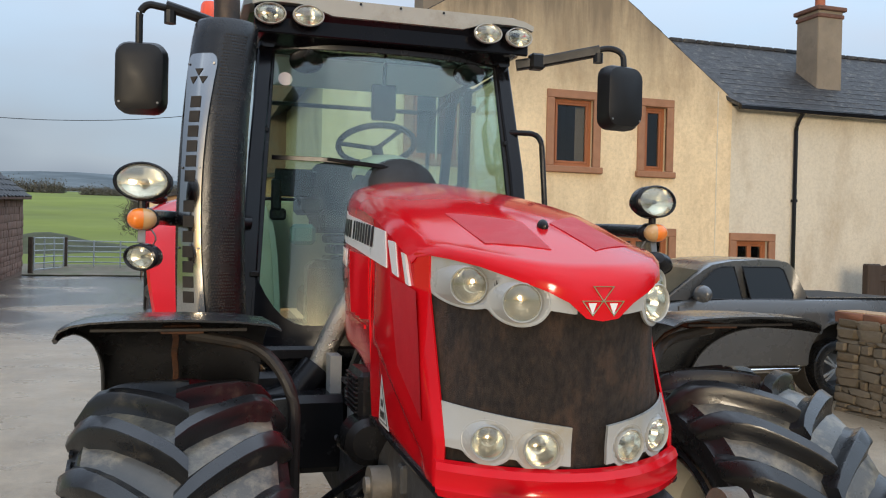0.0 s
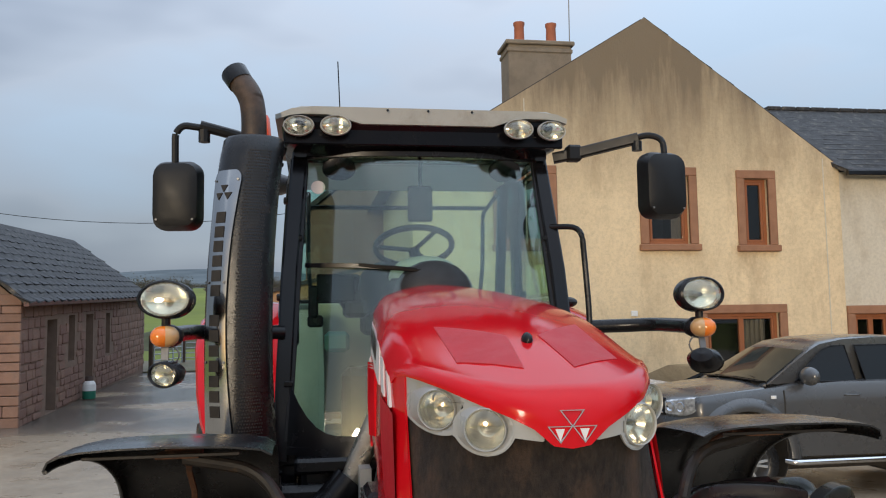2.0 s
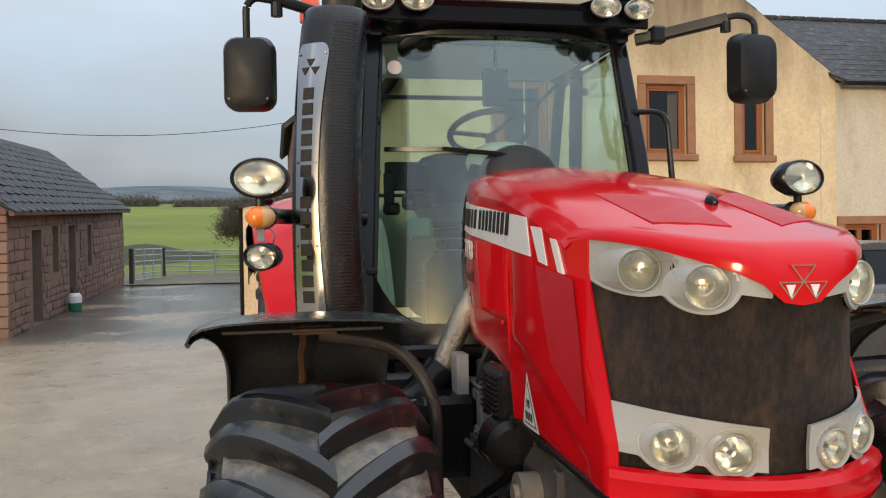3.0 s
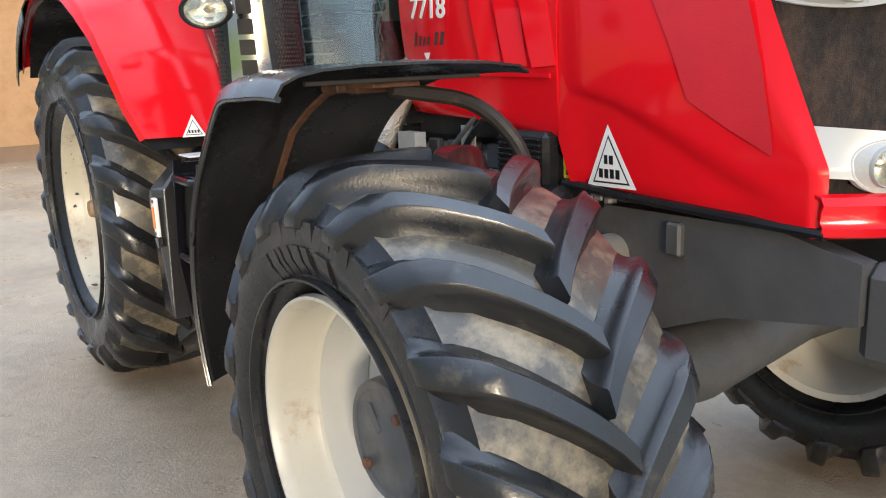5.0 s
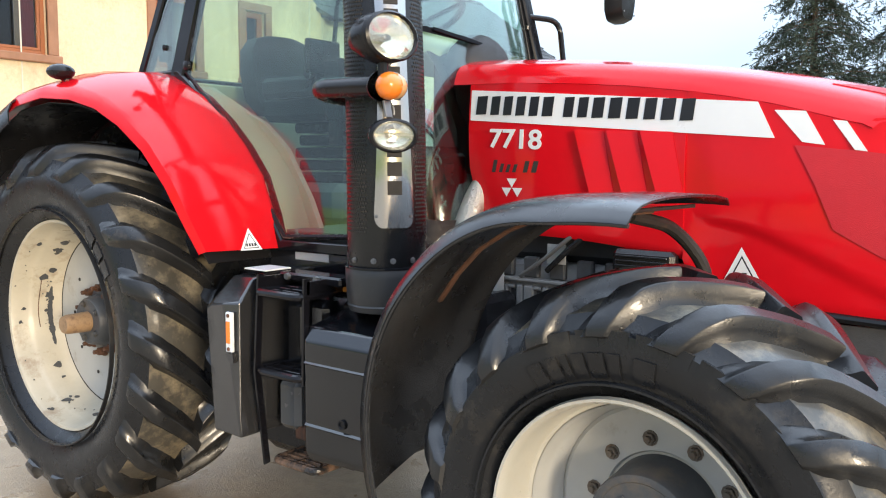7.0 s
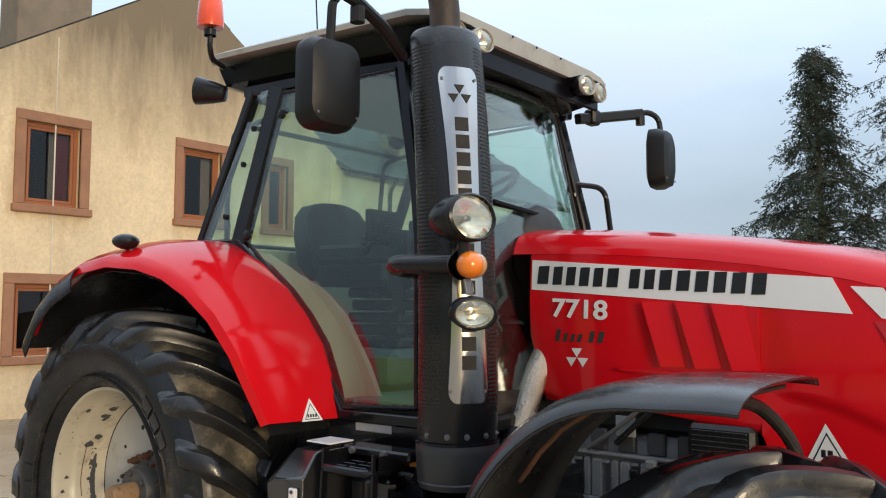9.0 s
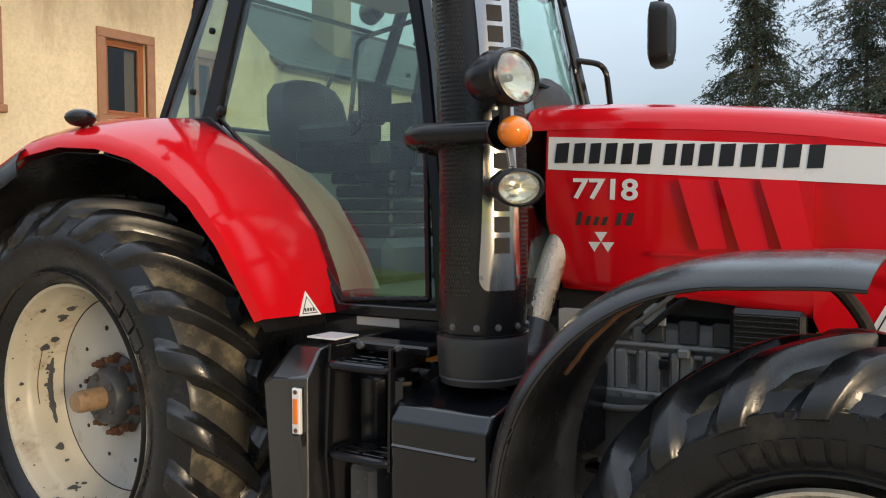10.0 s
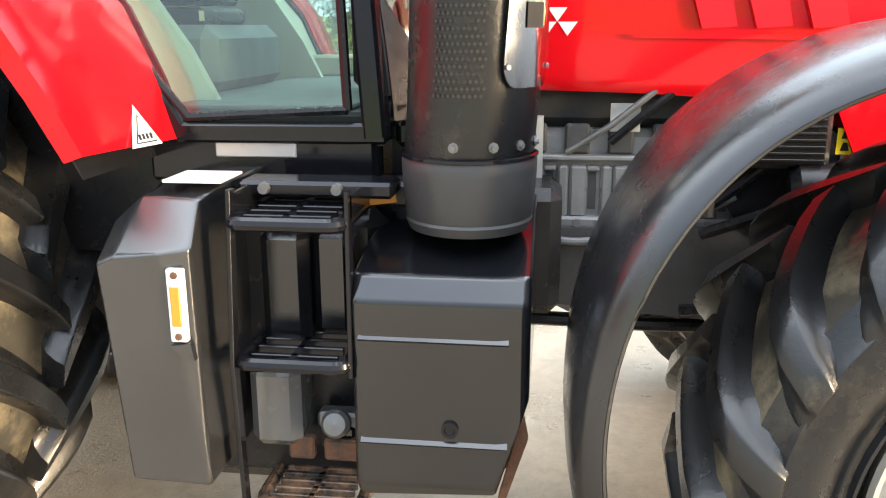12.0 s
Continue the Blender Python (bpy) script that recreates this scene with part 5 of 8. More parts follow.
def round_lamp(p, d, r, parent, name="headlamp", depth=.05, ring=True, squash=1.0, bulb=True, sleeve=False, wide=1.0):
    """A bowl reflector with a rim, a clear domed lens and a small bulb; squash narrows it upwards."""
    m = facing(p, d) @ Matrix.Diagonal((1, wide, squash, 1))
    bowl = part(name, Geo().spin([(0.0, r), (-depth * .45, r * .86), (-depth * .85, r * .5), (-depth, r * .12), (-depth, 0)], m, 20), REFLECTOR, parent, "clear round lamp with a bright reflector", smooth=20)
    if ring:
        part("bezel", Geo().spin([(0.004, r * 1.10), (0.010, r * 1.05), (0.008, r), (-.012, r * 1.0), (-.012, r * 1.10)], m, 28, closed=True), SILVER, bowl)
    if sleeve:
        part("sleeve", Geo().spin([(0.006, r * 1.06), (-.012, r * 1.16), (-.05, r * 1.30), (-.05, r * 1.2), (-.004, r * 1.02)], m, 28, closed=True), SILVER, bowl)
    if bulb:
        part("bulb", Geo().spin([(-depth, r * .16), (-depth * .45, r * .16), (-depth * .35, r * .10), (-depth * .35, 0)], m, 12), GREY_METAL, bowl)
    lens = part("lens", Geo().spin([(0.002, r * .99), (0.010, r * .7), (0.014, r * .35), (0.015, 0.0), (0.013, 0.0), (0.012, r * .35), (0.008, r * .7), (0.0, r * .99)], m, 28), LENS, bowl)
    lens.visible_shadow = False
    return bowl


for s in (-1, 1):
    up_l = UP_LAMPS
    cols = []
    for x in np.linspace(.337, .062, 48):
        base = lerp(1.660, 1.700, (x - .062) / .284)
        cols.append((s * x, scallop(x, base, up_l), lip_z(x / .36) + .006))
    cols[-1] = (s * .062, 1.662, 1.668)
    h1 = part("lamp_housing", housing(cols, .004, up_l, s), SILVER, TR, "silver headlamp housing")
    for lx, lz, r in up_l:
        d = Vector((s * .5 * (lx / .25), -1, -.05))
        face_lamp(s, lx, lz, r, d, .049, h1)
    lo_l = LOW_LAMPS
    cols = []
    for x in np.linspace(.334, .050, 44):
        base = lerp(1.272, 1.300, (x - .05) / .29)
        cols.append((s * x, scallop(x, base, lo_l), lerp(1.372, 1.412, (x - .05) / .29)))
    h2 = part("lamp_housing", housing(cols, .004, lo_l, s), SILVER, TR, "silver lower lamp housing")
    for lx, lz, r in lo_l:
        face_lamp(s, lx, lz, r, Vector((s * .4 * (lx / .25), -1, -.05)), .044, h2)
# emblem of three triangles on the nose
em = Geo()
for cx, cz, up in ((0, 1.716, -1), (-.029, 1.680, -1), (.029, 1.680, -1)):
    r = .030
    tri = [(cx - r, cz + r * .55), (cx + r, cz + r * .55), (cx, cz - r * .75)]
    P = [Vector((x, nose(x) - .012, z)) for x, z in tri]
    c = sum(P, Vector()) / 3
    em = Geo().loft([[c + (p - c) * k + Vector((0, o, 0)) for p in P] for k, o in ((1.04, .006), (1.04, -.002), (1.0, -.004), (.84, -.004), (.80, -.002), (.80, .006))], closed=True)
    part("emblem_triangle", em, CHROME, bonnet, "chrome triangle of the emblem")
for cx in (-.029, .029):
    part("emblem_fill", Geo().prism([(cx - .011, 1.690), (cx + .011, 1.690), (cx, 1.662)], .004, Matrix(((1, 0, 0, 0), (0, 0, 1, nose(cx) - .014), (0, 1, 0, 0), (0, 0, 0, 1)))), WHITE, bonnet)

lipg = Geo()
lipg.sheet([[(x, nose(x, 1.2) - o, z) for x in np.linspace(-.352, .352, 27)] for z, o in ((1.256, .0), (1.252, .020), (1.242, .027), (1.230, .022), (1.204, .020), (1.192, .027), (1.180, .022), (1.174, .0))], .01)
part("bumper_lip", lipg, RED, TR, "glossy red lower front lip")

# ---- chassis, engine and front axle ----
ch = Geo()
for s in (-1, 1):
    ch.prism([(-.80, .98), (-.80, 1.12), (-.60, 1.165), (-.05, 1.16), (.15, 1.02), (.9, 1.0), (.9, .78), (.1, .72), (-.15, .80), (-.45, .92)], .06,
             Matrix(((0, 0, s, s * .27), (1, 0, 0, 0), (0, 1, 0, 0), (0, 0, 0, 1))))
ch.box((0, -.86, 1.00), (.62, .16, .24), .03)
part("front_frame", ch, CAST_GREY, TR, "dark grey cast front frame")
for s in (-1, 1):
    part("frame_trim", Geo().sweep([(s * .345, y, side_low(y) - .012) for y in np.linspace(.11, -.72, 14)], .014, 8), BLACK, TR)
    bp = part("frame_lug", Geo().box((s * .335, -.30, 1.10), (.03, .05, .09), .01), CAST_GREY, TR)
part("marker_socket", Geo().spin([(0, .03), (.03, .03), (.03, .022), (.012, .02), (.012, 0)], facing((-.25, -.94, 1.04), (-.2, -1, 0)), 16), BLACK, TR)
eng = Geo()
eng.box((0, .45, 1.02), (.50, 1.14, .50), .02)
part("engine_block", eng, ENGINE_GREY, TR, "grey cast engine block with ribbed side")
# Filler closes the view through; its dark colour stands for shade under the bonnet.
part("engine_top", Geo().box((0, .60, 1.36), (.44, 1.0, .18), .03), DARK_TRIM, TR, "filler block coloured dark for the shade under the bonnet")


def ribbed_cover():
    """The block's side: a ledge, tall ribs with darker plates for the shaded windows between them, a bolted flange."""
    cov = part("block_cover", Geo().box((-.262, .58, 1.09), (.03, .84, .21), .006), ENGINE_GREY, TR, "grey ribbed engine side cover")
    part("ledge", Geo().box((-.285, .58, 1.196), (.040, .86, .014), .006), ENGINE_GREY, cov)
    part("flange", Geo().box((-.284, .58, 1.012), (.050, .86, .034), .012), ENGINE_GREY, cov)
    for k in range(8):
        y = .925 - k * .1205
        # Darker plate on the face; its tone paints the shade of a recess.
        part("window", Geo().box((-.2785, y - .060, 1.100), (.004, .022, .105), .001), CAST_GREY, cov, "darker plate painted as a shaded recess between ribs")
        part("rib", Geo().box((-.283, y - .020, 1.100), (.034, .048, .150), .010).box((-.283, y - .098, 1.100), (.034, .030, .150), .010), ENGINE_GREY, cov)
        part("web", Geo().box((-.284, y - .060, 1.166), (.030, .034, .014), .004), ENGINE_GREY, cov)
        part("upper_rib", Geo().box((-.258, y - .015, 1.245), (.03, .070, .085), .012), CAST_GREY, cov)
        part("flange_bolt", Geo().spin([(0, .013), (.010, .012), (.010, 0)], facing((-.314, y - .02, 1.014), (-1, 0, 0)), 6), GREY_METAL, cov)
        part("flange_bolt", Geo().spin([(0, .010), (.008, .009), (.008, 0)], facing((-.314, y - .075, 1.014), (-1, 0, 0)), 6), GREY_METAL, cov)
        # Near-black plate paints the shade inside a slot.
        part("slot", Geo().box((-.2745, y - .045, .978), (.004, .052, .016), .001), DARK_ROOM, cov)
    part("sensor", Geo().box((-.306, .620, 1.135), (.02, .034, .036), .005).spin([(0, .011), (.008, .011), (.008, 0)], facing((-.316, .620, 1.135), (-1, 0, 0)), 8), BLACK, cov)
    part("lug", Geo().box((-.312, .548, 1.178), (.03, .044, .034), .008, Matrix.Rotation(.0, 4, "X")), ENGINE_GREY, cov)


ribbed_cover()
sump = part("sump", Geo().prism([(1.05, .955), (.10, .965), (.10, .80), (.42, .77), (.66, .735), (.80, .735), (.86, .765), (.93, .735), (1.05, .735)], .05, Matrix(((0, 0, -1, -.225), (1, 0, 0, 0), (0, 1, 0, 0), (0, 0, 0, 1)))), ENGINE_GREY, TR, "grey cast sump casing")
part("sump_rail", Geo().box((-.28, .56, .950), (.05, .90, .018), .005), ENGINE_GREY, sump)
part("sump_pocket", Geo().loft([[(x, y, z) for y, z in q] for x, q in ((-.27, ((.775, .905), (.645, .910), (.640, .775), (.745, .765))), (-.318, ((.755, .893), (.665, .897), (.660, .800), (.735, .795))))], closed=True, caps=True), ENGINE_GREY, sump)
part("drive_bar", Geo().sweep([(-.24, 1.15, .705), (-.26, .55, .70), (-.28, .20, .715)], .022, 10), BLACK, TR, "black tube along the sump")
part("bar_clip", Geo().box((-.275, .69, .705), (.035, .05, .055), .008), BLACK, TR)
part("label_plate", Geo().box((-.288, .662, 1.308), (.006, .082, .078), .002), SILVER, TR, "blank pale plate on the engine")
part("dip_tube", Geo().sweep([(-.30, .82, 1.21), (-.315, .70, 1.29), (-.31, .585, 1.385)], .009, 8), GREY_METAL, TR)
part("dip_tube", Geo().sweep([(-.295, .70, 1.24), (-.31, .60, 1.33), (-.305, .54, 1.38)], .012, 8), BLACK, TR)
part("starter_motor", Geo().spin([(-.12, 0), (-.12, .045), (-.10, .055), (.06, .055), (.08, .042), (.12, .04), (.12, 0)], facing((-.30, .99, .90), (0, 1, 0)), 18), CAST_GREY, TR, "dark starter motor")
for p, r, mt in (([(-.34, 1.04, 1.06), (-.345, .96, .992), (-.345, .80, .962), (-.345, .66, .980), (-.335, .50, 1.035), (-.33, .36, 1.10)], .012, GREY_METAL),
                 ([(-.33, .44, 1.06), (-.345, .36, 1.13), (-.35, .28, 1.20)], .014, BLACK), ([(-.32, .50, 1.10), (-.34, .40, 1.16), (-.34, .30, 1.22)], .009, GREY_METAL),
                 ([(-.34, 1.02, 1.10), (-.36, .96, 1.02), (-.36, .93, .92), (-.33, .92, .84)], .010, BLACK)):
    part("engine_hose", Geo().sweep(rounded(p, .05, 4), r, 10), mt, TR)
for y, z in ((.955, .995), (.43, 1.07)):
    part("pipe_clip", Geo().box((-.352, y, z), (.03, .02, .05), .005), OLD_STEEL, TR)
part("gearbox", Geo().box((0, 1.9, .85), (.56, 2.0, .60), .05).box((0, 2.88, .88), (1.25, .42, .46), .06), CAST_GREY, TR)
part("front_axle", Geo().sweep([(-.96, FA[0], FA[1]), (-.55, FA[0], .66), (0, FA[0], .62), (.55, FA[0], .66), (.96, FA[0], FA[1])], [.13, .10, .13, .10, .13], 16), CAST_GREY, TR)
cy = Geo().sweep([(-.42, .13, .60), (-.37, .07, .80), (-.352, -.03, .96)], [.050, .050, .046], 16).spin([(-.035, .062), (.035, .062), (.035, .0), (-.035, .0)], facing((-.36, -.076, 1.02), (1, 0, 0)), 20, closed=True).spin([(-.05, .028), (-.035, .028), (-.035, 0), (-.05, 0)], facing((-.36, -.076, 1.02), (1, 0, 0)), 14, closed=True).sweep([(-.40, .02, .62), (-.385, -.05, .98)], .018, 10)
part("suspension_cylinder", cy, surface("pale_steel", (.26, .24, .21), .4, metal=.4, var=.15, scale=9, dirt=(.14, .11, .08), dirt_amount=.2), TR, "steel hydraulic cylinder")
part("hydraulic_hose", Geo().sweep(rounded([(-.34, -.02, .97), (-.36, -.16, .88), (-.40, -.30, .70), (-.35, -.42, .6)], .08), .013, 8), BLACK, TR)
lk = Geo()
lk.sweep([(-.30, -.93, 1.02), (-.29, -1.06, 1.10), (-.28, -1.10, 1.16)], .035, 10).spin([(-.03, .055), (.03, .055), (.03, .028), (-.03, .028)], facing((-.30, -1.04, 1.19), (1, 0, 0)), 18, closed=True)
lk.sweep([(-.30, -1.02, 1.14), (.30, -1.02, 1.14)], .03, 10)
lk.sweep([(.30, -.93, 1.02), (.29, -1.06, 1.10), (.28, -1.10, 1.16)], .035, 10).spin([(-.03, .055), (.03, .055), (.03, .028), (-.03, .028)], facing((.30, -1.04, 1.19), (1, 0, 0)), 18, closed=True)
part("front_linkage", lk, OLD_STEEL, TR, "rusty steel front linkage hook and bar")
part("belt_guard", Geo().box((-.355, .26, 1.272), (.07, .235, .17), .025), BLACK, TR, "ribbed black plastic guard")
for k in range(8):
    part("guard_slat", Geo().box((-.394, .26, 1.212 + k * .0175), (.014, .195, .008), .002), BLACK, TR)


part("firewall", Geo().box((0, 1.22, 1.10), (1.24, .12, .42), .03).box((0, 1.16, 1.30), (1.30, .16, .07), .02), BLACK, TR, "black cab firewall")
part("battery_tray", Geo().box((-.42, .98, .98), (.26, .30, .34), .03).box((-.60, 1.13, 1.12), (.26, .12, .20), .03), BLACK, TR)
part("alternator", Geo().spin([(-.08, .0), (-.08, .06), (-.06, .085), (.06, .085), (.08, .06), (.08, 0)], facing((-.36, .16, 1.12), (0, 1, 0)), 20), BLACK, TR)
part("oil_filter", Geo().spin([(-.10, 0), (-.10, .05), (-.08, .055), (.10, .055), (.10, 0)], facing((-.40, .05, .86), (0, 0, 1)), 18), BLACK, TR)
for k, (p0, p1, p2) in enumerate((((-.36, .05, 1.02), (-.48, .02, .90), (-.40, -.02, .72)), ((-.33, .20, 1.00), (-.50, .30, .85), (-.42, .50, .80)), ((-.34, .12, 1.18), (-.45, .25, 1.10), (-.36, .45, 1.00)), ((-.33, -.05, 1.04), (-.44, .08, .80), (-.60, .0, .70)))):
    part("hose", Geo().sweep(rounded([p0, p1, p2], .08, 6), .016, 8), BLACK, TR)
part("fan_shroud", Geo().spin([(-.04, 0), (-.04, .17), (.04, .17), (.04, 0)], facing((-.30, .22, 1.14), (1, 0, 0)), 28), BLACK, TR)


# ---- front mudguards ----
MGY, MGZ = .10, .815                           # centre of the mudguard's arc


def guard_at(a, x, dr, side):
    """A place on the mudguard: angle from the top, forward positive."""
    r = .742 + dr + .045 * max(0, a / radians(19)) ** 1.5
    return (side * x, MGY - r * math.sin(a) - .042 * max(0, -math.sin(a)) ** 3, MGZ + r * math.cos(a))


def guard_edge(q):
    """Half width of the mudguard's outer edge: flared in front, nearly straight behind."""
    return curve([-108, -90, -60, -35, -22, -10, 5, 19], [1.268, 1.278, 1.284, 1.284, 1.305, 1.335, 1.350, 1.352], q)


def front_mudguard(side):
    rows, n = [], 34
    for i in range(n + 1):
        row = []
        for t, dr in ((0, -.020), (.05, -.002), (.2, .010), (.45, .016), (.7, .014), (.85, .008), (.93, -.002), (.98, -.018), (1, -.046)):
            a = radians(lerp(lerp(-96, -107, t), 19, i / n))
            row.append(guard_at(a, lerp(.70, guard_edge(math.degrees(a)), t), dr, side))
        rows.append(row)
    guard = part("front_mudguard", Geo().sheet(rows, .006 * side), FENDER_BLACK, TR, "black plastic front mudguard", smooth=50)
    br = Geo()
    br.sweep(rounded([(side * .64, -.06, .86), (side * .645, -.08, 1.34), (side * .74, .0, 1.475), (side * .98, .03, 1.515)], .10, 6), .020, 10)
    part("bracket", br, BRACKET, guard, "weathered steel mudguard bracket")
    br = Geo()
    br.rect([(side * .93, .03, 1.528), (side * 1.06, .03, 1.528)], .10, .012)
    br.rect([guard_at(radians(q), 1.02 + .004 * math.sin(q), -.030, side) for q in (6, -6, -16, -26, -36, -46, -56)], .022, .010, up=(0, .3, 1))
    br.box(guard_at(radians(-3), .985, -.035, side), (.10, .07, .03), .010).box(guard_at(radians(-8), 1.03, -.032, side), (.06, .09, .022), .008)
    part("stiffener", Geo().rect([guard_at(radians(14), x, -.022, side) for x in (.80, 1.05, 1.26)], .012, .010), BRACKET, guard)
    part("bracket", br, RUST, guard, "rusty steel mudguard bracket")
    part("edge_lip", Geo().sweep([guard_at(radians(q), guard_edge(q) - .004, -.046, side) for q in np.linspace(-107, 19, 34)], .007, 8), FENDER_BLACK, guard)


for s in (-1, 1):
    front_mudguard(s)


# ---- rear mudguards ----
OUT = [(1.10, 1.80, 1.30), (1.15, 1.835, 1.43), (1.18, 1.91, 1.58), (1.20, 2.034, 1.725), (1.22, 2.17, 1.83), (1.23, 2.331, 1.908), (1.24, 2.52, 1.955), (1.25, 2.75, 1.972), (1.25, 3.0, 1.945), (1.25, 3.2, 1.87), (1.25, 3.36, 1.76), (1.25, 3.48, 1.60)]
INN = [(.74, 1.745, 1.295), (.74, 1.785, 1.43), (.74, 1.86, 1.60), (.74, 1.97, 1.73), (.74, 2.09, 1.84), (.74, 2.25, 1.955), (.74, 2.46, 2.055), (.74, 2.74, 2.075), (.74, 3.0, 2.06), (.74, 3.22, 1.98), (.74, 3.42, 1.83), (.74, 3.55, 1.66)]


def rear_mudguard(side):
    rows = []
    for (a, b, c), (d, e, f) in zip(OUT, INN):
        n = Vector((0, b - RA[0], c - RA[1])).normalized()
        row = []
        for t in (0, .03, .08, .2, .4, .6, .8, 1.0):
            p = Vector((lerp(a, d, t), lerp(b, e, t), lerp(c, f, t))) + n * min(.05, .004 + .075 * max(0, c - 1.33)) * math.sin(math.pi * t) ** .7
            if t == 0:
                p -= n * .035
            row.append((side * p.x, p.y, p.z))
        rows.append(row)
    m = part("rear_mudguard", Geo().sheet(rows, -.006 * side), RED, TR, "glossy red rear mudguard", smooth=50)
    rows = []
    for (a, b, c) in OUT[8:]:
        n = Vector((0, b - RA[0], c - RA[1])).normalized()
        rows.append([(side * (a + dx), b + n.y * dr, c + n.z * dr) for dx, dr in ((-.02, -.002), (.01, -.02), (.03, -.06), (.032, -.12))])
    part("flare", Geo().sheet(rows, -.006 * side), BLACK, m, "black rubber mudguard flare")
    rows = [[(side * (lerp(a, d, t) - .02), b + .012, c - .05) for t in (0.04, .5, .98)] for (a, b, c), (d, e, f) in zip(OUT, INN)]
    part("inner_liner", Geo().sheet(rows, -.004 * side), BLACK, m)
    wall = [(y, z) for x, y, z in INN] + [(3.5, 1.0), (2.0, 1.0), (1.80, 1.20)]
    part("inner_wall", Geo().prism(wall, .01, Matrix(((0, 0, side, side * .70), (1, 0, 0, 0), (0, 1, 0, 0), (0, 0, 0, 1)))), BLACK, m)
    lamp = part("marker_lamp", Geo().ball((side * 1.165, 2.73, 2.058), (.062, .060, .036), 14, 8), BLACK, m, "black marker lamp")
    part("stalk", Geo().sweep([(side * 1.12, 2.72, 1.99), (side * 1.15, 2.725, 2.045)], .020, 8), BLACK, lamp)
    return m


for s in (-1, 1):
    rear_mudguard(s)

# ---- cab ----
fr = Geo()
A0, A1 = (.715, 1.27, 1.30), (.625, 1.50, 2.80)
B0, B1 = (.735, 2.45, 2.05), (.68, 2.24, 2.80)
C0, C1 = (.70, 2.80, 2.06), (.66, 2.45, 2.82)
for s in (-1, 1):
    f = lambda p: (s * p[0], p[1], p[2])
    fr.rect([f(A0), f((.70, 1.30, 1.7)), f((.675, 1.37, 2.2)), f(A1)], .075, .055, up=(0, 1, 0))
    fr.rect([f(B0), f(B1)], .05, .095, up=(0, 1, .25))
    fr.rect([f(C0), f(C1)], .06, .05, up=(0, 1, 0))
    fr.rect([f((.72, 1.25, 1.31)), f((.735, 1.74, 1.31)), f((.735, 1.90, 1.55)), f((.735, 2.12, 1.83)), f((.735, 2.44, 2.06)), f((.72, 2.82, 2.07))], .05, .05)
    fr.rect([f((.62, 1.42, 2.80)), f((.66, 2.5, 2.82))], .06, .06)
fr.rect([(-.62, 1.45, 2.81), (.62, 1.45, 2.81)], .06, .06)
fr.rect([(-.66, 2.47, 2.82), (.66, 2.47, 2.82)], .06, .06)
fr.rect([(-.70, 2.80, 2.07), (.70, 2.80, 2.07)], .05, .05)
fr.rect([(-.72, 1.28, 1.31), (.72, 1.28, 1.31)], .06, .06)
cab = part("cab_frame", fr, GLOSS_BLACK, TR, "black steel cab frame")

# curved windscreen with its black seal
def screen(u, v):
    """u across from -1 to 1, v from the bottom to the top."""
    half = lerp(.685, .595, v)
    yc = lerp(1.055, 1.375, v ** 1.15)
    return Vector((u * half, yc + lerp(.19, .12, v) * abs(u) ** 2.6, lerp(1.335, 2.80, v)))


rows = [[screen(u, v) for u in np.linspace(-1, 1, 21)] for v in np.linspace(0, 1, 13)]
part("windscreen", Geo().sheet(rows, .005), CAB_GLASS, cab, "curved tinted windscreen")
loop = [screen(-1 + .0, v) for v in np.linspace(.04, 1, 12)]
sg = Geo()
for s in (-1, 1):
    sg.rect([Vector((s * abs(p.x), p.y, p.z)) for p in loop], .032, .022, up=(0, 1, 0))
sg.rect([screen(u, .015) for u in np.linspace(-.98, .98, 17)], .022, .035)
sg.rect([screen(u, .99) for u in np.linspace(-1, 1, 17)], .022, .03)
part("windscreen_seal", sg, BLACK, cab)
rows = []                                    # black band with rounded corners along the foot of the glass
for u in np.linspace(-1, 1, 33):
    top = .062 + .15 * max(0, (abs(u) - .66) / .34) ** 2.2
    rows.append([screen(u, v) + Vector((0, -.009, 0)) for v in np.linspace(.0, top, 5)])
part("glass_band", Geo().sheet(rows, .004), BLACK, cab)
for s in (-1, 1):
    for v in (.22, .70):
        p = screen(s, v)
        part("windscreen_clip", Geo().box(p + Vector((s * .012, -.012, 0)), (.045, .035, .03), .006), BLACK, cab)


def flat_pane(name, pts, side, parent, label):
    n = len(pts)
    o = Vector((side * .005, 0, 0))
    P = [Vector((side * x, y, z)) for x, y, z in pts]
    g = Geo().add([*P, *(p + o for p in P)], [tuple(range(n)), tuple(range(2 * n - 1, n - 1, -1))] + [(i, n + i, n + (i + 1) % n, (i + 1) % n) for i in range(n)])
    return part(name, g, CAB_GLASS, parent, label)


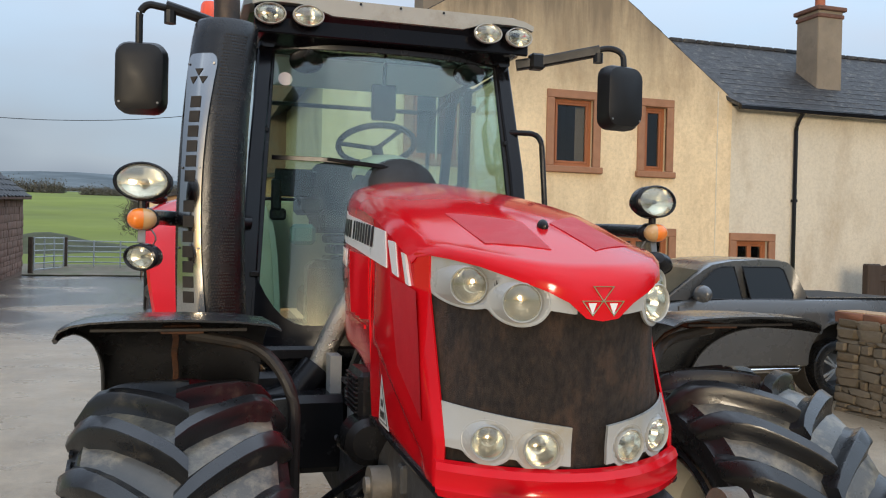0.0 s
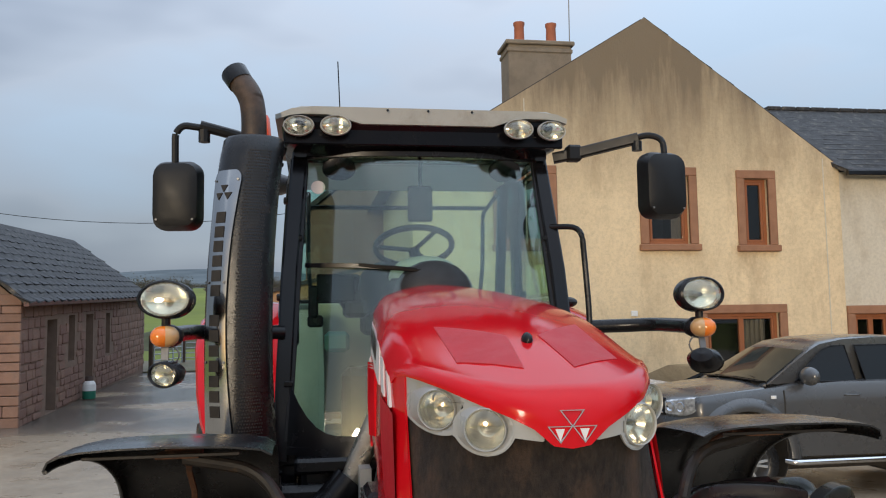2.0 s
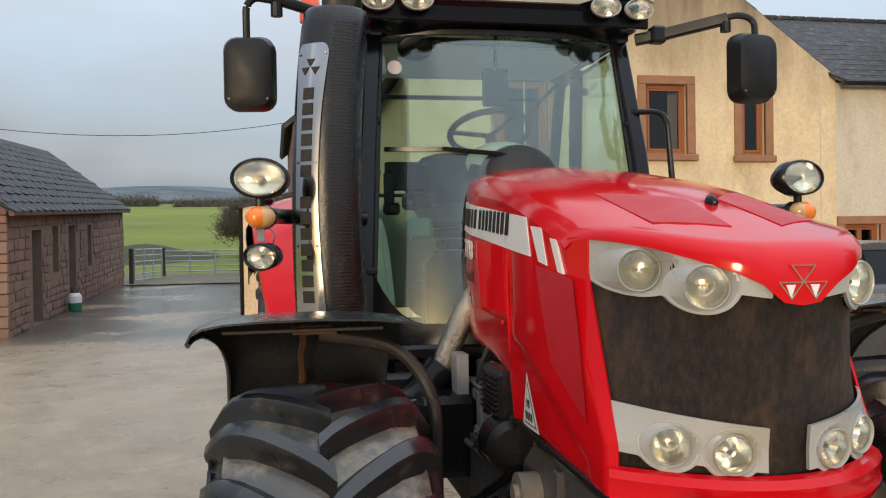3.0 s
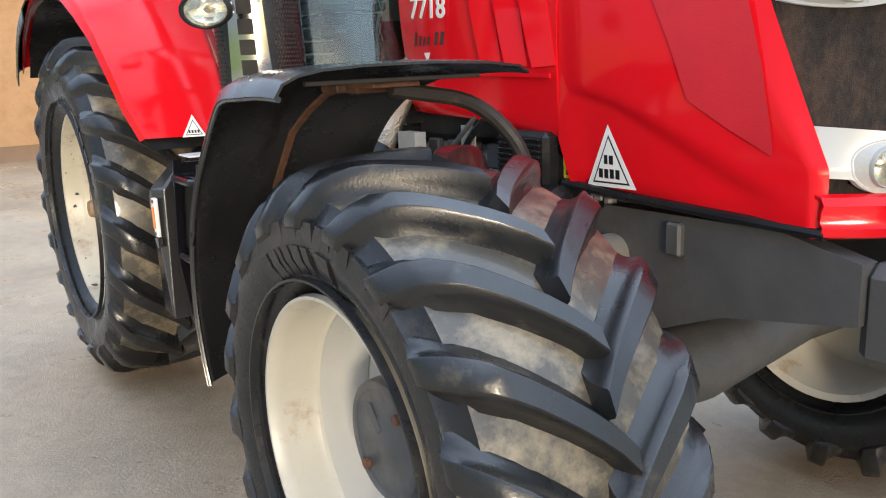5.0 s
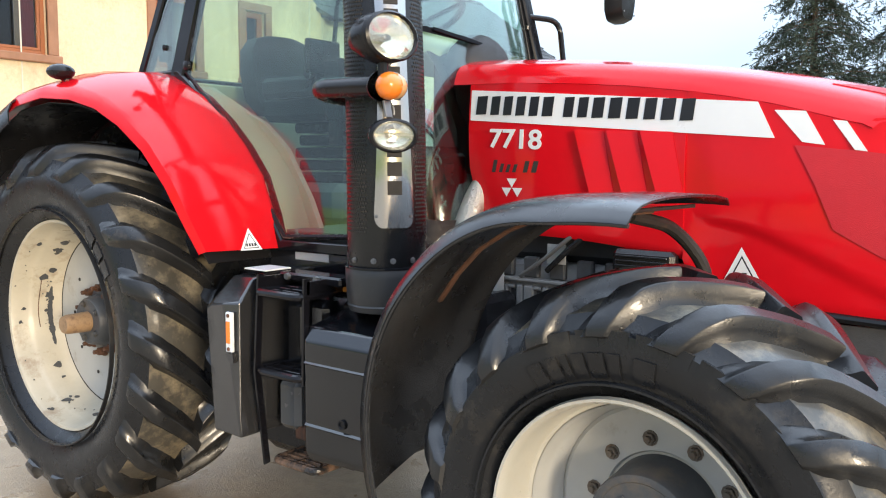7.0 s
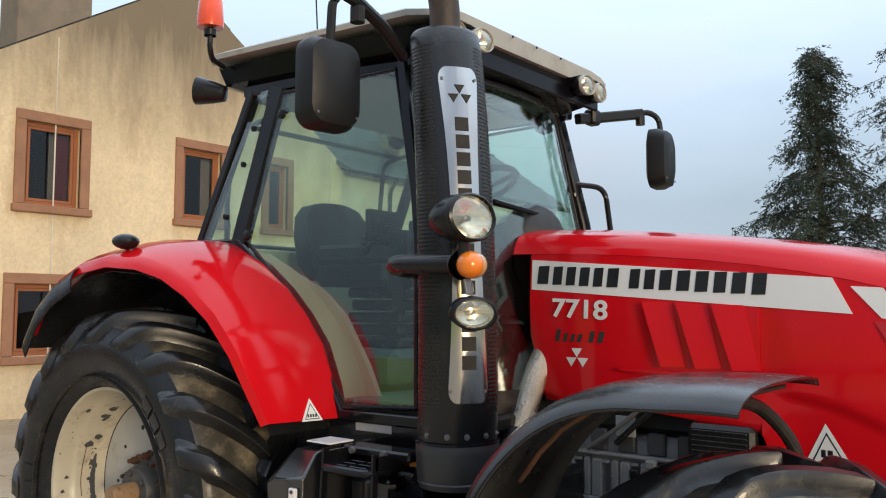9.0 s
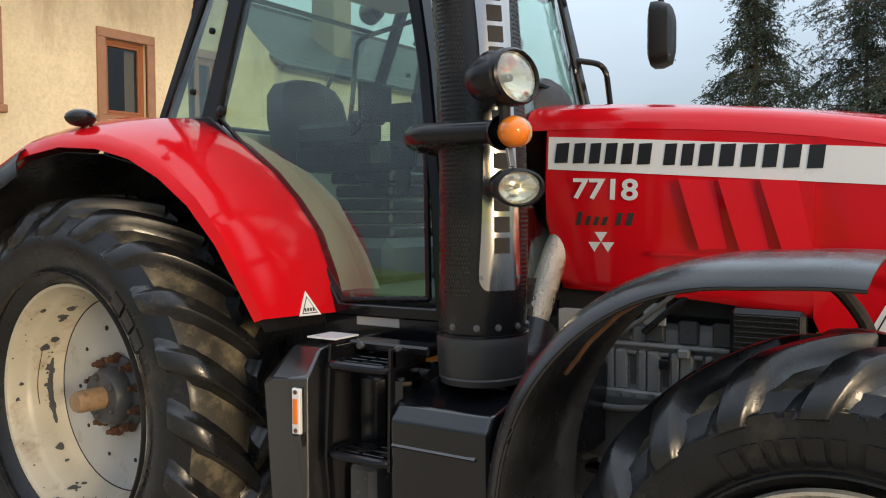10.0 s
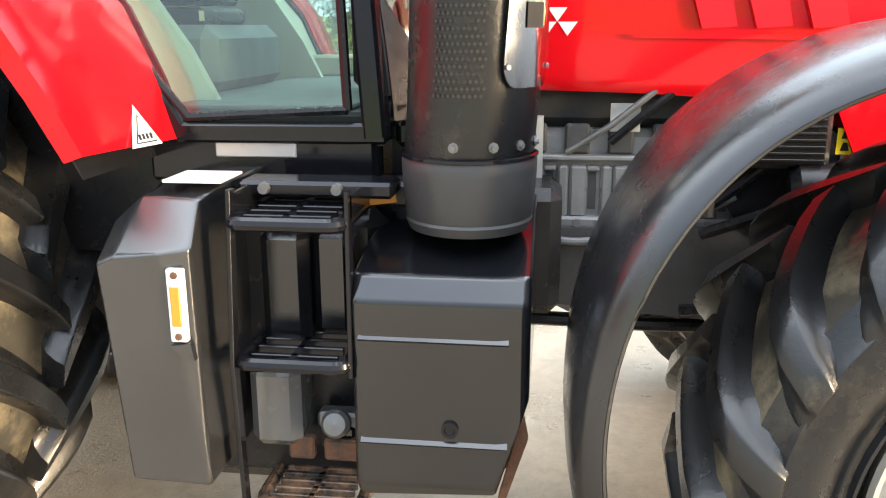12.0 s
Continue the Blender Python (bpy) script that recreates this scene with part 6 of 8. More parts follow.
for s in (-1, 1):
    door = part("door", Geo().sweep([Vector((s * x, y, z)) for x, y, z in
                ((.735, 1.335, 1.365), (.745, 1.72, 1.345), (.75, 1.92, 1.60), (.748, 2.13, 1.86), (.745, 2.385, 2.07), (.695, 2.205, 2.765), (.66, 1.52, 2.77), (.70, 1.37, 2.1), (.735, 1.335, 1.365))], .012, 8), BLACK, cab, "black-edged glazed cab door, shut")
    flat_pane("door_glass", [(.735, 1.335, 1.365), (.745, 1.72, 1.345), (.75, 1.92, 1.60), (.748, 2.13, 1.86), (.745, 2.385, 2.07), (.695, 2.205, 2.765), (.66, 1.52, 2.77), (.70, 1.37, 2.1)], s, door, "tinted door glass")
    flat_pane("quarter_glass", [(.74, 2.50, 2.09), (.715, 2.79, 2.09), (.665, 2.46, 2.80), (.69, 2.31, 2.80)], s, cab, "tinted rear quarter glass")
    for y, z, x in ((2.19, 2.66, .71), (2.36, 2.10, .755)):
        part("hinge", Geo().spin([(-.004, .022), (.012, .022), (.016, .014), (.016, 0)], Matrix.Translation((s * x, y, z)) @ Matrix.Diagonal((s, 1, 1, 1)), 14), BLACK, door)
    for z, y in ((2.62, 2.40), (2.45, 2.46), (2.2, 2.57)):
        part("glass_fixing", Geo().spin([(-.004, .014), (.010, .014), (.014, .008), (.014, 0)], Matrix.Translation((s * lerp(.735, .69, (z - 2.1) / .7), y, z)) @ Matrix.Diagonal((s, 1, 1, 1)), 12), BLACK, cab)
rw = part("rear_window", Geo().sheet([[(x, 2.80, 2.09) for x in (-.68, 0, .68)], [(x, 2.46, 2.80) for x in (-.63, 0, .63)]], .005), CAB_GLASS, cab, "tinted rear window")
rw.visible_shadow = False

# roof
def roof_ring(z, gx, y0, y1, cut=.14):
    c2 = cut * .4
    return [(-gx + cut * .6, y0, z), (gx - cut * .6, y0, z), (gx, y0 + cut, z), (gx, y1 - c2, z), (gx - c2, y1, z), (-gx + c2, y1, z), (-gx, y1 - c2, z), (-gx, y0 + cut, z)]


def slope(pts, k=.035):
    return [(x, y, z + k * (y - 2.0)) for x, y, z in pts]


rg = Geo()
rg.loft([slope(roof_ring(z, gx, y0, y1)) for z, gx, y0, y1 in ((2.970, .69, 1.30, 2.70), (2.975, .745, 1.252, 2.76), (3.000, .745, 1.255, 2.75), (3.025, .70, 1.30, 2.68), (3.045, .5, 1.5, 2.5))], closed=True, caps=True)
roof = part("cab_roof", rg, ROOF_GREY, TR, "weathered pale grey plastic cab roof", smooth=30)
vg = Geo()
vg.loft([slope(roof_ring(z, gx, y0, y1, .12)) for z, gx, y0, y1 in ((2.80, .62, 1.42, 2.55), (2.85, .70, 1.32, 2.68), (2.94, .715, 1.27, 2.72))], closed=True, caps=True)
lip = [(-.71, 2.930), (-.67, 2.944), (-.60, 2.953), (-.50, 2.952), (-.43, 2.942), (-.375, 2.922), (-.33, 2.908)]
lip = lip + [(-x, z) for x, z in reversed(lip)]
crown = [(.715, 2.955), (.66, 2.978), (.55, 2.990), (-.55, 2.990), (-.66, 2.978), (-.715, 2.955)]
part("roof_front", Geo().prism(lip + crown, .026, Matrix(((1, 0, 0, 0), (0, 0, 1, 1.250), (0, 1, 0, -.002), (0, 0, 0, 1)))), ROOF_GREY, roof, "pale roof front panel arched over the lamps")
part("roof_brow", Geo().box((0, 1.300, 2.882), (1.40, .024, .145), .008), VISOR, roof, "black brow behind the roof lamps")
for x in (-.20, 0, .22):
    part("screw", Geo().spin([(0, .007), (.004, .006), (.004, 0)], facing((x, 1.236, 2.972), (0, -1, .1)), 8), BLACK, roof)
part("roof_underside", vg, VISOR, roof, "glossy black visor below the roof")
part("roof_lining", Geo().box((0, 2.08, 2.785), (1.20, .84, .02), .008), surface("headliner", (.66, .68, .67), .8, var=.06, scale=4), roof, "pale grey cab headliner")
for s in (-1, 1):
    for x, y in ((.453, 1.225), (.630, 1.245)):
        wl2 = part("work_lamp", Geo().spin([(.0, .062), (-.03, .062), (-.07, .045), (-.09, 0)], facing((s * x, y, 2.888), (s * .12 * (x > .5), -1, -.05)) @ Matrix.Diagonal((1, 1.22, .80, 1)), 24), BLACK, roof, "oval roof work lamp")
        round_lamp((s * x, y - .006, 2.888), (s * .12 * (x > .5), -1, -.05), .058, wl2, "reflector", .05, wide=1.18, squash=.78)
for s in (-1, 1):
    part("rear_work_lamp", Geo().spin([(-.09, .0), (-.085, .04), (-.03, .055), (.05, .070), (.062, .072), (.062, .062), (.05, .058), (.05, 0)], facing((s * .735, 2.72, 2.845), (s * .5, .75, .12)), 20), BLACK, roof, "black rear work lamp")
bs = part("beacon_stalk", Geo().sweep(rounded([(-.74, 2.60, 2.95), (-.84, 2.56, 2.96), (-.875, 2.53, 3.0), (-.875, 2.53, 3.10)], .04), .014, 8).spin([(0, .03), (.03, .03), (.03, 0)], facing((-.875, 2.53, 3.06), (0, 0, 1)), 14), BLACK, TR, "bent black beacon stalk")
part("beacon", Geo().spin([(0, .0), (0, .062), (.03, .064), (.13, .056), (.15, .045), (.16, 0)], facing((-.875, 2.53, 3.10), (0, 0, 1)), 20), surface("beacon_lens", (0.75, 0.08, 0.02), 0.2, coat=.4), bs, "orange-red warning beacon")
part("aerial", Geo().sweep([(-.38, 2.3, 3.0), (-.40, 2.32, 3.55)], .004, 6), BLACK, roof)


MIRROR_BLACK = surface("mirror_plastic", (.011, .011, .012), .42, var=.2, scale=5, bump=.1, bscale=260, spec=.3)


# ---- mirrors ----
def mirror(side):
    c = Vector((side * (1.205 if side < 0 else 1.165), 1.36 if side < 0 else 1.14, 2.56 if side < 0 else 2.60))
    arm = Geo()
    if side < 0:
        arm.sweep(rounded([(-.70, 1.45, 2.80), (-.92, 1.37, 2.86), (-1.10, 1.34, 2.90)], .05), .026, 10)
        arm.sweep(rounded([(-1.05, 1.345, 2.885), (-1.18, 1.335, 2.90), (-1.215, 1.34, 2.86), (-1.215, 1.35, 2.70)], .06, 5), .017, 10)
        arm.sweep([(-1.08, 1.345, 2.88), (-1.08, 1.345, 2.82)], .028, 10)
    else:
        arm.rect([(.68, 1.40, 2.78), (.80, 1.36, 2.80), (1.08, 1.22, 2.855)], .05, .055)
        arm.sweep(rounded([(1.02, 1.25, 2.845), (1.12, 1.19, 2.87), (1.185, 1.16, 2.84), (1.185, 1.15, 2.76)], .06, 5), .016, 10)
        arm.sweep([(1.07, 1.22, 2.84), (1.07, 1.22, 2.79)], .026, 10)
        arm.box((.78, 1.365, 2.80), (.08, .07, .085), .012)
    a = part("mirror_arm", arm, MIRROR_BLACK, TR, "black mirror arm with scuffed paint")
    hg = Geo()
    yaw = radians(8 * side)
    m = Matrix.Translation(c) @ Matrix.Rotation(yaw, 4, "Z")

    def ring(w, h, y, r=.06):
        pts = []
        for q, (sx, sz) in enumerate(((1, 1), (-1, 1), (-1, -1), (1, -1))):
            for k in range(5):
                t = math.pi / 2 * (q + k / 4)
                pts.append(m @ Vector((sx * (w - r) + r * math.cos(t), y, sz * (h - r) + r * math.sin(t))))
        return pts
    hg.loft([ring(.105, .150, .052), ring(.116, .166, .045), ring(.116, .166, -.0), ring(.104, .150, -.045), ring(.07, .11, -.062)], closed=True, caps=True)
    hs = part("mirror_housing", hg, MIRROR_BLACK, a, "large black plastic mirror housing")
    part("mirror_glass", Geo().loft([ring(.10, .142, .0535), ring(.10, .142, .0560)], closed=True, caps=True), CHROME, hs)
    for sx in (-1, 1):
        part("screw", Geo().spin([(0, .006), (.004, .005), (.004, 0)], facing(m @ Vector((sx * .085, -.052, -.12)), (0, -1, 0)), 8), GREY_METAL, hs)


for s in (-1, 1):
    mirror(s)
random.seed(8)
for k in range(7):                           # scuffed paint along the arm
    t = .55 + k * .065 + random.uniform(-.02, .02)
    c = Vector((.80, 1.36, 2.80)).lerp(Vector((1.08, 1.22, 2.855)), t) + Vector((0, -.004, .0265))
    part("paint_scuff", Geo().box((0, 0, 0), (random.uniform(.012, .03), random.uniform(.010, .03), .004), .0015, Matrix.Translation(c) @ Matrix.Rotation(-.46, 4, "Z") @ Matrix.Rotation(-.17, 4, "Y")), SILVER, [o for o in TR.children if o.name.startswith("mirror_arm")][1])
part("grab_rail", Geo().sweep(rounded([(.655, 1.40, 2.42), (.79, 1.30, 2.41), (.80, 1.25, 2.0), (.79, 1.22, 1.75)], .07, 5), .015, 10), BLACK, TR, "black handrail")

# ---- exhaust stack ----
SX, SY = -.862, 1.037


def oval(z, a, b, n=40):
    return [(SX + a * math.cos(2 * math.pi * i / n), SY + b * math.sin(2 * math.pi * i / n), z) for i in range(n)]


PERF = surface("perforated_guard", (0.010, 0.010, 0.011), 0.24, var=0.2, scale=6, bump=0.15, bscale=120, dirt=(0.06, 0.05, 0.04), dirt_amount=.12, spec=.5)
def lean(z):
    """The guard stands upright at its foot and bows in towards the cab at its top."""
    q = (z - 1.3) / 1.48
    return Vector((-.128 * q + .160 * q * q, -.118 * q + .208 * q * q, 0))


rows = [[tuple(Vector(p) + lean(z)) for p in oval(z, a, b)] for z, a, b in ((1.27, .148, .138), (1.29, .150, .140), *((z, lerp(.150, .140, (z - 1.29) / 1.41), lerp(.140, .132, (z - 1.29) / 1.41)) for z in np.linspace(1.38, 2.72, 18)), (2.775, .138, .130), (2.79, .128, .120), (2.79, .05, .05))]
stack = part("exhaust_guard", Geo().loft(rows, closed=True, caps=True), PERF, TR, "tall black perforated exhaust guard")
rows = [oval(z, a, b) for z, a, b in ((1.125, .120, .110), (1.130, .142, .131), (1.150, .150, .139), (1.156, .147, .136), (1.162, .150, .139), (1.255, .156, .146), (1.280, .156, .146), (1.288, .152, .142))]
part("exhaust_base", Geo().loft(rows, closed=True, caps=True), surface("dusty_plastic", (.042, .042, .043), .4, var=.2, scale=6, bump=.08, bscale=150), stack, "dusty grey plastic exhaust collar")
# guard holes in staggered rows on the two open flanks
hole = Geo()
for row in range(92):
    z = 1.42 + row * .0142
    for k in range(10):
        for a0 in (200, 268):
            a = radians(a0 + (k + .5 * (row % 2)) * 4.4) if a0 == 268 else radians(152 + (k + .5 * (row % 2)) * 4.4)
            L = lean(z)
            A, B = lerp(.1505, .1405, (z - 1.29) / 1.4), lerp(.1405, .1325, (z - 1.29) / 1.4)
            c = Vector((SX + L.x + A * math.cos(a), SY + L.y + B * math.sin(a), z))
            n = Vector((math.cos(a), math.sin(a), 0))
            t = Vector((-math.sin(a), math.cos(a), 0))
            c += n * .0012
            r = .0048
            hole.add([c + t * r, c + Vector((0, 0, r)), c - t * r, c - Vector((0, 0, r))], [(0, 1, 2, 3)])
tagged(part("perforation", hole, DARK_ROOM, stack), kind="stuff")
pp = Geo().sweep(rounded([(-.832, 1.125, 2.70), (-.832, 1.125, 2.90), (-.848, 1.138, 3.0), (-.915, 1.185, 3.10)], .12, 6), .058, 18, caps=False)
for a in (172, 205, 232, 262, 290):             # fixings round the guard's foot
    n = Vector((math.cos(radians(a)), math.sin(radians(a)), 0))
    c = Vector((SX, SY, 1.318)) + Vector((.150 * n.x, .140 * n.y, 0)) + lean(1.318)
    part("guard_screw", Geo().spin([(0, .011), (.003, .011), (.003, .007), (.009, .006), (.009, 0)], facing(c, n), 8), GREY_METAL, stack)
part("guard_seam", Geo().loft([oval(z, a, a - .012) for z, a in ((1.284, .154), (1.286, .1605), (1.292, .1605), (1.294, .154))], closed=True, caps=False), GLOSS_BLACK, stack)
part("exhaust_pipe", pp, HEATED_STEEL, stack, "heat-browned steel exhaust pipe")
tip = Geo().spin([(0.0, .060), (.07, .064), (.075, .062), (.07, .056), (-.02, .05), (-.02, 0)], facing((-.895, 1.165, 3.065), (-.47, .38, .80)), 20)
part("exhaust_tip", tip, BLACK, stack)


def plate_rows(segments, off, wid):
    """The polished name plate wraps the front outer quarter of the guard."""
    rows = []
    for z in segments:
        L = lean(z)
        w = wid(z)
        A, B = lerp(.150, .140, (z - 1.29) / 1.4) + off, lerp(.140, .132, (z - 1.29) / 1.4) + off
        rows.append([(SX + L.x + A * math.cos(a), SY + L.y + B * math.sin(a), z) for a in [radians(233.5) + w * t for t in np.linspace(-.5, .5, 9)]])
    return rows


def plate_w(z):
    e = 1.0
    for zz in (1.435, 2.62):
        d = abs(z - zz)
        if d < .05:
            e = min(e, math.sqrt(max(.02, 1 - (1 - d / .05) ** 2)))
    return curve([1.43, 1.7, 2.0, 2.3, 2.62], [.96, .78, .68, .76, 1.04], z) * (.55 + .45 * e)


segs = [1.435, 1.44, 1.45, 1.465, 1.49] + list(np.linspace(1.52, 2.53, 30)) + [2.57, 2.59, 2.605, 2.615, 2.62]
plate = part("name_plate", Geo().sheet(plate_rows(segs, .014, plate_w), .003), STEEL, stack, "polished steel name plate", smooth=60)


def on_plate(a_deg, z, off=.0175):
    L = lean(z)
    A, B = lerp(.150, .140, (z - 1.29) / 1.4) + off, lerp(.140, .132, (z - 1.29) / 1.4) + off
    a = radians(a_deg)
    return Vector((SX + L.x + A * math.cos(a), SY + L.y + B * math.sin(a), z))


# cut-out marks down the plate, as plain bars
def plate_bar(a0, a1, z0, z1):
    g = Geo()
    g.sheet([[on_plate(lerp(a0, a1, t), z) for t in (0, .5, 1)] for z in (z0, z1)], .0015)
    part("plate_mark", g, DARK_ROOM, plate)


for seg in range(14):
    z = 2.405 - seg * .064
    if seg == 6:
        continue
    plate_bar(224.5, 242.5, z - .024, z + .024)
for a, z in ((233.5, 2.535), (224.5, 2.500), (242.5, 2.500)):
    part("plate_mark", Geo().add([on_plate(a - 7.2, z + .016), on_plate(a + 7.2, z + .016), on_plate(a, z - .016), on_plate(a - 7.2, z + .016, .016), on_plate(a + 7.2, z + .016, .016), on_plate(a, z - .016, .016)],
                                 [(0, 1, 2), (5, 4, 3), (0, 3, 4, 1), (1, 4, 5, 2), (2, 5, 3, 0)]), DARK_ROOM, plate)
for a, z in ((210, 2.575), (257, 2.575), (210, 1.475), (255, 1.475), (218, 2.12), (249, 2.12), (216, 1.78), (251, 1.78)):
    part("screw", Geo().spin([(0, .006), (.003, .005), (.003, 0)], facing(on_plate(a, z, .017), (math.cos(radians(a)), math.sin(radians(a)), 0)), 8), GREY_METAL, plate)
flex = Geo()
pts = rounded([(-.41, 1.10, 1.20), (-.345, 1.08, 1.36), (-.27, 1.06, 1.52), (-.20, 1.05, 1.60)], .06, 6)
flex.sweep(pts, .052, 20, caps=True)
part("heat_shield_pipe", flex, FOIL, TR, "dented silver heat-shield exhaust elbow")
part("exhaust_elbow", Geo().sweep(rounded([(-.40, 1.08, 1.24), (-.52, 1.06, 1.10), (-.70, 1.04, 1.06), (-.86, 1.035, 1.10)], .08, 5), .08, 18), BLACK, TR)
part("shield_box", Geo().prism([(1.0, 1.315), (.885, 1.315), (.885, 1.145), (.99, 1.145), (1.0, 1.225)], .05, Matrix(((0, 0, -1, -.32), (1, 0, 0, 0), (0, 1, 0, 0), (0, 0, 0, 1)))), SILVER, TR, "dull metal heat shield")


CLEAR_LENS = surface("side_lamp_lens", (.55, .33, .14), .12, var=.1, scale=30, coat=.5)


# ---- lamp pods on stalks ----
def pod(side):
    x0 = side * 1.16
    arm = Geo().sweep(rounded([(side * .70, 1.29, 1.90), (side * .98, 1.22, 1.905), (side * 1.10, 1.14, 1.91), (side * 1.14, .80, 1.90)], .08, 5), .034, 14)
    a = part("lamp_stalk", arm, BLACK, TR, "black lamp stalk beside the bonnet")
    m = facing((x0, .76, 2.045), (side * .10, -1, .05)) @ Matrix.Diagonal((1, 1.42, 1.0, 1))
    head = part("drive_lamp", Geo().spin([(.012, .078), (.018, .072), (.010, .068), (-.005, .078), (-.05, .080), (-.11, .055), (-.13, 0)], m, 28), BLACK, a, "oval black drive lamp")
    round_lamp((x0, .755, 2.045), (side * .10, -1, .05), .069, head, "reflector", .04, ring=False, wide=1.42) 
    part("lamp_neck", Geo().sweep([(x0, .79, 1.90), (x0, .79, 1.99)], .018, 10), BLACK, a)
    ind = part("indicator_body", Geo().spin([(-.05, 0), (-.05, .03), (-.02, .047), (.02, .05), (.025, .047)], facing((x0 - side * .01, .80, 1.895), (side * .75, -.65, 0)), 20), BLACK, a)
    dome = [(.0, .044), (.02, .043), (.038, .037), (.052, .024), (.058, .010), (.059, 0)]
    part("orange_lens", Geo().spin(dome, facing((x0, .762, 1.895), (side * .62, -.50, 0)), 20), ORANGE, ind, "orange indicator lens")
    part("clear_lens", Geo().spin(dome, facing((x0, .762, 1.895), (-side * .92, -.25, 0)), 20), CLEAR_LENS, ind, "clear side lamp lens")
    part("hanger", Geo().rect([(x0, .775, 1.85), (x0, .765, 1.80)], .03, .008, up=(0, 1, 0)).sweep(rounded([(x0 + side * -.03, .79, 1.86), (x0 + side * -.06, .79, 1.82), (x0 + side * -.03, .79, 1.77)], .03), .004, 6), GREY_METAL, a)
    d = (-.55, -.80, -.14) if side < 0 else (side * .5, .6, -.4)
    m = facing((x0 - side * .0, .745, 1.742), d) @ Matrix.Diagonal((1, 1.38, .95, 1))
    low = part("work_lamp", Geo().spin([(.010, .056), (.014, .050), (.006, .046), (-.005, .056), (-.04, .054), (-.075, .035), (-.085, 0)], m, 24), BLACK, a, "oval work lamp hanging below the stalk")
    p = m @ Vector((.002, 0, 0))
    round_lamp(p, d, .047, low, "reflector", .03, ring=False, wide=1.38, squash=.95)


for s in (-1, 1):
    pod(s)

# ---- steps and boxes on the near side ----
def mould_edges(ob, width):
    """Moulded round edges."""
    b = ob.modifiers.new("edge", "BEVEL")
    b.width, b.segments, b.limit_method, b.angle_limit, b.harden_normals = width, 3, "ANGLE", radians(16), True


TANK = {"left_top": (-1.100, 1.792, 1.080), "left_foot": (-1.095, 1.760, .583), "crest_foot": (-1.115, 1.568, .590), "crest": (-1.135, 1.641, 1.118), "shoulder": (-1.108, 1.746, 1.100),
        "right_top": (-1.100, 1.580, 1.118), "brow_right": (-1.030, 1.590, 1.205), "brow_left": (-1.015, 1.722, 1.207), "left_brow": (-1.005, 1.790, 1.150), "top_right": (-.98, 1.548, 1.232),
        "back_left": (-.70, 1.790, 1.150), "back_left_foot": (-.70, 1.760, .583), "back_foot": (-.70, 1.568, .590), "back_right": (-.70, 1.545, 1.232), "back_top": (-.70, 1.722, 1.225)}
CORNERS = list(TANK)
FACETS = ("left_top left_foot crest_foot crest shoulder", "crest crest_foot right_top", "crest right_top brow_right brow_left shoulder", "left_top shoulder brow_left left_brow",
          "brow_left brow_right top_right back_right back_top", "left_brow brow_left back_top back_left", "left_top left_brow back_left back_left_foot left_foot",
          "right_top crest_foot back_foot back_right top_right brow_right", "left_foot back_left_foot back_foot crest_foot", "back_left back_top back_right back_foot back_left_foot")
cover = part("side_tank", Geo().add([Vector(TANK[k]) for k in CORNERS], [tuple(CORNERS.index(k) for k in f.split()) for f in FACETS]), TANK_BLACK, TR, "angular black plastic side cover", smooth=14)
mould_edges(cover, .009)
part("top_film", Geo().box((-.93, 1.615, 1.236), (.13, .13, .006), .001), WHITE, cover, "white warning film")
rf = part("reflector_strip", Geo().box((-1.132, 1.602, 1.008), (.016, .036, .155), .003), WHITE, cover, "white and orange reflector strip")
part("reflector_lens", Geo().box((-1.142, 1.602, 1.008), (.006, .020, .085), .002), ORANGE, rf)
for z in (.943, 1.073):
    part("screw", Geo().spin([(0, .008), (.004, .007), (.004, 0)], facing((-1.140, 1.602, z), (-1, 0, 0)), 8), RUST, rf)
part("moulded_lip", Geo().prism([(1.622, .922), (1.578, .930), (1.572, .892), (1.592, .888)], .018, Matrix(((0, 0, -1, -1.124), (1, 0, 0, 0), (0, 1, 0, 0), (0, 0, 0, 1)))), TANK_BLACK, cover)
box_prof = [(-1.055, .56), (-1.075, .60), (-1.078, 1.012), (-1.045, 1.062), (-.80, 1.115), (-.55, 1.14), (-.55, .56)]
bx = Geo()
bx.loft([[(x * 1 + dx, y, max(z, zl)) for x, z in box_prof] for y, zl, dx in ((.892, .80, .02), (.905, .76, .005), (.96, .575, 0), (1.245, .56, 0), (1.262, .565, .012))], closed=True, caps=True)
tank = part("front_box", bx, BOX_BLACK, TR, "black plastic storage box", smooth=14)
mould_edges(tank, .018)
for z in (.937, .706):
    part("seam", Geo().loft([[(-1.070, y, z + .008), (-1.084, y, z - .004), (-1.078, y, z - .010), (-1.060, y, z - .008)] for y in (.935, 1.245)], closed=True, caps=True), BOX_BLACK, tank)
part("drain_plug", Geo().spin([(0, .018), (.008, .018), (.008, .012), (.004, .010), (.004, 0)], facing((-1.076, 1.055, .738), (-1, 0, 0)), 14), BLACK, tank)
part("rust_bracket", Geo().prism([(.905, .76), (.955, .555), (.94, .548), (.893, .70)], .02, Matrix(((0, 0, 1, -1.03), (1, 0, 0, 0), (0, 1, 0, 0), (0, 0, 0, 1)))), RUST, tank)
STEP_RUST = surface("rusty_black_step", (.018, .018, .018), .22, var=.3, scale=8, bump=.2, bscale=90, dirt=(.20, .12, .075), dirt_amount=.62, dirt_scale=12)
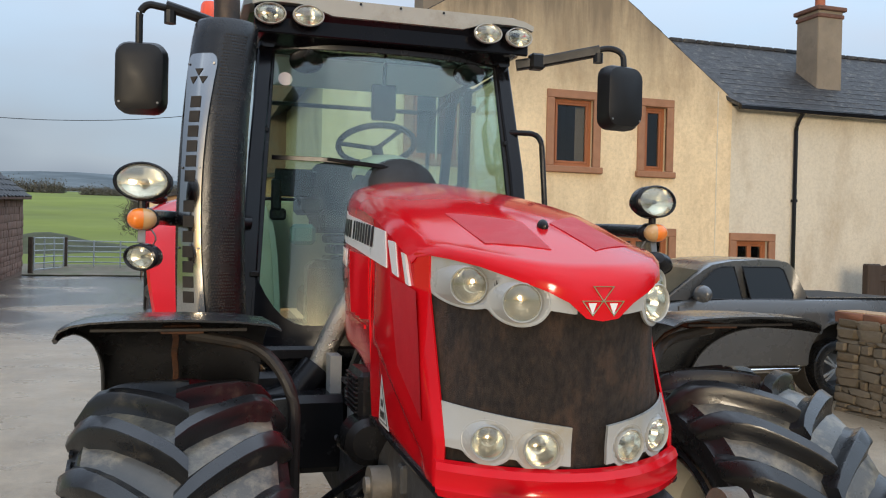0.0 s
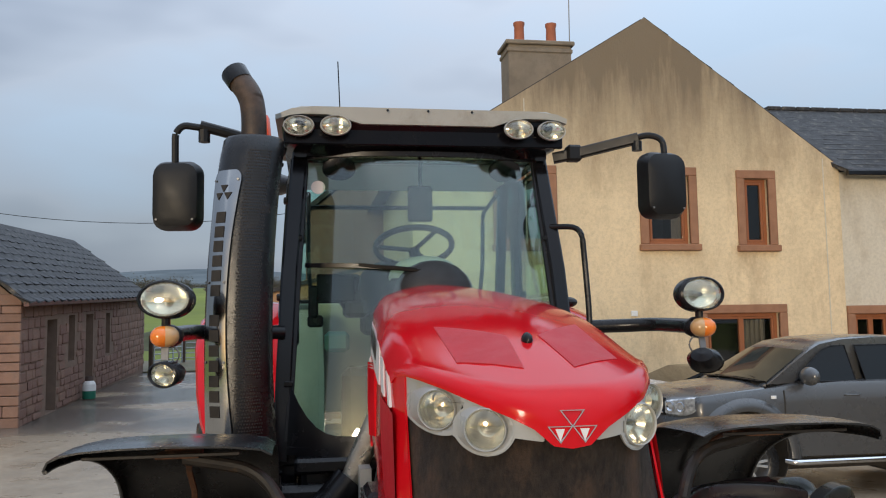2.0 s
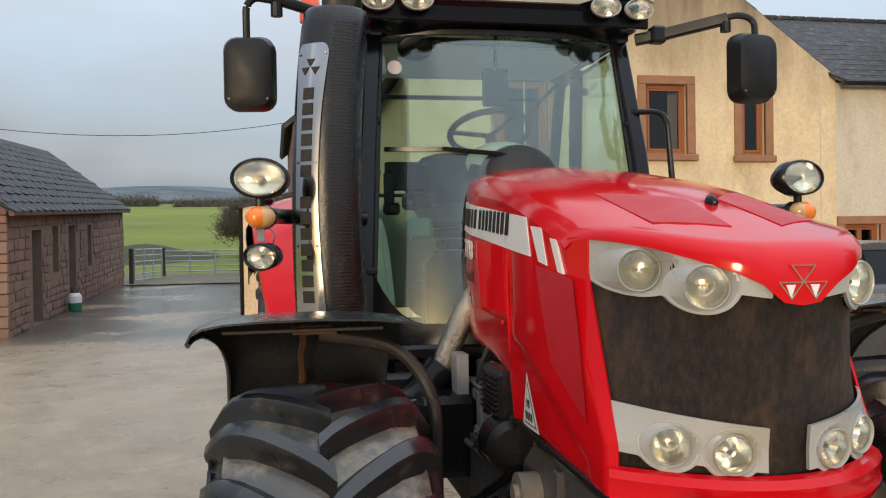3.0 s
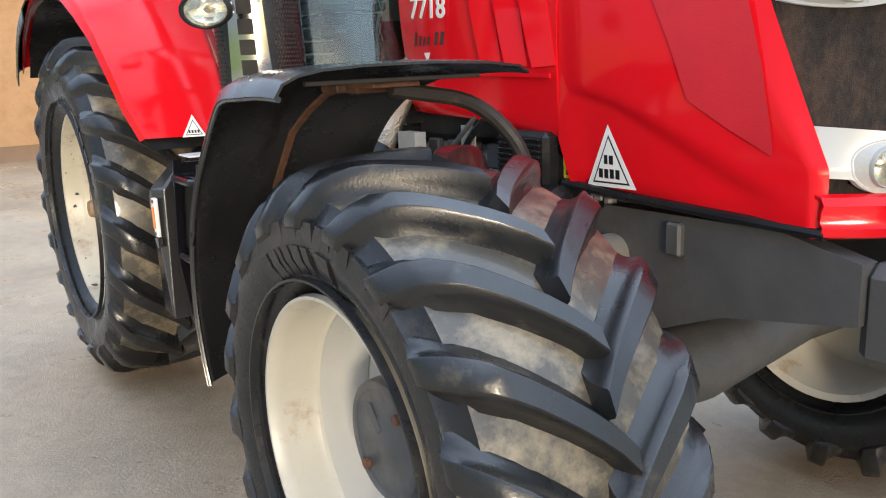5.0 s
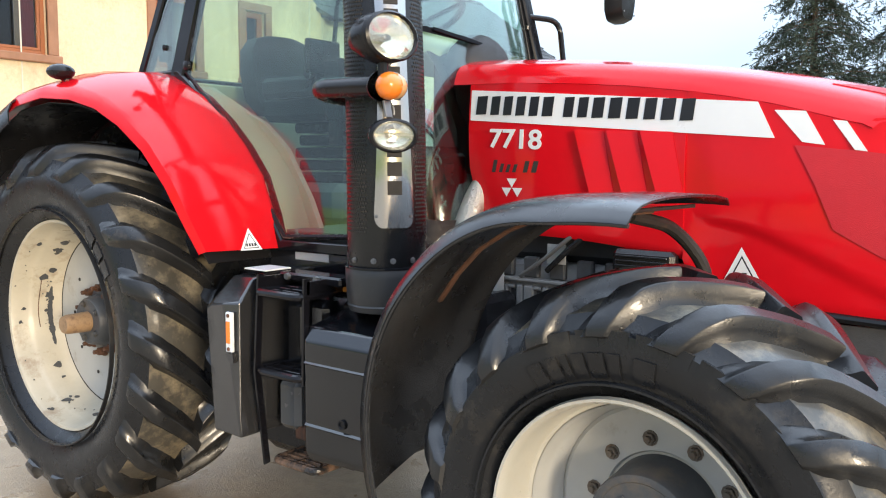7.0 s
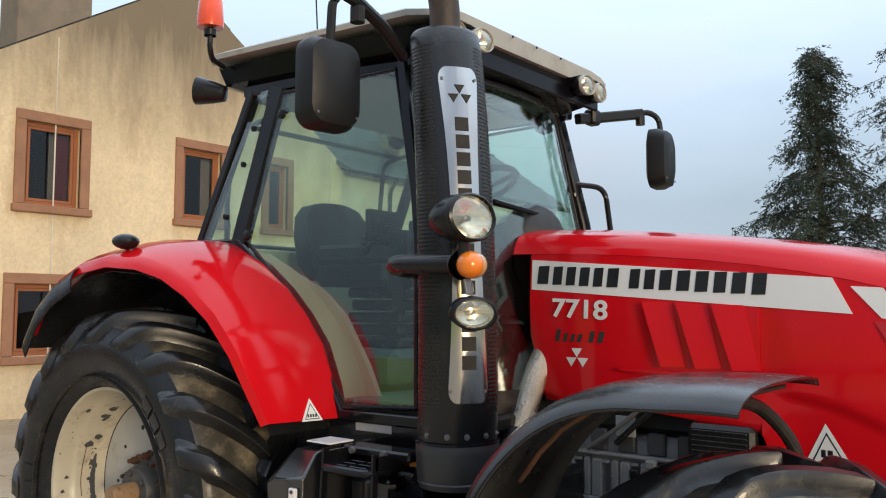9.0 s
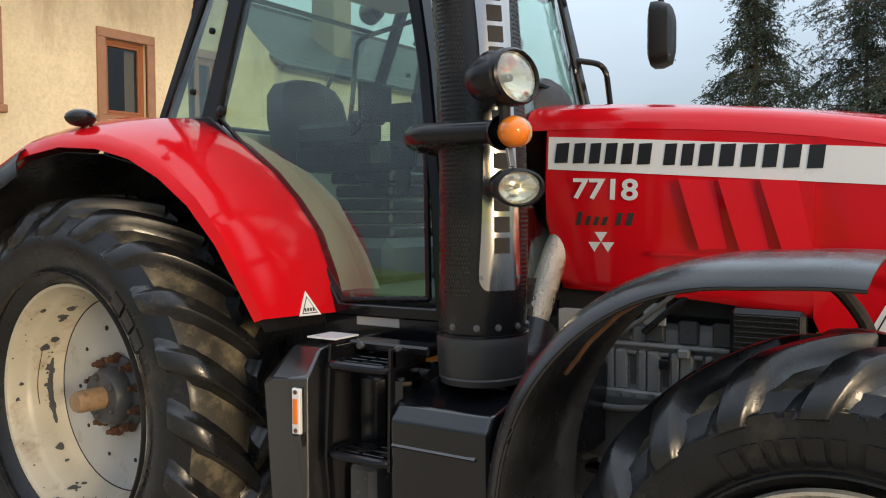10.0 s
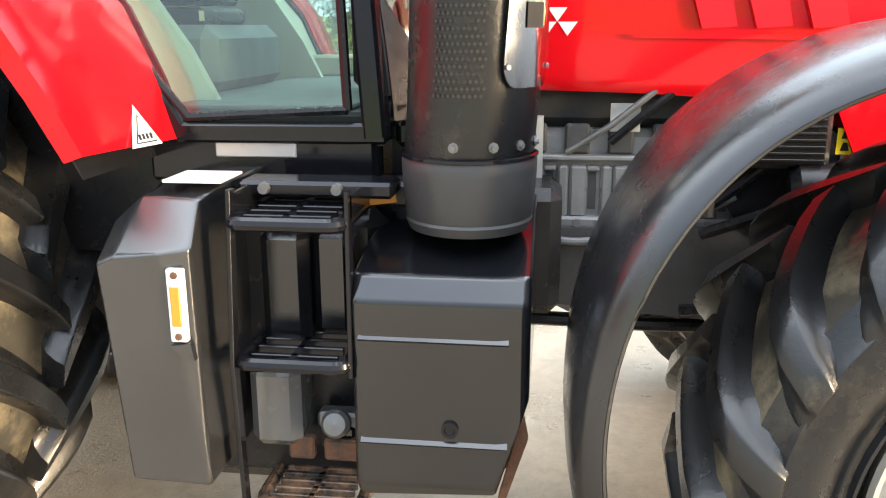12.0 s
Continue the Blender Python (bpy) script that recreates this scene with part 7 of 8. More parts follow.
part("rust_stay", Geo().rect([(-1.0, .985, .60), (-1.0, .935, .635), (-1.0, .905, .69)], .012, .045, up=(1, 0, 0)), RUST, tank, "rusty flat steel stay")
ladder = part("ladder", Geo().rect([(-1.06, 1.505, 1.235), (-1.075, 1.515, .86), (-1.02, 1.530, .475)], .010, .030, up=(1, 0, 0)).rect([(-1.05, 1.264, 1.235), (-1.06, 1.264, .84)], .010, .030, up=(1, 0, 0)).rect([(-1.06, 1.505, 1.20), (-.80, 1.505, 1.20)], .010, .05).rect([(-1.05, 1.264, 1.20), (-.80, 1.264, 1.20)], .010, .05), GLOSS_BLACK, TR, "black access steps up to the cab")
for z, y0, y1, mt in ((1.168, 1.502, 1.278, GLOSS_BLACK), (.865, 1.502, 1.275, GLOSS_BLACK), (.49, 1.502, 1.275, RUST)):
    tg, xo = Geo(), -1.08 if z > .6 else -1.0
    tg.sweep(rounded([(-.84, y0 + .004, z), (xo, y0 + .004, z), (xo, y1 - .004, z), (-.84, y1 - .004, z)], .035, 5), .016, 10).rect([(-.82, y0, z), (-.82, y1, z)], .02, .035)
    for yy3 in ((y0 + y1) / 2,):
        tg.rect([(xo, yy3, z), (-.82, yy3, z)], .018, .03)
    for k in range(5):
        tg.rect([(lerp(xo, -.84, (k + .6) / 5), y0 - .02, z + .006), (lerp(xo, -.84, (k + .6) / 5), y1 + .02, z + .006)], .014, .018)
    part("tread", tg, mt if mt is GLOSS_BLACK else STEP_RUST, ladder, "ribbed step tread")
part("fuel_tank", Geo().box((-.70, 1.50, .80), (.30, .56, .72), .05), BLACK, TR, "black plastic fuel tank behind the steps")
BATTERY_GREY = surface("battery_grey", (.10, .105, .11), .2, var=.15, scale=6, dirt=(.10, .09, .08), dirt_amount=.2, dirt_scale=8)
for c, s, name in (((-.86, 1.44, .99), (.18, .11, .27), "tool_box"), ((-.86, 1.335, 1.0), (.14, .095, .25), "fuse_box"), ((-.88, 1.475, .705), (.16, .12, .20), "battery_box"), ((-.86, 1.33, .62), (.14, .10, .10), "isolator")):
    part(name, Geo().box(c, s, .022), BATTERY_GREY if name == "battery_box" else BOX_BLACK, TR)
part("isolator_plate", Geo().box((-.80, 1.325, .755), (.02, .13, .20), .006), SILVER, TR, "bare grey metal plate behind the steps")
part("tow_lamp", Geo().spin([(0, .034), (.02, .034), (.03, .026), (.034, 0)], facing((-.93, 1.335, .665), (-1, 0, .3)), 16).box((-.90, 1.335, .665), (.05, .10, .04), .008), GREY_METAL, TR, "small silver lamp behind the steps")
for y in (1.42, 1.335, 1.285):
    part("rust_bracket", Geo().box((-.93, y, .600), (.03, .062, .055), .006), RUST, TR)
part("bolt_bar", Geo().box((-.90, 1.36, 1.215), (.10, .34, .035), .008), GLOSS_BLACK, TR)
for y in (1.47, 1.31):
    part("bolt", Geo().spin([(0, .014), (.014, .012), (.014, 0)], facing((-.95, y, 1.218), (-1, 0, 0)), 8), GREY_METAL, TR)
part("cab_plate", Geo().box((-.738, 1.56, 1.277), (.012, .20, .05), .003), SILVER, TR, "blank pale plate below the door")
part("sill", Geo().box((-.69, 1.55, 1.25), (.10, .56, .12), .01), GLOSS_BLACK, TR)
part("sill", Geo().box((.69, 1.55, 1.25), (.10, .56, .12), .01), GLOSS_BLACK, TR)
part("step_mount", Geo().box((-.76, 1.22, 1.18), (.10, .10, .06), .01), BLACK, TR)
part("orange_strap", Geo().rect([(-.86, 1.27, 1.175), (-.86, 1.20, 1.185)], .01, .02), surface("orange_strap", (.6, .25, .03), .6), TR)

# ---- cab interior ----
part("cab_floor", Geo().box((0, 1.75, 1.33), (1.38, .95, .05), .01), DARK_TRIM, cab)
part("floor_mat", Geo().box((0, 1.60, 1.362), (1.34, .50, .012), .004), FLOOR_MAT, cab, "grey rubber floor mat")
part("sill_trim", Geo().box((.655, 1.62, 1.405), (.05, .56, .085), .015), CREAM, cab, "cream trim along the far door sill")
for s in (-1, 1):
    rows = [[(s * x, y + .02, z - .03) for x in (.72, .62, .52)] for (q, y, z) in INN[:7]]
    part("inner_arch", Geo().sheet(rows, .02), CREAM, cab, "cream moulded wheel-arch trim")
    part("inner_arch_side", Geo().prism([(1.72, 1.34), (1.80, 1.50), (1.95, 1.72), (2.10, 1.84), (2.28, 1.92), (2.8, 1.98), (2.8, 1.34)], .03, Matrix(((0, 0, s, s * .50), (1, 0, 0, 0), (0, 1, 0, 0), (0, 0, 0, 1)))), CREAM, cab)
part("rear_bulkhead", Geo().box((0, 2.76, 1.72), (1.36, .04, .70), .01), CREAM, cab)
seat = part("seat", Geo().box((-.03, 2.18, 1.93), (.48, .50, .13), .05).loft([[(-.03 + u * w, y + .03 * abs(u) ** 2, z) for u in (-1, -.8, -.4, 0, .4, .8, 1)] + [(-.03 + u * w, y + d, z) for u in (1, .8, .4, 0, -.4, -.8, -1)]
    for w, y, d, z in ((.20, 2.40, .10, 1.90), (.235, 2.42, .14, 1.98), (.24, 2.45, .14, 2.12), (.225, 2.475, .13, 2.24), (.18, 2.49, .11, 2.30), (.10, 2.50, .07, 2.325))], closed=True, caps=True), DARK_TRIM, cab, "dark grey driver seat")
bel = Geo()
for k in range(5):
    bel.box((-.03, 2.07, 1.585 + k * .062), (.36 - .03 * (k % 2), .36 - .03 * (k % 2), .052), .02)
part("seat_bellows", bel, BLACK, seat)
PLINTH_GREY = surface("plinth_grey", (.12, .13, .13), .6, var=.1, scale=5, bump=.1, bscale=150)
part("seat_plinth", Geo().box((-.03, 2.09, 1.46), (.62, .56, .20), .04), PLINTH_GREY, seat, "grey seat plinth")
part("door_pull", Geo().box((-.655, 1.50, 1.955), (.05, .105, .25), .03).box((-.66, 1.50, 1.80), (.03, .06, .14), .012), BLACK, cab, "black door pull inside the glass")
part("armrest", Geo().box((-.32, 2.10, 2.02), (.12, .42, .10), .03).box((-.34, 1.92, 2.08), (.10, .14, .06), .02).sweep([(-.33, 1.90, 2.08), (-.33, 1.86, 2.20)], [.018, .028], 10), DARK_TRIM, seat)
dash = part("dashboard", Geo().loft([[(s * x, y, z) for s, x in ((-1, w2), (-1, w2 * .8), (1, w2 * .8), (1, w2))] for w2, y, z in ((.16, 1.20, 1.40), (.20, 1.22, 1.80), (.24, 1.30, 2.06), (.17, 1.42, 2.16))], closed=True, caps=True).box((0, 1.32, 1.75), (.30, .22, .80), .05), DARK_TRIM, cab, "dark dashboard pod")
part("dash_cowl", Geo().ball((0.02, 1.27, 2.07), (.20, .13, .17), 18, 10), DARK_TRIM, dash)
part("dash_top", Geo().ball((0.01, 1.50, 2.17), (.19, .14, .11), 16, 8), CREAM, dash, "cream instrument cover")
st = Geo()
mS = facing((-.04, 1.55, 2.33), (0, .45, 1))
ringp = [mS @ Vector((0, .20 * math.cos(2 * math.pi * i / 28), .20 * math.sin(2 * math.pi * i / 28))) for i in range(29)]
st.sweep(ringp, .016, 10, caps=False)
for a in (0, 2.09, 4.19):
    st.sweep([mS @ Vector((-.02, 0, 0)), mS @ Vector((0, .2 * math.cos(a), .2 * math.sin(a)))], .012, 8)
st.sweep([mS @ Vector((-.02, 0, 0)), (-.02, 1.42, 2.1)], .03, 10)
part("steering_wheel", st, BLACK, cab, "black steering wheel")
part("display", Geo().box((-.44, 1.80, 2.13), (.20, .03, .15), .01, None).sweep([(-.36, 2.0, 2.0), (-.44, 1.82, 2.10)], .014, 8), BLACK, cab)
part("handset", Geo().box((-.56, 1.50, 2.05), (.05, .04, .16), .015).box((-.55, 1.50, 1.95), (.08, .05, .06), .012), BLACK, cab)
part("interior_mirror", Geo().box((.0, 1.58, 2.56), (.13, .04, .19), .03).sweep([(0, 1.58, 2.64), (0, 1.55, 2.78)], .01, 8), BLACK, cab)
gb = Geo()
for s in (-1, 1):
    gb.sweep(rounded([(s * .58, 2.30, 2.72), (s * .58, 2.72, 2.66), (s * .58, 2.76, 2.3), (s * .56, 2.78, 2.1)], .06, 4), .014, 8)
gb.sweep([(-.58, 2.60, 2.68), (.58, 2.60, 2.68)], .014, 8)
part("rear_rail", gb, DARK_TRIM, cab)
for s in (-1, 1):
    part("speaker", Geo().spin([(0, .085), (.02, .085), (.03, .06), (.03, 0)], facing((s * .43, 1.46, 2.725), (0, -.85, -.5)) @ Matrix.Diagonal((1, 1, .72, 1)), 18), BLACK, cab)
part("pedal_box", Geo().box((-.28, 1.30, 1.55), (.30, .20, .36), .04), BLACK, cab)
part("lever", Geo().box((-.45, 1.30, 1.85), (.12, .10, .10), .02), surface("teal_plastic", (.06, .14, .13), .5), cab)
wp = Geo()
wpts = [screen(u, v) + Vector((0, -.015, 0)) for u, v in ((-.95, .605), (-.6, .60), (-.25, .588), (.02, .575))]
wp.rect(wpts, .010, .022)
wp.rect([screen(-.55, .602) + Vector((0, -.028, 0)), screen(.03, .572) + Vector((0, -.035, 0))], .012, .016)
part("wiper", wp, VISOR, cab, "black windscreen wiper")
part("screen_sticker", Geo().prism([(.035 * math.cos(2 * math.pi * i / 20), .035 * math.sin(2 * math.pi * i / 20)) for i in range(20)], .002, Matrix.Translation(screen(-.90, .875) + Vector((0.01, -.012, 0))) @ Matrix.Rotation(radians(78), 4, "X")), surface("pale_film", (.68, .60, .55), .5), cab)


# ---- writing and films on the tractor ----
def flank_block(name, y0, y1, z0, z1, material, parent, side=-1, off=.0055, slant=0.0):
    """A small flat mark on the bonnet's flank; y0 is its rear end."""
    pts = [(y0, z0), (y1, z0), (y1 - slant, z1), (y0 - slant, z1)]
    return decal(name, side, pts, material, parent, off)


INK = surface("black_film", (0.012, 0.012, 0.014), 0.4)
panels = {s: [o for o in bonnet.children if o.name.startswith("side_panel")][0 if s < 0 else 1] for s in (-1, 1)}
for s in (-1, 1):
    y = 1.058
    for k, wd in enumerate((.070, .060, .056, .056, .052, .060, 0, .052, .052, .060, .062, .060, .056, .062, .060)):
        if wd == 0:
            y -= .026
            continue
        z = lerp(1.866, 1.812, (1.058 - y) / .955) - .006
        flank_block("lettering_bar", y, y - wd * .80, z, z + .074, INK, panels[s], s, slant=.008)
        y -= wd + .0095


def letters(body, size, m, material, parent, name="lettering", depth=.0012, bold=.0):
    cu = bpy.data.curves.new(name, "FONT")
    cu.body, cu.size, cu.extrude, cu.offset = body, size, depth, bold
    ob = new(name, cu)
    me = bpy.data.meshes.new_from_object(ob)
    bpy.data.objects.remove(ob)
    me.name = name
    me.transform(m)
    me.materials.clear()
    me.materials.append(material)
    o = new(name, me)
    o.parent = parent
    o.matrix_parent_inverse = PARENT_INV.get(parent, Matrix())
    return o


for s in (-1, 1):
    y0, y1 = .978, .680
    if s < 0:
        a, b = Vector((s * (flank(y0, 1.75) + .010), y0, 1.727)), Vector((s * (flank(y1, 1.75) + .010), y1, 1.715))
    else:
        b, a = Vector((s * (flank(y0, 1.75) + .010), y0, 1.727)), Vector((s * (flank(y1, 1.75) + .010), y1, 1.715))
    x = (b - a).normalized()
    z = Vector((0, 0, 1))
    n = x.cross(z).normalized()
    up = n.cross(x)
    letters("7718", .104, Matrix(((x.x * 1.30, up.x, n.x, a.x), (x.y * 1.30, up.y, n.y, a.y), (x.z * 1.30, up.z, n.z, a.z), (0, 0, 0, 1))), WHITE, panels[s], "model_number", bold=.002)
    for k, (y, wd, h) in enumerate(((.965, .035, .05), (.925, .03, .035), (.89, .03, .032), (.855, .03, .032), (.80, .035, .045), (.76, .04, .045))):
        flank_block("script_bar", y, y - wd * .6, 1.625, 1.625 + h, DARK_ROOM, panels[s], s, off=.0020, slant=.012)
    for (cy, cz, r) in ((.856, 1.585, .026), (.884, 1.548, .026), (.828, 1.548, .026)):
        decal("badge_triangle", s, [(cy + r, cz + r * .6), (cy - r, cz + r * .6), (cy, cz - r * .8)], WHITE, panels[s], .002)
    tag = decal("warning_triangle", s, [(.012, 1.213), (-.182, 1.218), (-.078, 1.390)], WHITE, panels[s], .002, "white triangular identity film")
    decal("triangle_border", s, [(-.012, 1.224), (-.158, 1.228), (-.080, 1.362)], INK, tag, .0028)
    decal("triangle_field", s, [(-.020, 1.229), (-.150, 1.233), (-.080, 1.352)], WHITE, tag, .0036)
    for (ya, yb, za, zb) in ((-.062, -.076, 1.280, 1.305), (-.082, -.098, 1.280, 1.305), (-.040, -.056, 1.240, 1.266), (-.062, -.078, 1.240, 1.266), (-.084, -.100, 1.241, 1.267), (-.106, -.122, 1.241, 1.267)):
        decal("code_bar", s, [(ya, za), (yb, za), (yb, zb), (ya, zb)], INK, tag, .0044)
    yl = decal("caution_label", s, [(.118, 1.222), (.076, 1.222), (.076, 1.292), (.118, 1.292)], YELLOW, panels[s], .002, "yellow caution label")
    for za in (1.232, 1.264):
        decal("caution_mark", s, [(.108, za), (.086, za), (.092, za + .022), (.102, za + .022)], INK, yl, .0028)
# identity film on the rear mudguard
def guard_film(side):
    c = Vector((side * .893, 1.772, 1.345))
    n = Vector((side * .22, -.92, .36)).normalized()
    x = Vector((0, 0, 1)).cross(n).normalized()
    up = n.cross(x)
    m = Matrix(((x.x, up.x, n.x, c.x), (x.y, up.y, n.y, c.y), (x.z, up.z, n.z, c.z), (0, 0, 0, 1)))
    g = [o for o in TR.children if o.name.startswith("rear_mudguard")][0 if side < 0 else 1]
    f = part("warning_triangle", Geo().prism([(-.048, -.052), (.048, -.052), (0, .043)], .004, m), WHITE, g, "white triangular identity film")
    part("triangle_border", Geo().prism([(-.034, -.045), (.034, -.045), (0, .022)], .0048, m), INK, f)
    part("triangle_field", Geo().prism([(-.029, -.042), (.029, -.042), (0, .015)], .0054, m), WHITE, f)
    for k in range(4):
        part("code_bar", Geo().prism([(-.022 + k * .012, -.037), (-.014 + k * .012, -.037), (-.014 + k * .012, -.024), (-.022 + k * .012, -.024)], .006, m), INK, f)


for s in (-1, 1):
    guard_film(s)

# raised marks on the tyre walls, as plain bars
def wall_bars(side, xs, yc, zc, r, a0, a1, n, h, name):
    wheel = [o for o in TR.children if o.name.startswith(name)][0 if side < 0 else 1]
    ty = [o for o in wheel.children if o.name.startswith("tyre")][0]
    for k in range(n):
        t0, t1 = radians(lerp(a0, a1, (k + .12) / n)), radians(lerp(a0, a1, (k + .88) / n))
        rows = []
        for rr in (r - h / 2, r + h / 2):
            rows.append([(side * (xs + .001 - abs(rr - r) * .12), yc - rr * math.sin(t), zc + rr * math.cos(t)) for t in np.linspace(t0, t1, 4)])
        part("raised_mark", Geo().sheet(rows, .010), RUBBER, ty)


for s in (-1, 1):
    wall_bars(s, 1.291, *FA, .535, -22, 38, 7, .055, "front_wheel")
    wall_bars(s, 1.211, *RA, .66, 62, 78, 3, .07, "rear_wheel")
    wall_bars(s, 1.211, *RA, .66, -118, -98, 3, .06, "rear_wheel")


# ---- pickup truck ----
PX, PYC = 3.50, 7.38
pk = thing("pickup_truck", (PX + 2.6, PYC, 0), "dark metallic grey double-cab pickup truck parked by the house", "car")
ARCHES, ARCH_R, ARCH_Z = (.905, 4.0), .56, .49
GLZ = surface("dark_car_glass", (.006, .007, .008), .05, var=.02, rvar=.03, spec=.28)


def pk_width(s):
    return curve([0, .03, .06, .1, .16, .24, .32, .5, 1.2, 5.0, 5.2, 5.25], [.45, .56, .635, .705, .79, .88, .93, .95, .955, .955, .93, .90], s)


def pk_shoulder(s):
    return curve([0, .06, .2, .5, 1.0, 1.4, 1.7, 3.4, 5.2], [1.10, 1.17, 1.215, 1.255, 1.30, 1.335, 1.36, 1.375, 1.37], s)


def pk_section(s):
    """Half section of the body at s metres from its front, arched over the wheels."""
    w, sh = pk_width(s), pk_shoulder(s)
    zb = .46
    for c in ARCHES:
        if abs(s - c) < ARCH_R:
            zb = max(zb, ARCH_Z + math.sqrt(ARCH_R ** 2 - (s - c) ** 2))
    crown = .065 * min(1, max(0, (1.45 - s) / .25)) * min(1, .35 + s * 3)
    half = [(w - .30, zb), (w - .03, zb), (w - .006, zb + .015), (w, max(.80, zb + .05)), (w - .012, max(.98, zb + .08)), (w - .010, max(1.14, zb + .11)),
            (w - .028, sh - .06), (w - .055, sh - .015), (w - .10, sh), (w * .5, sh + crown * .8), (w * .18, sh + crown)]
    return [(PX + s, PYC - a, z) for a, z in half] + [(PX + s, PYC + a, z) for a, z in half[::-1]]


stations = sorted({0, .03, .06, .1, .16, .24, .32, 1.5, 1.6, 1.7, 2.2, 2.8, 3.2, 3.4, 4.7, 4.9, 5.1, 5.18, 5.22, 5.25,
                   *(round(c + ARCH_R * math.cos(math.pi * k / 14), 3) for c in ARCHES for k in range(15))})
pb = part("body", Geo().loft([pk_section(s) for s in stations], closed=True, caps=True), CAR_GREY, pk, smooth=32)


def pk_side(z, off=.006):
    return PYC - lerp(.895, .69, (z - 1.36) / .53) - off


roof_line = [(1.20, 1.33), (1.55, 1.545), (1.93, 1.765), (2.08, 1.832), (2.4, 1.885), (2.8, 1.905), (3.15, 1.900), (3.32, 1.875), (3.40, 1.80), (3.52, 1.375)]
left = [(PX + s, pk_side(z, 0), z) for s, z in roof_line]
rows = [[(x, y, 1.355) for x, y, z in left], left]
for k, (inset, lift) in enumerate(((.05, .016), (.14, .026), (.40, .034))):
    rows.append([(x, y + inset, z + lift * min(1, max(0, (z - 1.5) / .3))) for x, y, z in left])
rows += [[(x, 2 * PYC - y, z) for x, y, z in r] for r in rows[::-1]]
part("cabin", Geo().loft(rows), CAR_GREY, pk, smooth=45)


def pk_window(pts):
    P = [(PX + s, pk_side(z), z) for s, z in pts]
    Q = [(x, y + .004, z) for x, y, z in P]
    k = len(P)
    g = Geo().add(P + Q, [tuple(range(k)), tuple(range(2 * k - 1, k - 1, -1))] + [(i, (i + 1) % k, k + (i + 1) % k, k + i) for i in range(k)])
    w = part("window", g, GLZ, pk, "dark side window")
    part("seal", Geo().sweep([Vector(p) + Vector((0, -.003, 0)) for p in P + P[:1]], .009, 6, caps=False), BLACK, w)


pk_window([(1.60, 1.375), (2.43, 1.375), (2.41, 1.81), (2.22, 1.805), (2.08, 1.76), (1.86, 1.60)])
pk_window([(2.57, 1.375), (3.26, 1.38), (3.28, 1.44), (3.22, 1.77), (3.15, 1.81), (2.55, 1.81)])
rows = []
for t in np.linspace(.09, .93, 7):
    s0, z0 = lerp(1.20, 1.93, t), lerp(1.33, 1.765, t)
    rows.append([(PX + s0 - .012 - .05 * (1 - u * u), PYC + u * (lerp(.895, .70, (z0 - 1.36) / .53) - .07), z0 + .012 + .03 * (1 - u * u)) for u in np.linspace(-1, 1, 9)])
part("windscreen", Geo().sheet(rows, .006), surface("pale_screen", (.045, .046, .036), .05, var=.35, scale=2, rvar=.03, spec=.9), pk, "sloping windscreen reflecting the pale sky")
part("scuttle", Geo().rect([(PX + 1.235, PYC - .72, 1.385), (PX + 1.17, PYC, 1.41), (PX + 1.235, PYC + .72, 1.385)], .10, .012), BLACK, pk)
for y0, y1 in ((-.55, .05), (.02, .62)):
    part("wiper", Geo().rect([(PX + 1.25, PYC + y0, 1.42), (PX + 1.32, PYC + y1, 1.475)], .014, .014), BLACK, pk)
for sd in (-1, 1):
    for s in ARCHES:
        rows = [[(PX + s + r * math.cos(a), PYC + sd * (.952 + o), ARCH_Z + r * math.sin(a)) for r, o in ((.548, -.06), (.552, .030), (.575, .046), (.62, .046), (.67, .028), (.71, -.010))] for a in np.linspace(-.06, math.pi + .06, 29)]
        part("wheel_arch", Geo().sheet(rows, .01), CAR_GREY, pk, "flared grey wheel arch", smooth=50)
        part("arch_liner", Geo().spin([(-.28, .552), (.04, .552), (.04, .54), (-.26, .54), (-.26, .0)], facing((PX + s, PYC + sd * .885, ARCH_Z), (0, sd, 0)), 36), DARK_ROOM, pk)
        m = facing((PX + s, PYC + sd * .86, .40), (0, sd, 0))
        wt = part("wheel", Geo().spin([(-.05, .0), (-.05, .20), (.02, .235), (.075, .25), (.095, .262), (.085, .268), (-.1, .268)], m, 36), GREY_METAL, pk, "silver alloy wheel")
        part("tyre", Geo().spin([(-.11, .262), (-.13, .345), (-.11, .398), (.085, .400), (.105, .385), (.115, .34), (.112, .29), (.095, .262)], m, 40), RUBBER, wt)
        for k in range(10):
            a = 2 * math.pi * (k // 2) / 5 + (.15 if k % 2 else -.15)
            part("spoke", Geo().rect([m @ Vector((.062, .04 * math.cos(a), .04 * math.sin(a))), m @ Vector((.075, .15 * math.cos(a), .15 * math.sin(a))), m @ Vector((.066, .256 * math.cos(a * 1.0), .256 * math.sin(a)))], .032, .03, up=(0, 1, 0)), SILVER, wt)
        part("hub_cap", Geo().spin([(.085, .0), (.082, .035), (.068, .05), (.03, .055)], m, 16), SILVER, wt)
part("side_step", Geo().sweep(rounded([(PX + 1.42, PYC - .90, .42), (PX + 1.52, PYC - .985, .405), (PX + 3.30, PYC - .985, .405), (PX + 3.40, PYC - .90, .42)], .06), .038, 12), CHROME, pk, "bright tubular side step")
part("floor_pan", Geo().box((PX + 2.45, PYC, .40), (2.0, 1.7, .20), .03).box((PX + 2.6, PYC, .50), (4.9, 1.1, .26), .03), DARK_ROOM, pk)
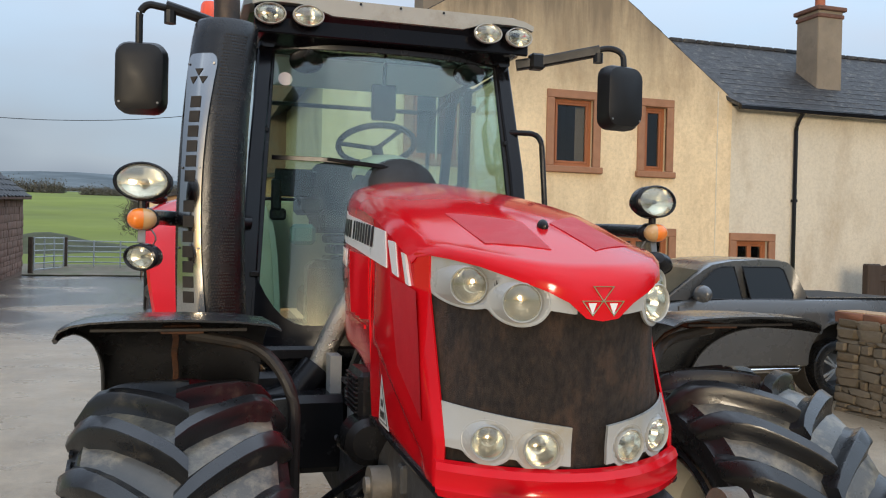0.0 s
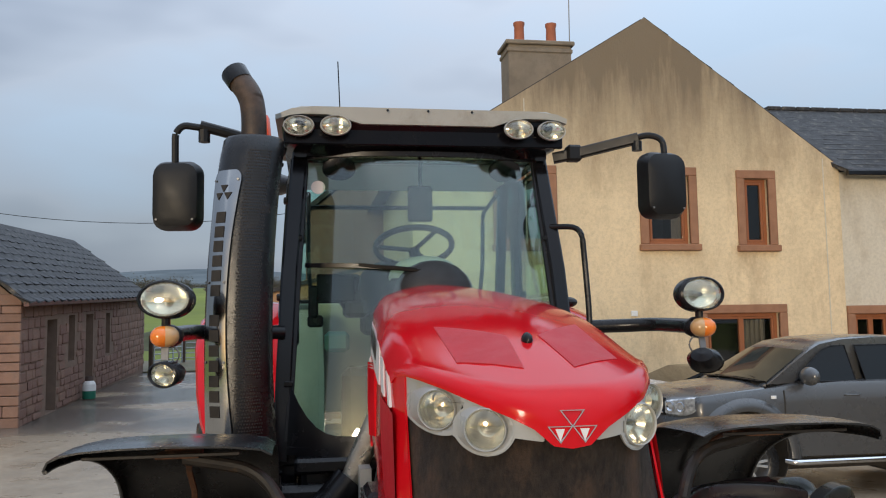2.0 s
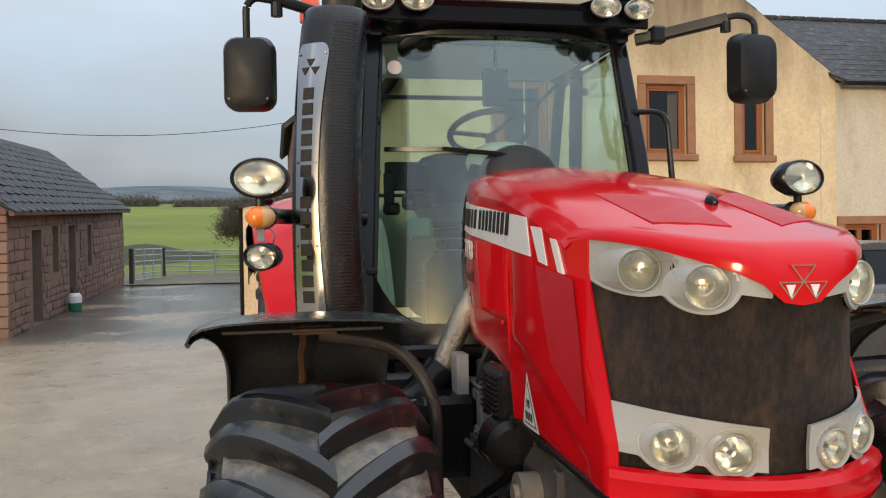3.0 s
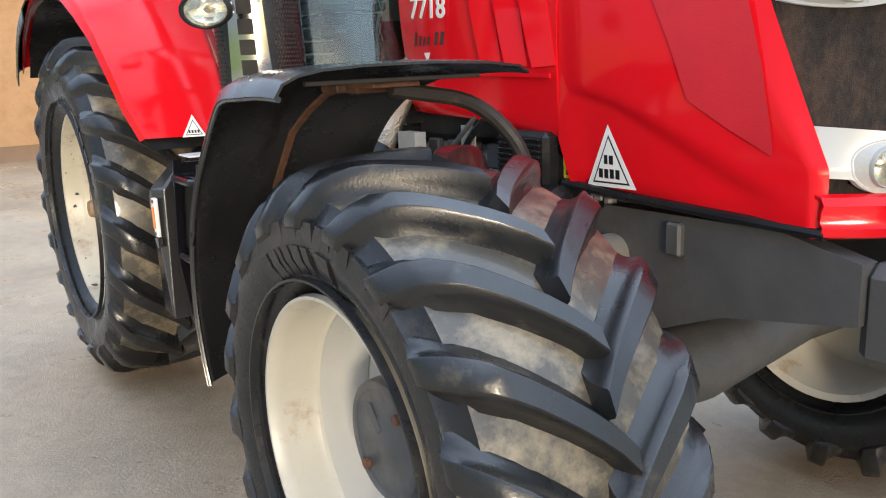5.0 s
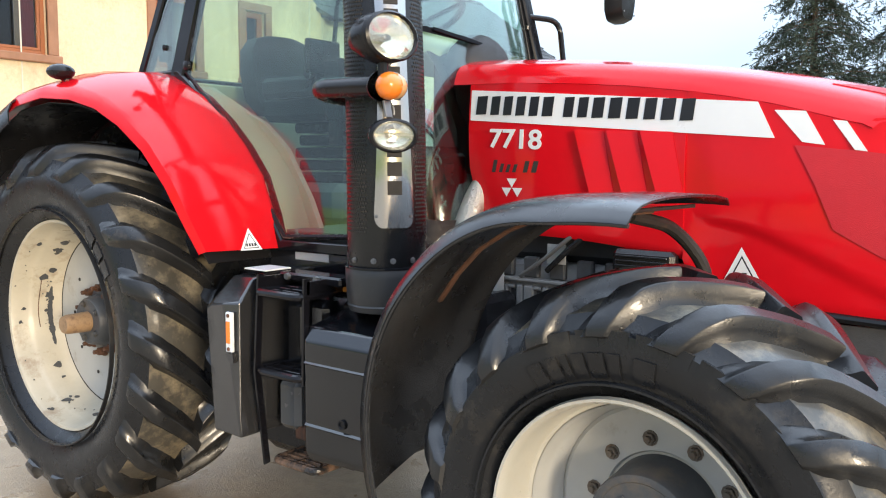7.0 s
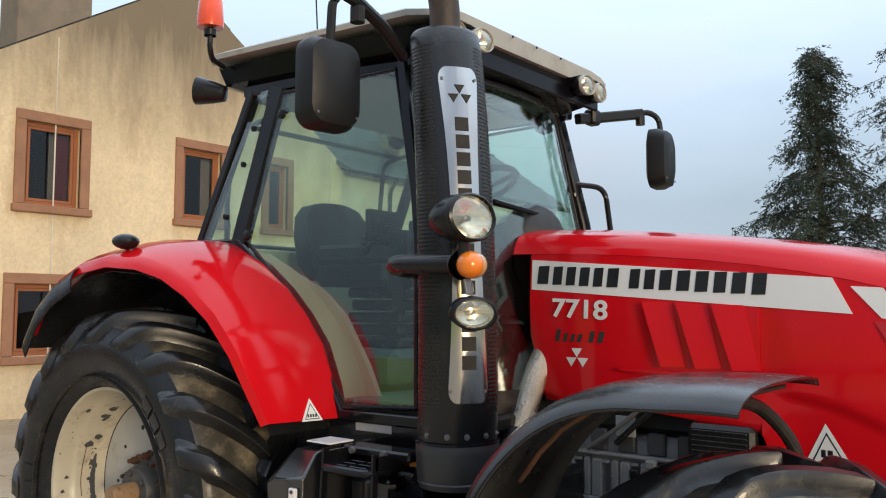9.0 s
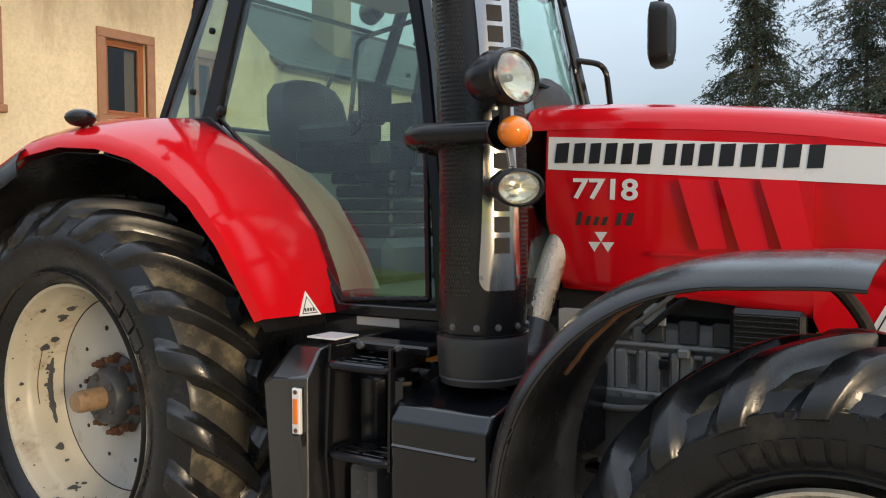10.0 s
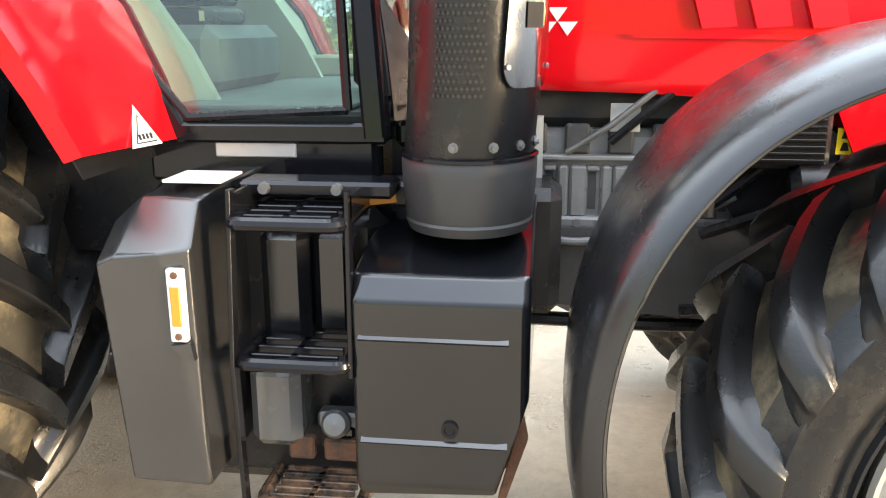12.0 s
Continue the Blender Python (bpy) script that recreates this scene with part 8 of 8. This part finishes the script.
mr2 = part("door_mirror", Geo().ball((PX + 1.68, PYC - 1.09, 1.455), (.095, .165, .115), 18, 12).sweep([(PX + 1.70, PYC - .90, 1.39), (PX + 1.70, PYC - 1.0, 1.405)], .035, 10), CAR_GREY, pk, "grey door mirror with a bright lower shell")
part("mirror_cap", Geo().ball((PX + 1.69, PYC - 1.10, 1.415), (.082, .132, .055), 18, 8), CHROME, mr2)
for s in (2.32, 3.18):
    part("door_handle", Geo().sweep(rounded([(PX + s - .11, PYC - .945, 1.205), (PX + s - .09, PYC - .985, 1.205), (PX + s + .09, PYC - .985, 1.200), (PX + s + .11, PYC - .945, 1.200)], .02, 3), .014, 8), CAR_GREY, pk)
    part("handle_cup", Geo().ball((PX + s, PYC - .944, 1.20), (.075, .006, .032), 16, 6), BLACK, pk)
for s, z1 in ((1.42, 1.34), (2.48, 1.37), (3.36, 1.37)):
    part("door_seam", Geo().rect([(PX + s, PYC - .954, .54), (PX + s, PYC - .958, .80), (PX + s, PYC - .948, 1.0), (PX + s, PYC - .948, 1.15), (PX + s, PYC - .934, z1 - .06)], .016, .012, up=(0, 1, 0)), DARK_ROOM, pk)
part("body_gap", Geo().rect([(PX + 3.42, PYC - .957, .52), (PX + 3.42, PYC - .960, .80), (PX + 3.42, PYC - .946, 1.15), (PX + 3.44, PYC - .92, 1.36)], .03, .012, up=(0, 1, 0)), DARK_ROOM, pk)
part("door_seam", Geo().rect([(PX + 1.44, PYC - .955, .555), (PX + 3.34, PYC - .955, .555)], .006, .010), DARK_ROOM, pk)
part("sill_trim", Geo().rect([(PX + 1.48, PYC - .93, .50), (PX + 3.42, PYC - .93, .50)], .04, .06), BLACK, pk)


def pk_nose(y, o=0.0):
    """Plan line of the pickup's front at y metres from its middle."""
    return PX - .03 + .30 * (abs(y) / .93) ** 3.2 - o


def pk_band(y0, y1, z0, z1, o, th, n=13):
    return Geo().sheet([[(pk_nose(y, o if 0 < f < 1 else o - .012), PYC + y, lerp(z0, z1, f)) for y in np.linspace(y0, y1, n)] for f in (0, .08, .5, .92, 1)], th)


part("bumper", pk_band(-.90, .90, .48, .97, .035, -.03, 25), CAR_GREY, pk, "grey front bumper", smooth=45)
part("lower_grille", pk_band(-.56, .56, .56, .71, .042, -.02), BLACK, pk)
part("grille", pk_band(-.56, .56, .985, 1.20, .012, -.02), BLACK, pk, "black grille with bright bars")
for z in (1.02, 1.095, 1.17):
    part("grille_bar", Geo().rect([(pk_nose(y, .026), PYC + y, z) for y in np.linspace(-.55, .55, 13)], .016, .022), CHROME, pk)
part("badge", Geo().spin([(0, .080), (.012, .080), (.018, .066), (.018, 0)], facing((PX - .055, PYC, 1.095), (-1, 0, 0)), 22), CHROME, pk)
part("number_plate", Geo().box((PX - .075, PYC, .84), (.012, .52, .11), .004), WHITE, pk, "white number plate")
for k in range(7):
    part("plate_bar", Geo().box((PX - .083, PYC - .19 + k * .062, .84), (.006, .036, .07), .001), INK, pk)
for sd in (-1, 1):
    rows = []
    for y, z0, z1 in ((.575, 1.00, 1.17), (.66, .985, 1.185), (.75, .985, 1.20), (.83, 1.0, 1.215), (.89, 1.03, 1.225), (.925, 1.07, 1.225)):
        rows.append([(pk_nose(y, .020 if 0 < f < 1 else .0), PYC + sd * y, lerp(z0, z1, f)) for f in (0, .1, .5, .9, 1)])
    hl = part("headlamp", Geo().sheet(rows, .02 * sd), surface("lamp_shell", (.62, .63, .64), .10, var=.6, scale=22, coat=.8, metal=.6), pk, "clear headlamp unit")
    for y in (.66, .79):
        part("lamp_bowl", Geo().spin([(0, .062), (.010, .066), (.014, .058), (-.006, .03), (-.006, 0)], facing((pk_nose(y, .022), PYC + sd * y, 1.10), (-1, sd * .35, 0)), 20), CHROME, hl)
    part("fog_lamp", Geo().spin([(0, .085), (.008, .085), (.012, .06), (.004, .05), (.004, 0)], facing((pk_nose(.74, .038), PYC + sd * .74, .70), (-1, sd * .6, 0)), 18), CHROME, pk)
part("bed_cover", Geo().box((PX + 4.34, PYC, 1.385), (1.72, 1.62, .03), .01), DARK_ROOM, pk, "dark load-bed cover")
part("bed_rail", Geo().rect([(PX + 3.50, PYC - .86, 1.385), (PX + 5.18, PYC - .86, 1.385)], .09, .03), BLACK, pk)
part("side_repeater", Geo().box((PX + 1.27, PYC - .950, 1.20), (.07, .014, .04), .005), WHITE, pk)

pk.scale = (.955, .955, .955)
pk.location.z = -fall(PX + 2.2) - .005

# pale car behind the pickup
wc = thing("white_car", (4.6, 10.6, 0), "white car partly hidden behind the pickup", "car")
wb = Geo().loft([[(2.9 + s, 10.6 - w, zb), (2.9 + s, 10.6 - w, zt - .12), (2.9 + s, 10.6 - w * .85, zt), (2.9 + s, 10.6 + w * .85, zt), (2.9 + s, 10.6 + w, zt - .12), (2.9 + s, 10.6 + w, zb)]
                 for s, w, zb, zt in ((0, .66, .40, .72), (.25, .80, .25, .86), (1.1, .86, .22, 1.0), (2.0, .86, .22, 1.02), (3.6, .86, .22, 1.02), (4.2, .74, .35, .98))], closed=True, caps=True)
part("body", wb, surface("white_car_paint", (.75, .75, .74), .25, coat=.5, var=.03), wc)
part("cabin", Geo().loft([[(2.9 + s, 10.6 - w, z) for w in (.75, -.75)] for s, z in ((2.2, 1.0), (2.8, 1.22), (3.4, 1.25), (3.9, 1.0))]).loft([[(2.9 + s, 10.6 - .75, z), (2.9 + s, 10.6 - .78, 1.0)] for s, z in ((2.2, 1.0), (2.8, 1.22), (3.4, 1.25), (3.9, 1.0))]), GLZ, wc)
for s in (.75, 3.45):
    part("wheel", Geo().spin([(.0, 0), (.03, .2), (.0, .31), (-.16, .31)], facing((2.9 + s, 10.6 - .80, .31), (0, -1, 0)), 28), RUBBER, wc)
wc.location.z = -fall(4.6)


# ---- pieces of walls and roofs ----
def unit_piece(name, b, seed, material, wear=.045):
    """A worn block, one metre a side, to be scaled into place."""
    g = Geo().box((0, 0, 0), (1, 1, 1), b)
    random.seed(seed)
    g.v = [tuple(c + random.uniform(-wear, wear) for c in p) for p in g.v]
    me = mesh(name, g, material, 40)
    return me


def with_random(name, src, dark):
    """A copy of a surface whose tone varies from piece to piece."""
    m = src.copy()
    m.name = name
    n, l = m.node_tree.nodes, m.node_tree.links
    p = n["Principled BSDF"]
    old = p.inputs["Base Color"].links[0].from_socket
    info, mix, rng = n.new("ShaderNodeObjectInfo"), n.new("ShaderNodeMix"), n.new("ShaderNodeMapRange")
    mix.data_type = "RGBA"
    rng.inputs["To Max"].default_value = 0.75
    l.new(info.outputs["Random"], rng.inputs["Value"])
    l.new(rng.outputs["Result"], mix.inputs[0])
    l.new(old, mix.inputs[6])
    mix.inputs[7].default_value = (*dark, 1)
    l.new(mix.outputs[2], p.inputs["Base Color"])
    return m


def piece(name, me, m, parent):
    ob = new(name, me)
    ob.parent = parent
    ob.matrix_parent_inverse = PARENT_INV.get(parent, Matrix())
    ob.matrix_basis = m
    return ob


STONE_PIECE = with_random("sandstone_block", BARN_STONE, (0.16, 0.085, 0.07))
SLATE_PIECE = with_random("slate_piece", SLATE, (0.055, 0.058, 0.066))
WALL_PIECE = with_random("rubble_block", WALL_STONE, (0.12, 0.10, 0.07))
rubble_me = [unit_piece("stone", .14, 50 + k, WALL_PIECE, .085) for k in range(8)]
stone_me = [unit_piece("stone", .10, k, STONE_PIECE) for k in range(5)]
slate_me = [unit_piece("slate", .03, 10 + k, SLATE_PIECE, .014) for k in range(3)]
barn_wall = [o for o in barn.children if o.name.startswith("wall")][0]
barn_roof = [o for o in barn.children if o.name.startswith("roof")][0]
random.seed(31)
rest, count = Geo(), 0
z = 0.0
while z < 2.40:
    h = random.uniform(.14, .24)
    h = min(h, 2.46 - z)
    y = BY0 + random.uniform(0, .1)
    while y < BY1 - .1:
        ln = min(random.uniform(.22, .55), BY1 - y)
        mid_y, mid_z = y + ln / 2, z + h / 2
        if not any(s[0] - .02 < y + ln and y < s[1] + .02 and s[2] - .02 < z + h and z < s[3] + .02 for s in slots) and ln > .08:
            m = Matrix.LocRotScale((BX - .028 + random.uniform(-.008, .012), mid_y, bz(mid_y, mid_z) + random.uniform(-.010, .010)), Euler((radians(2.3) + random.uniform(-.03, .03), random.uniform(-.04, .04), random.uniform(-.02, .02))), (.10, ln - random.uniform(.006, .022), h - random.uniform(.004, .020)))
            if y < 24.0 and count < 300:
                piece("stone", random.choice(stone_me), m, barn_wall)
                count += 1
            else:
                rest.box((0, 0, 0), (1, 1, 1), .08, m)
        y += ln
    z += h
# the gable end towards the yard
z = 0.0
while z < 4.1:
    h = random.uniform(.16, .26)
    x = BX + .06
    lim = -10.4 if z < 2.4 else lerp(-10.4, -8.3, (z - 2.4) / 1.85)
    start = BX if z < 2.4 else lerp(BX, -8.3, (z + h - 2.4) / 1.85)
    x = min(x, start + .06)
    while x > lim + .15:
        ln = random.uniform(.3, .6)
        rest.box((x - ln / 2, BY0 + .030, z + h / 2), (ln - .012, .09 + random.uniform(-.012, .012), h - .012), .015)
        x -= ln
    z += h
o = part("stonework", rest, BARN_STONE, barn_wall)
tagged(o, kind="stuff")


def slating(parent, eave0, eave1, ridge0, ridge1, courses, width, limit, near, th=.018, lift=.030):
    """Overlapping slates up a roof plane; those for which near() holds are pieces of their own."""
    e0, e1, r0, r1 = map(Vector, (eave0, eave1, ridge0, ridge1))
    up = ((r0 + r1) / 2 - (e0 + e1) / 2).normalized()
    along = (e1 - e0).normalized()
    nrm = along.cross(up).normalized()
    if nrm.z < 0:
        nrm = -nrm
    rest, used = Geo(), 0
    for c in range(courses):
        a, b = e0.lerp(r0, c / courses), e1.lerp(r1, c / courses)
        rowlen = (e0.lerp(r0, 1 / courses) - e0).length
        n = max(1, int((b - a).length / width))
        for k in range(n):
            t = (k + .5 + (.5 if c % 2 else 0)) / n
            if t > 1:
                continue
            p = a.lerp(b, t) + up * rowlen * .55 + nrm * (lift + random.uniform(0, .003))
            tilt = (up * 1.0 - nrm * (th * 1.1 / rowlen)).normalized()
            nn = along.cross(tilt).normalized()
            nn = nn if nn.z > 0 else -nn
            sx, sy = (b - a).length / n + .004, rowlen * 1.22 * random.uniform(.97, 1.03)
            m = Matrix(((along.x * sx, tilt.x * sy, nn.x * th, p.x), (along.y * sx, tilt.y * sy, nn.y * th, p.y), (along.z * sx, tilt.z * sy, nn.z * th, p.z), (0, 0, 0, 1)))
            if used < limit and near(p):
                piece("slate", random.choice(slate_me), m, parent)
                used += 1
            else:
                rest.add([(x, y, zz) for zz in (-.5, .5) for x, y in ((-.5, -.5), (.5, -.5), (.5, .5), (-.5, .5))],
                         [(3, 2, 1, 0), (4, 5, 6, 7), (0, 1, 5, 4), (1, 2, 6, 5), (2, 3, 7, 6), (3, 0, 4, 7)], m)
    if rest.v:
        tagged(part("slate_rest", rest, SLATE, parent), kind="stuff")


slating(barn_roof, (BX + .20, BY0 - .22, bz(BY0 - .22, 2.43)), (BX + .20, BY1 + .15, bz(BY1 + .15, 2.43)), (RX, BY0 - .22, RZ0), (RX, BY1 - 1.2, RZ1), 11, .55, 300, lambda p: p.y < 27, .045)
house_roofs = [o for o in house.children if o.name.startswith("roof")]
slating(house_roofs[2], (10.45, HY - .27, 4.87), (20.3, HY - .27, 4.87), (10.4, 15.6, 6.87), (20.3, 15.6, 6.87), 13, .30, 300, lambda p: p.x < 16.5, .035)
slating(house_roofs[0], (1.0, HY + .16, 4.82), (1.0, 20, 4.82), (6.18, HY + .16, 8.05), (6.18, 20, 8.09), 18, .34, 0, lambda p: False, .010, .004)
slating(house_roofs[1], (10.42, HY + .02, 5.022), (10.42, 20, 5.022), (6.22, HY + .02, 8.05), (6.22, 20, 8.05), 18, .34, 0, lambda p: False, .010, .004)

# stone wall at the end of the drive, with a stone coping
gw = thing("garden_wall", (7.3, 4.2, 0), "mossy rubble garden wall with a red stone coping", "wall")
part("core", Geo().box((7.25, 3.55, .31), (.34, 5.0, 1.22), .02), WALL_STONE, gw)
random.seed(41)
for face_x, sgn in ((7.08, -1),):
    z = -.26
    while z < .90:
        h = random.uniform(.05, .15)
        y = 6.06
        while y > 2.2:
            ln = random.uniform(.10, .42)
            m = Matrix.LocRotScale((face_x + random.uniform(-.016, .010), y - ln / 2, z + h / 2 + random.uniform(-.010, .010)), Euler((random.uniform(-.09, .09), 0, random.uniform(-.05, .05))), (.12, ln - .006, h * random.uniform(.85, 1.08)))
            piece("stone", random.choice(rubble_me), m, gw)
            y -= ln
        z += h
z = -.26
while z < .90:
    h = random.uniform(.05, .15)
    x = 7.08
    while x < 7.42:
        ln = random.uniform(.12, .22)
        piece("stone", random.choice(rubble_me), Matrix.LocRotScale((x + ln / 2, 6.07 + random.uniform(-.008, .012), z + h / 2), Euler((0, 0, random.uniform(-.04, .04))), (ln - .012, .10, h - .010)), gw)
        x += ln
    z += h
coping_me = unit_piece("coping_slab", .04, 77, with_random("coping_piece", SANDSTONE, (0.16, 0.055, 0.035)), .02)
for k in range(8):
    piece("coping_slab", coping_me, Matrix.LocRotScale((7.25, 5.88 - k * .48, .975), Euler((random.uniform(-.01, .01), 0, random.uniform(-.01, .01))), (.42, .475, .13)), gw)
    part("slab_top", Geo().box((7.25, 5.88 - k * .48, 1.045), (.36, .44, .022), .006), TAN_STONE, gw, "thin tan layer on top of the coping")
TIMBER = surface("dark_timber", (.045, .03, .022), .8, bump=.4, bscale=30, stretch=(1, 1, .2))
tg = thing("timber_gate", (13.4, 11.5, -.4), "dark weathered timber gate beside the house, shut", "gate")
part("post", Geo().box((12.81, 11.5, .575), (.34, .20, 1.95), .03), TIMBER, tg)
for k in range(9):
    part("board", Geo().box((13.07 + k * .15, 11.50, .565 + .012 * (k % 3)), (.142, .04, 1.90), .006), TIMBER, tg)
for z in (.1, 1.25):
    part("rail", Geo().box((13.68, 11.46, z), (1.40, .05, .12), .008), TIMBER, tg)

# worn blocks of the outbuilding gable
tan_me = [unit_piece("stone", .05, 90 + k, with_random("tan_block", TAN_STONE, (0.20, 0.10, 0.06))) for k in range(5)]
lt = [o for o in shed.children if o.name.startswith("wall")][1]
for k in range(11):
    x = -1.44
    for w2 in ((.34, .22, .50, .3) if k % 2 else (.46, .30, .34, .3)):
        piece("stone", tan_me[random.randrange(5)], Matrix.LocRotScale((x + w2 / 2, 17.49 + random.uniform(-.01, .01), .12 + k * .235), Euler((0, 0, 0)), (w2 - .012, .12, .222)), lt)
        x += w2
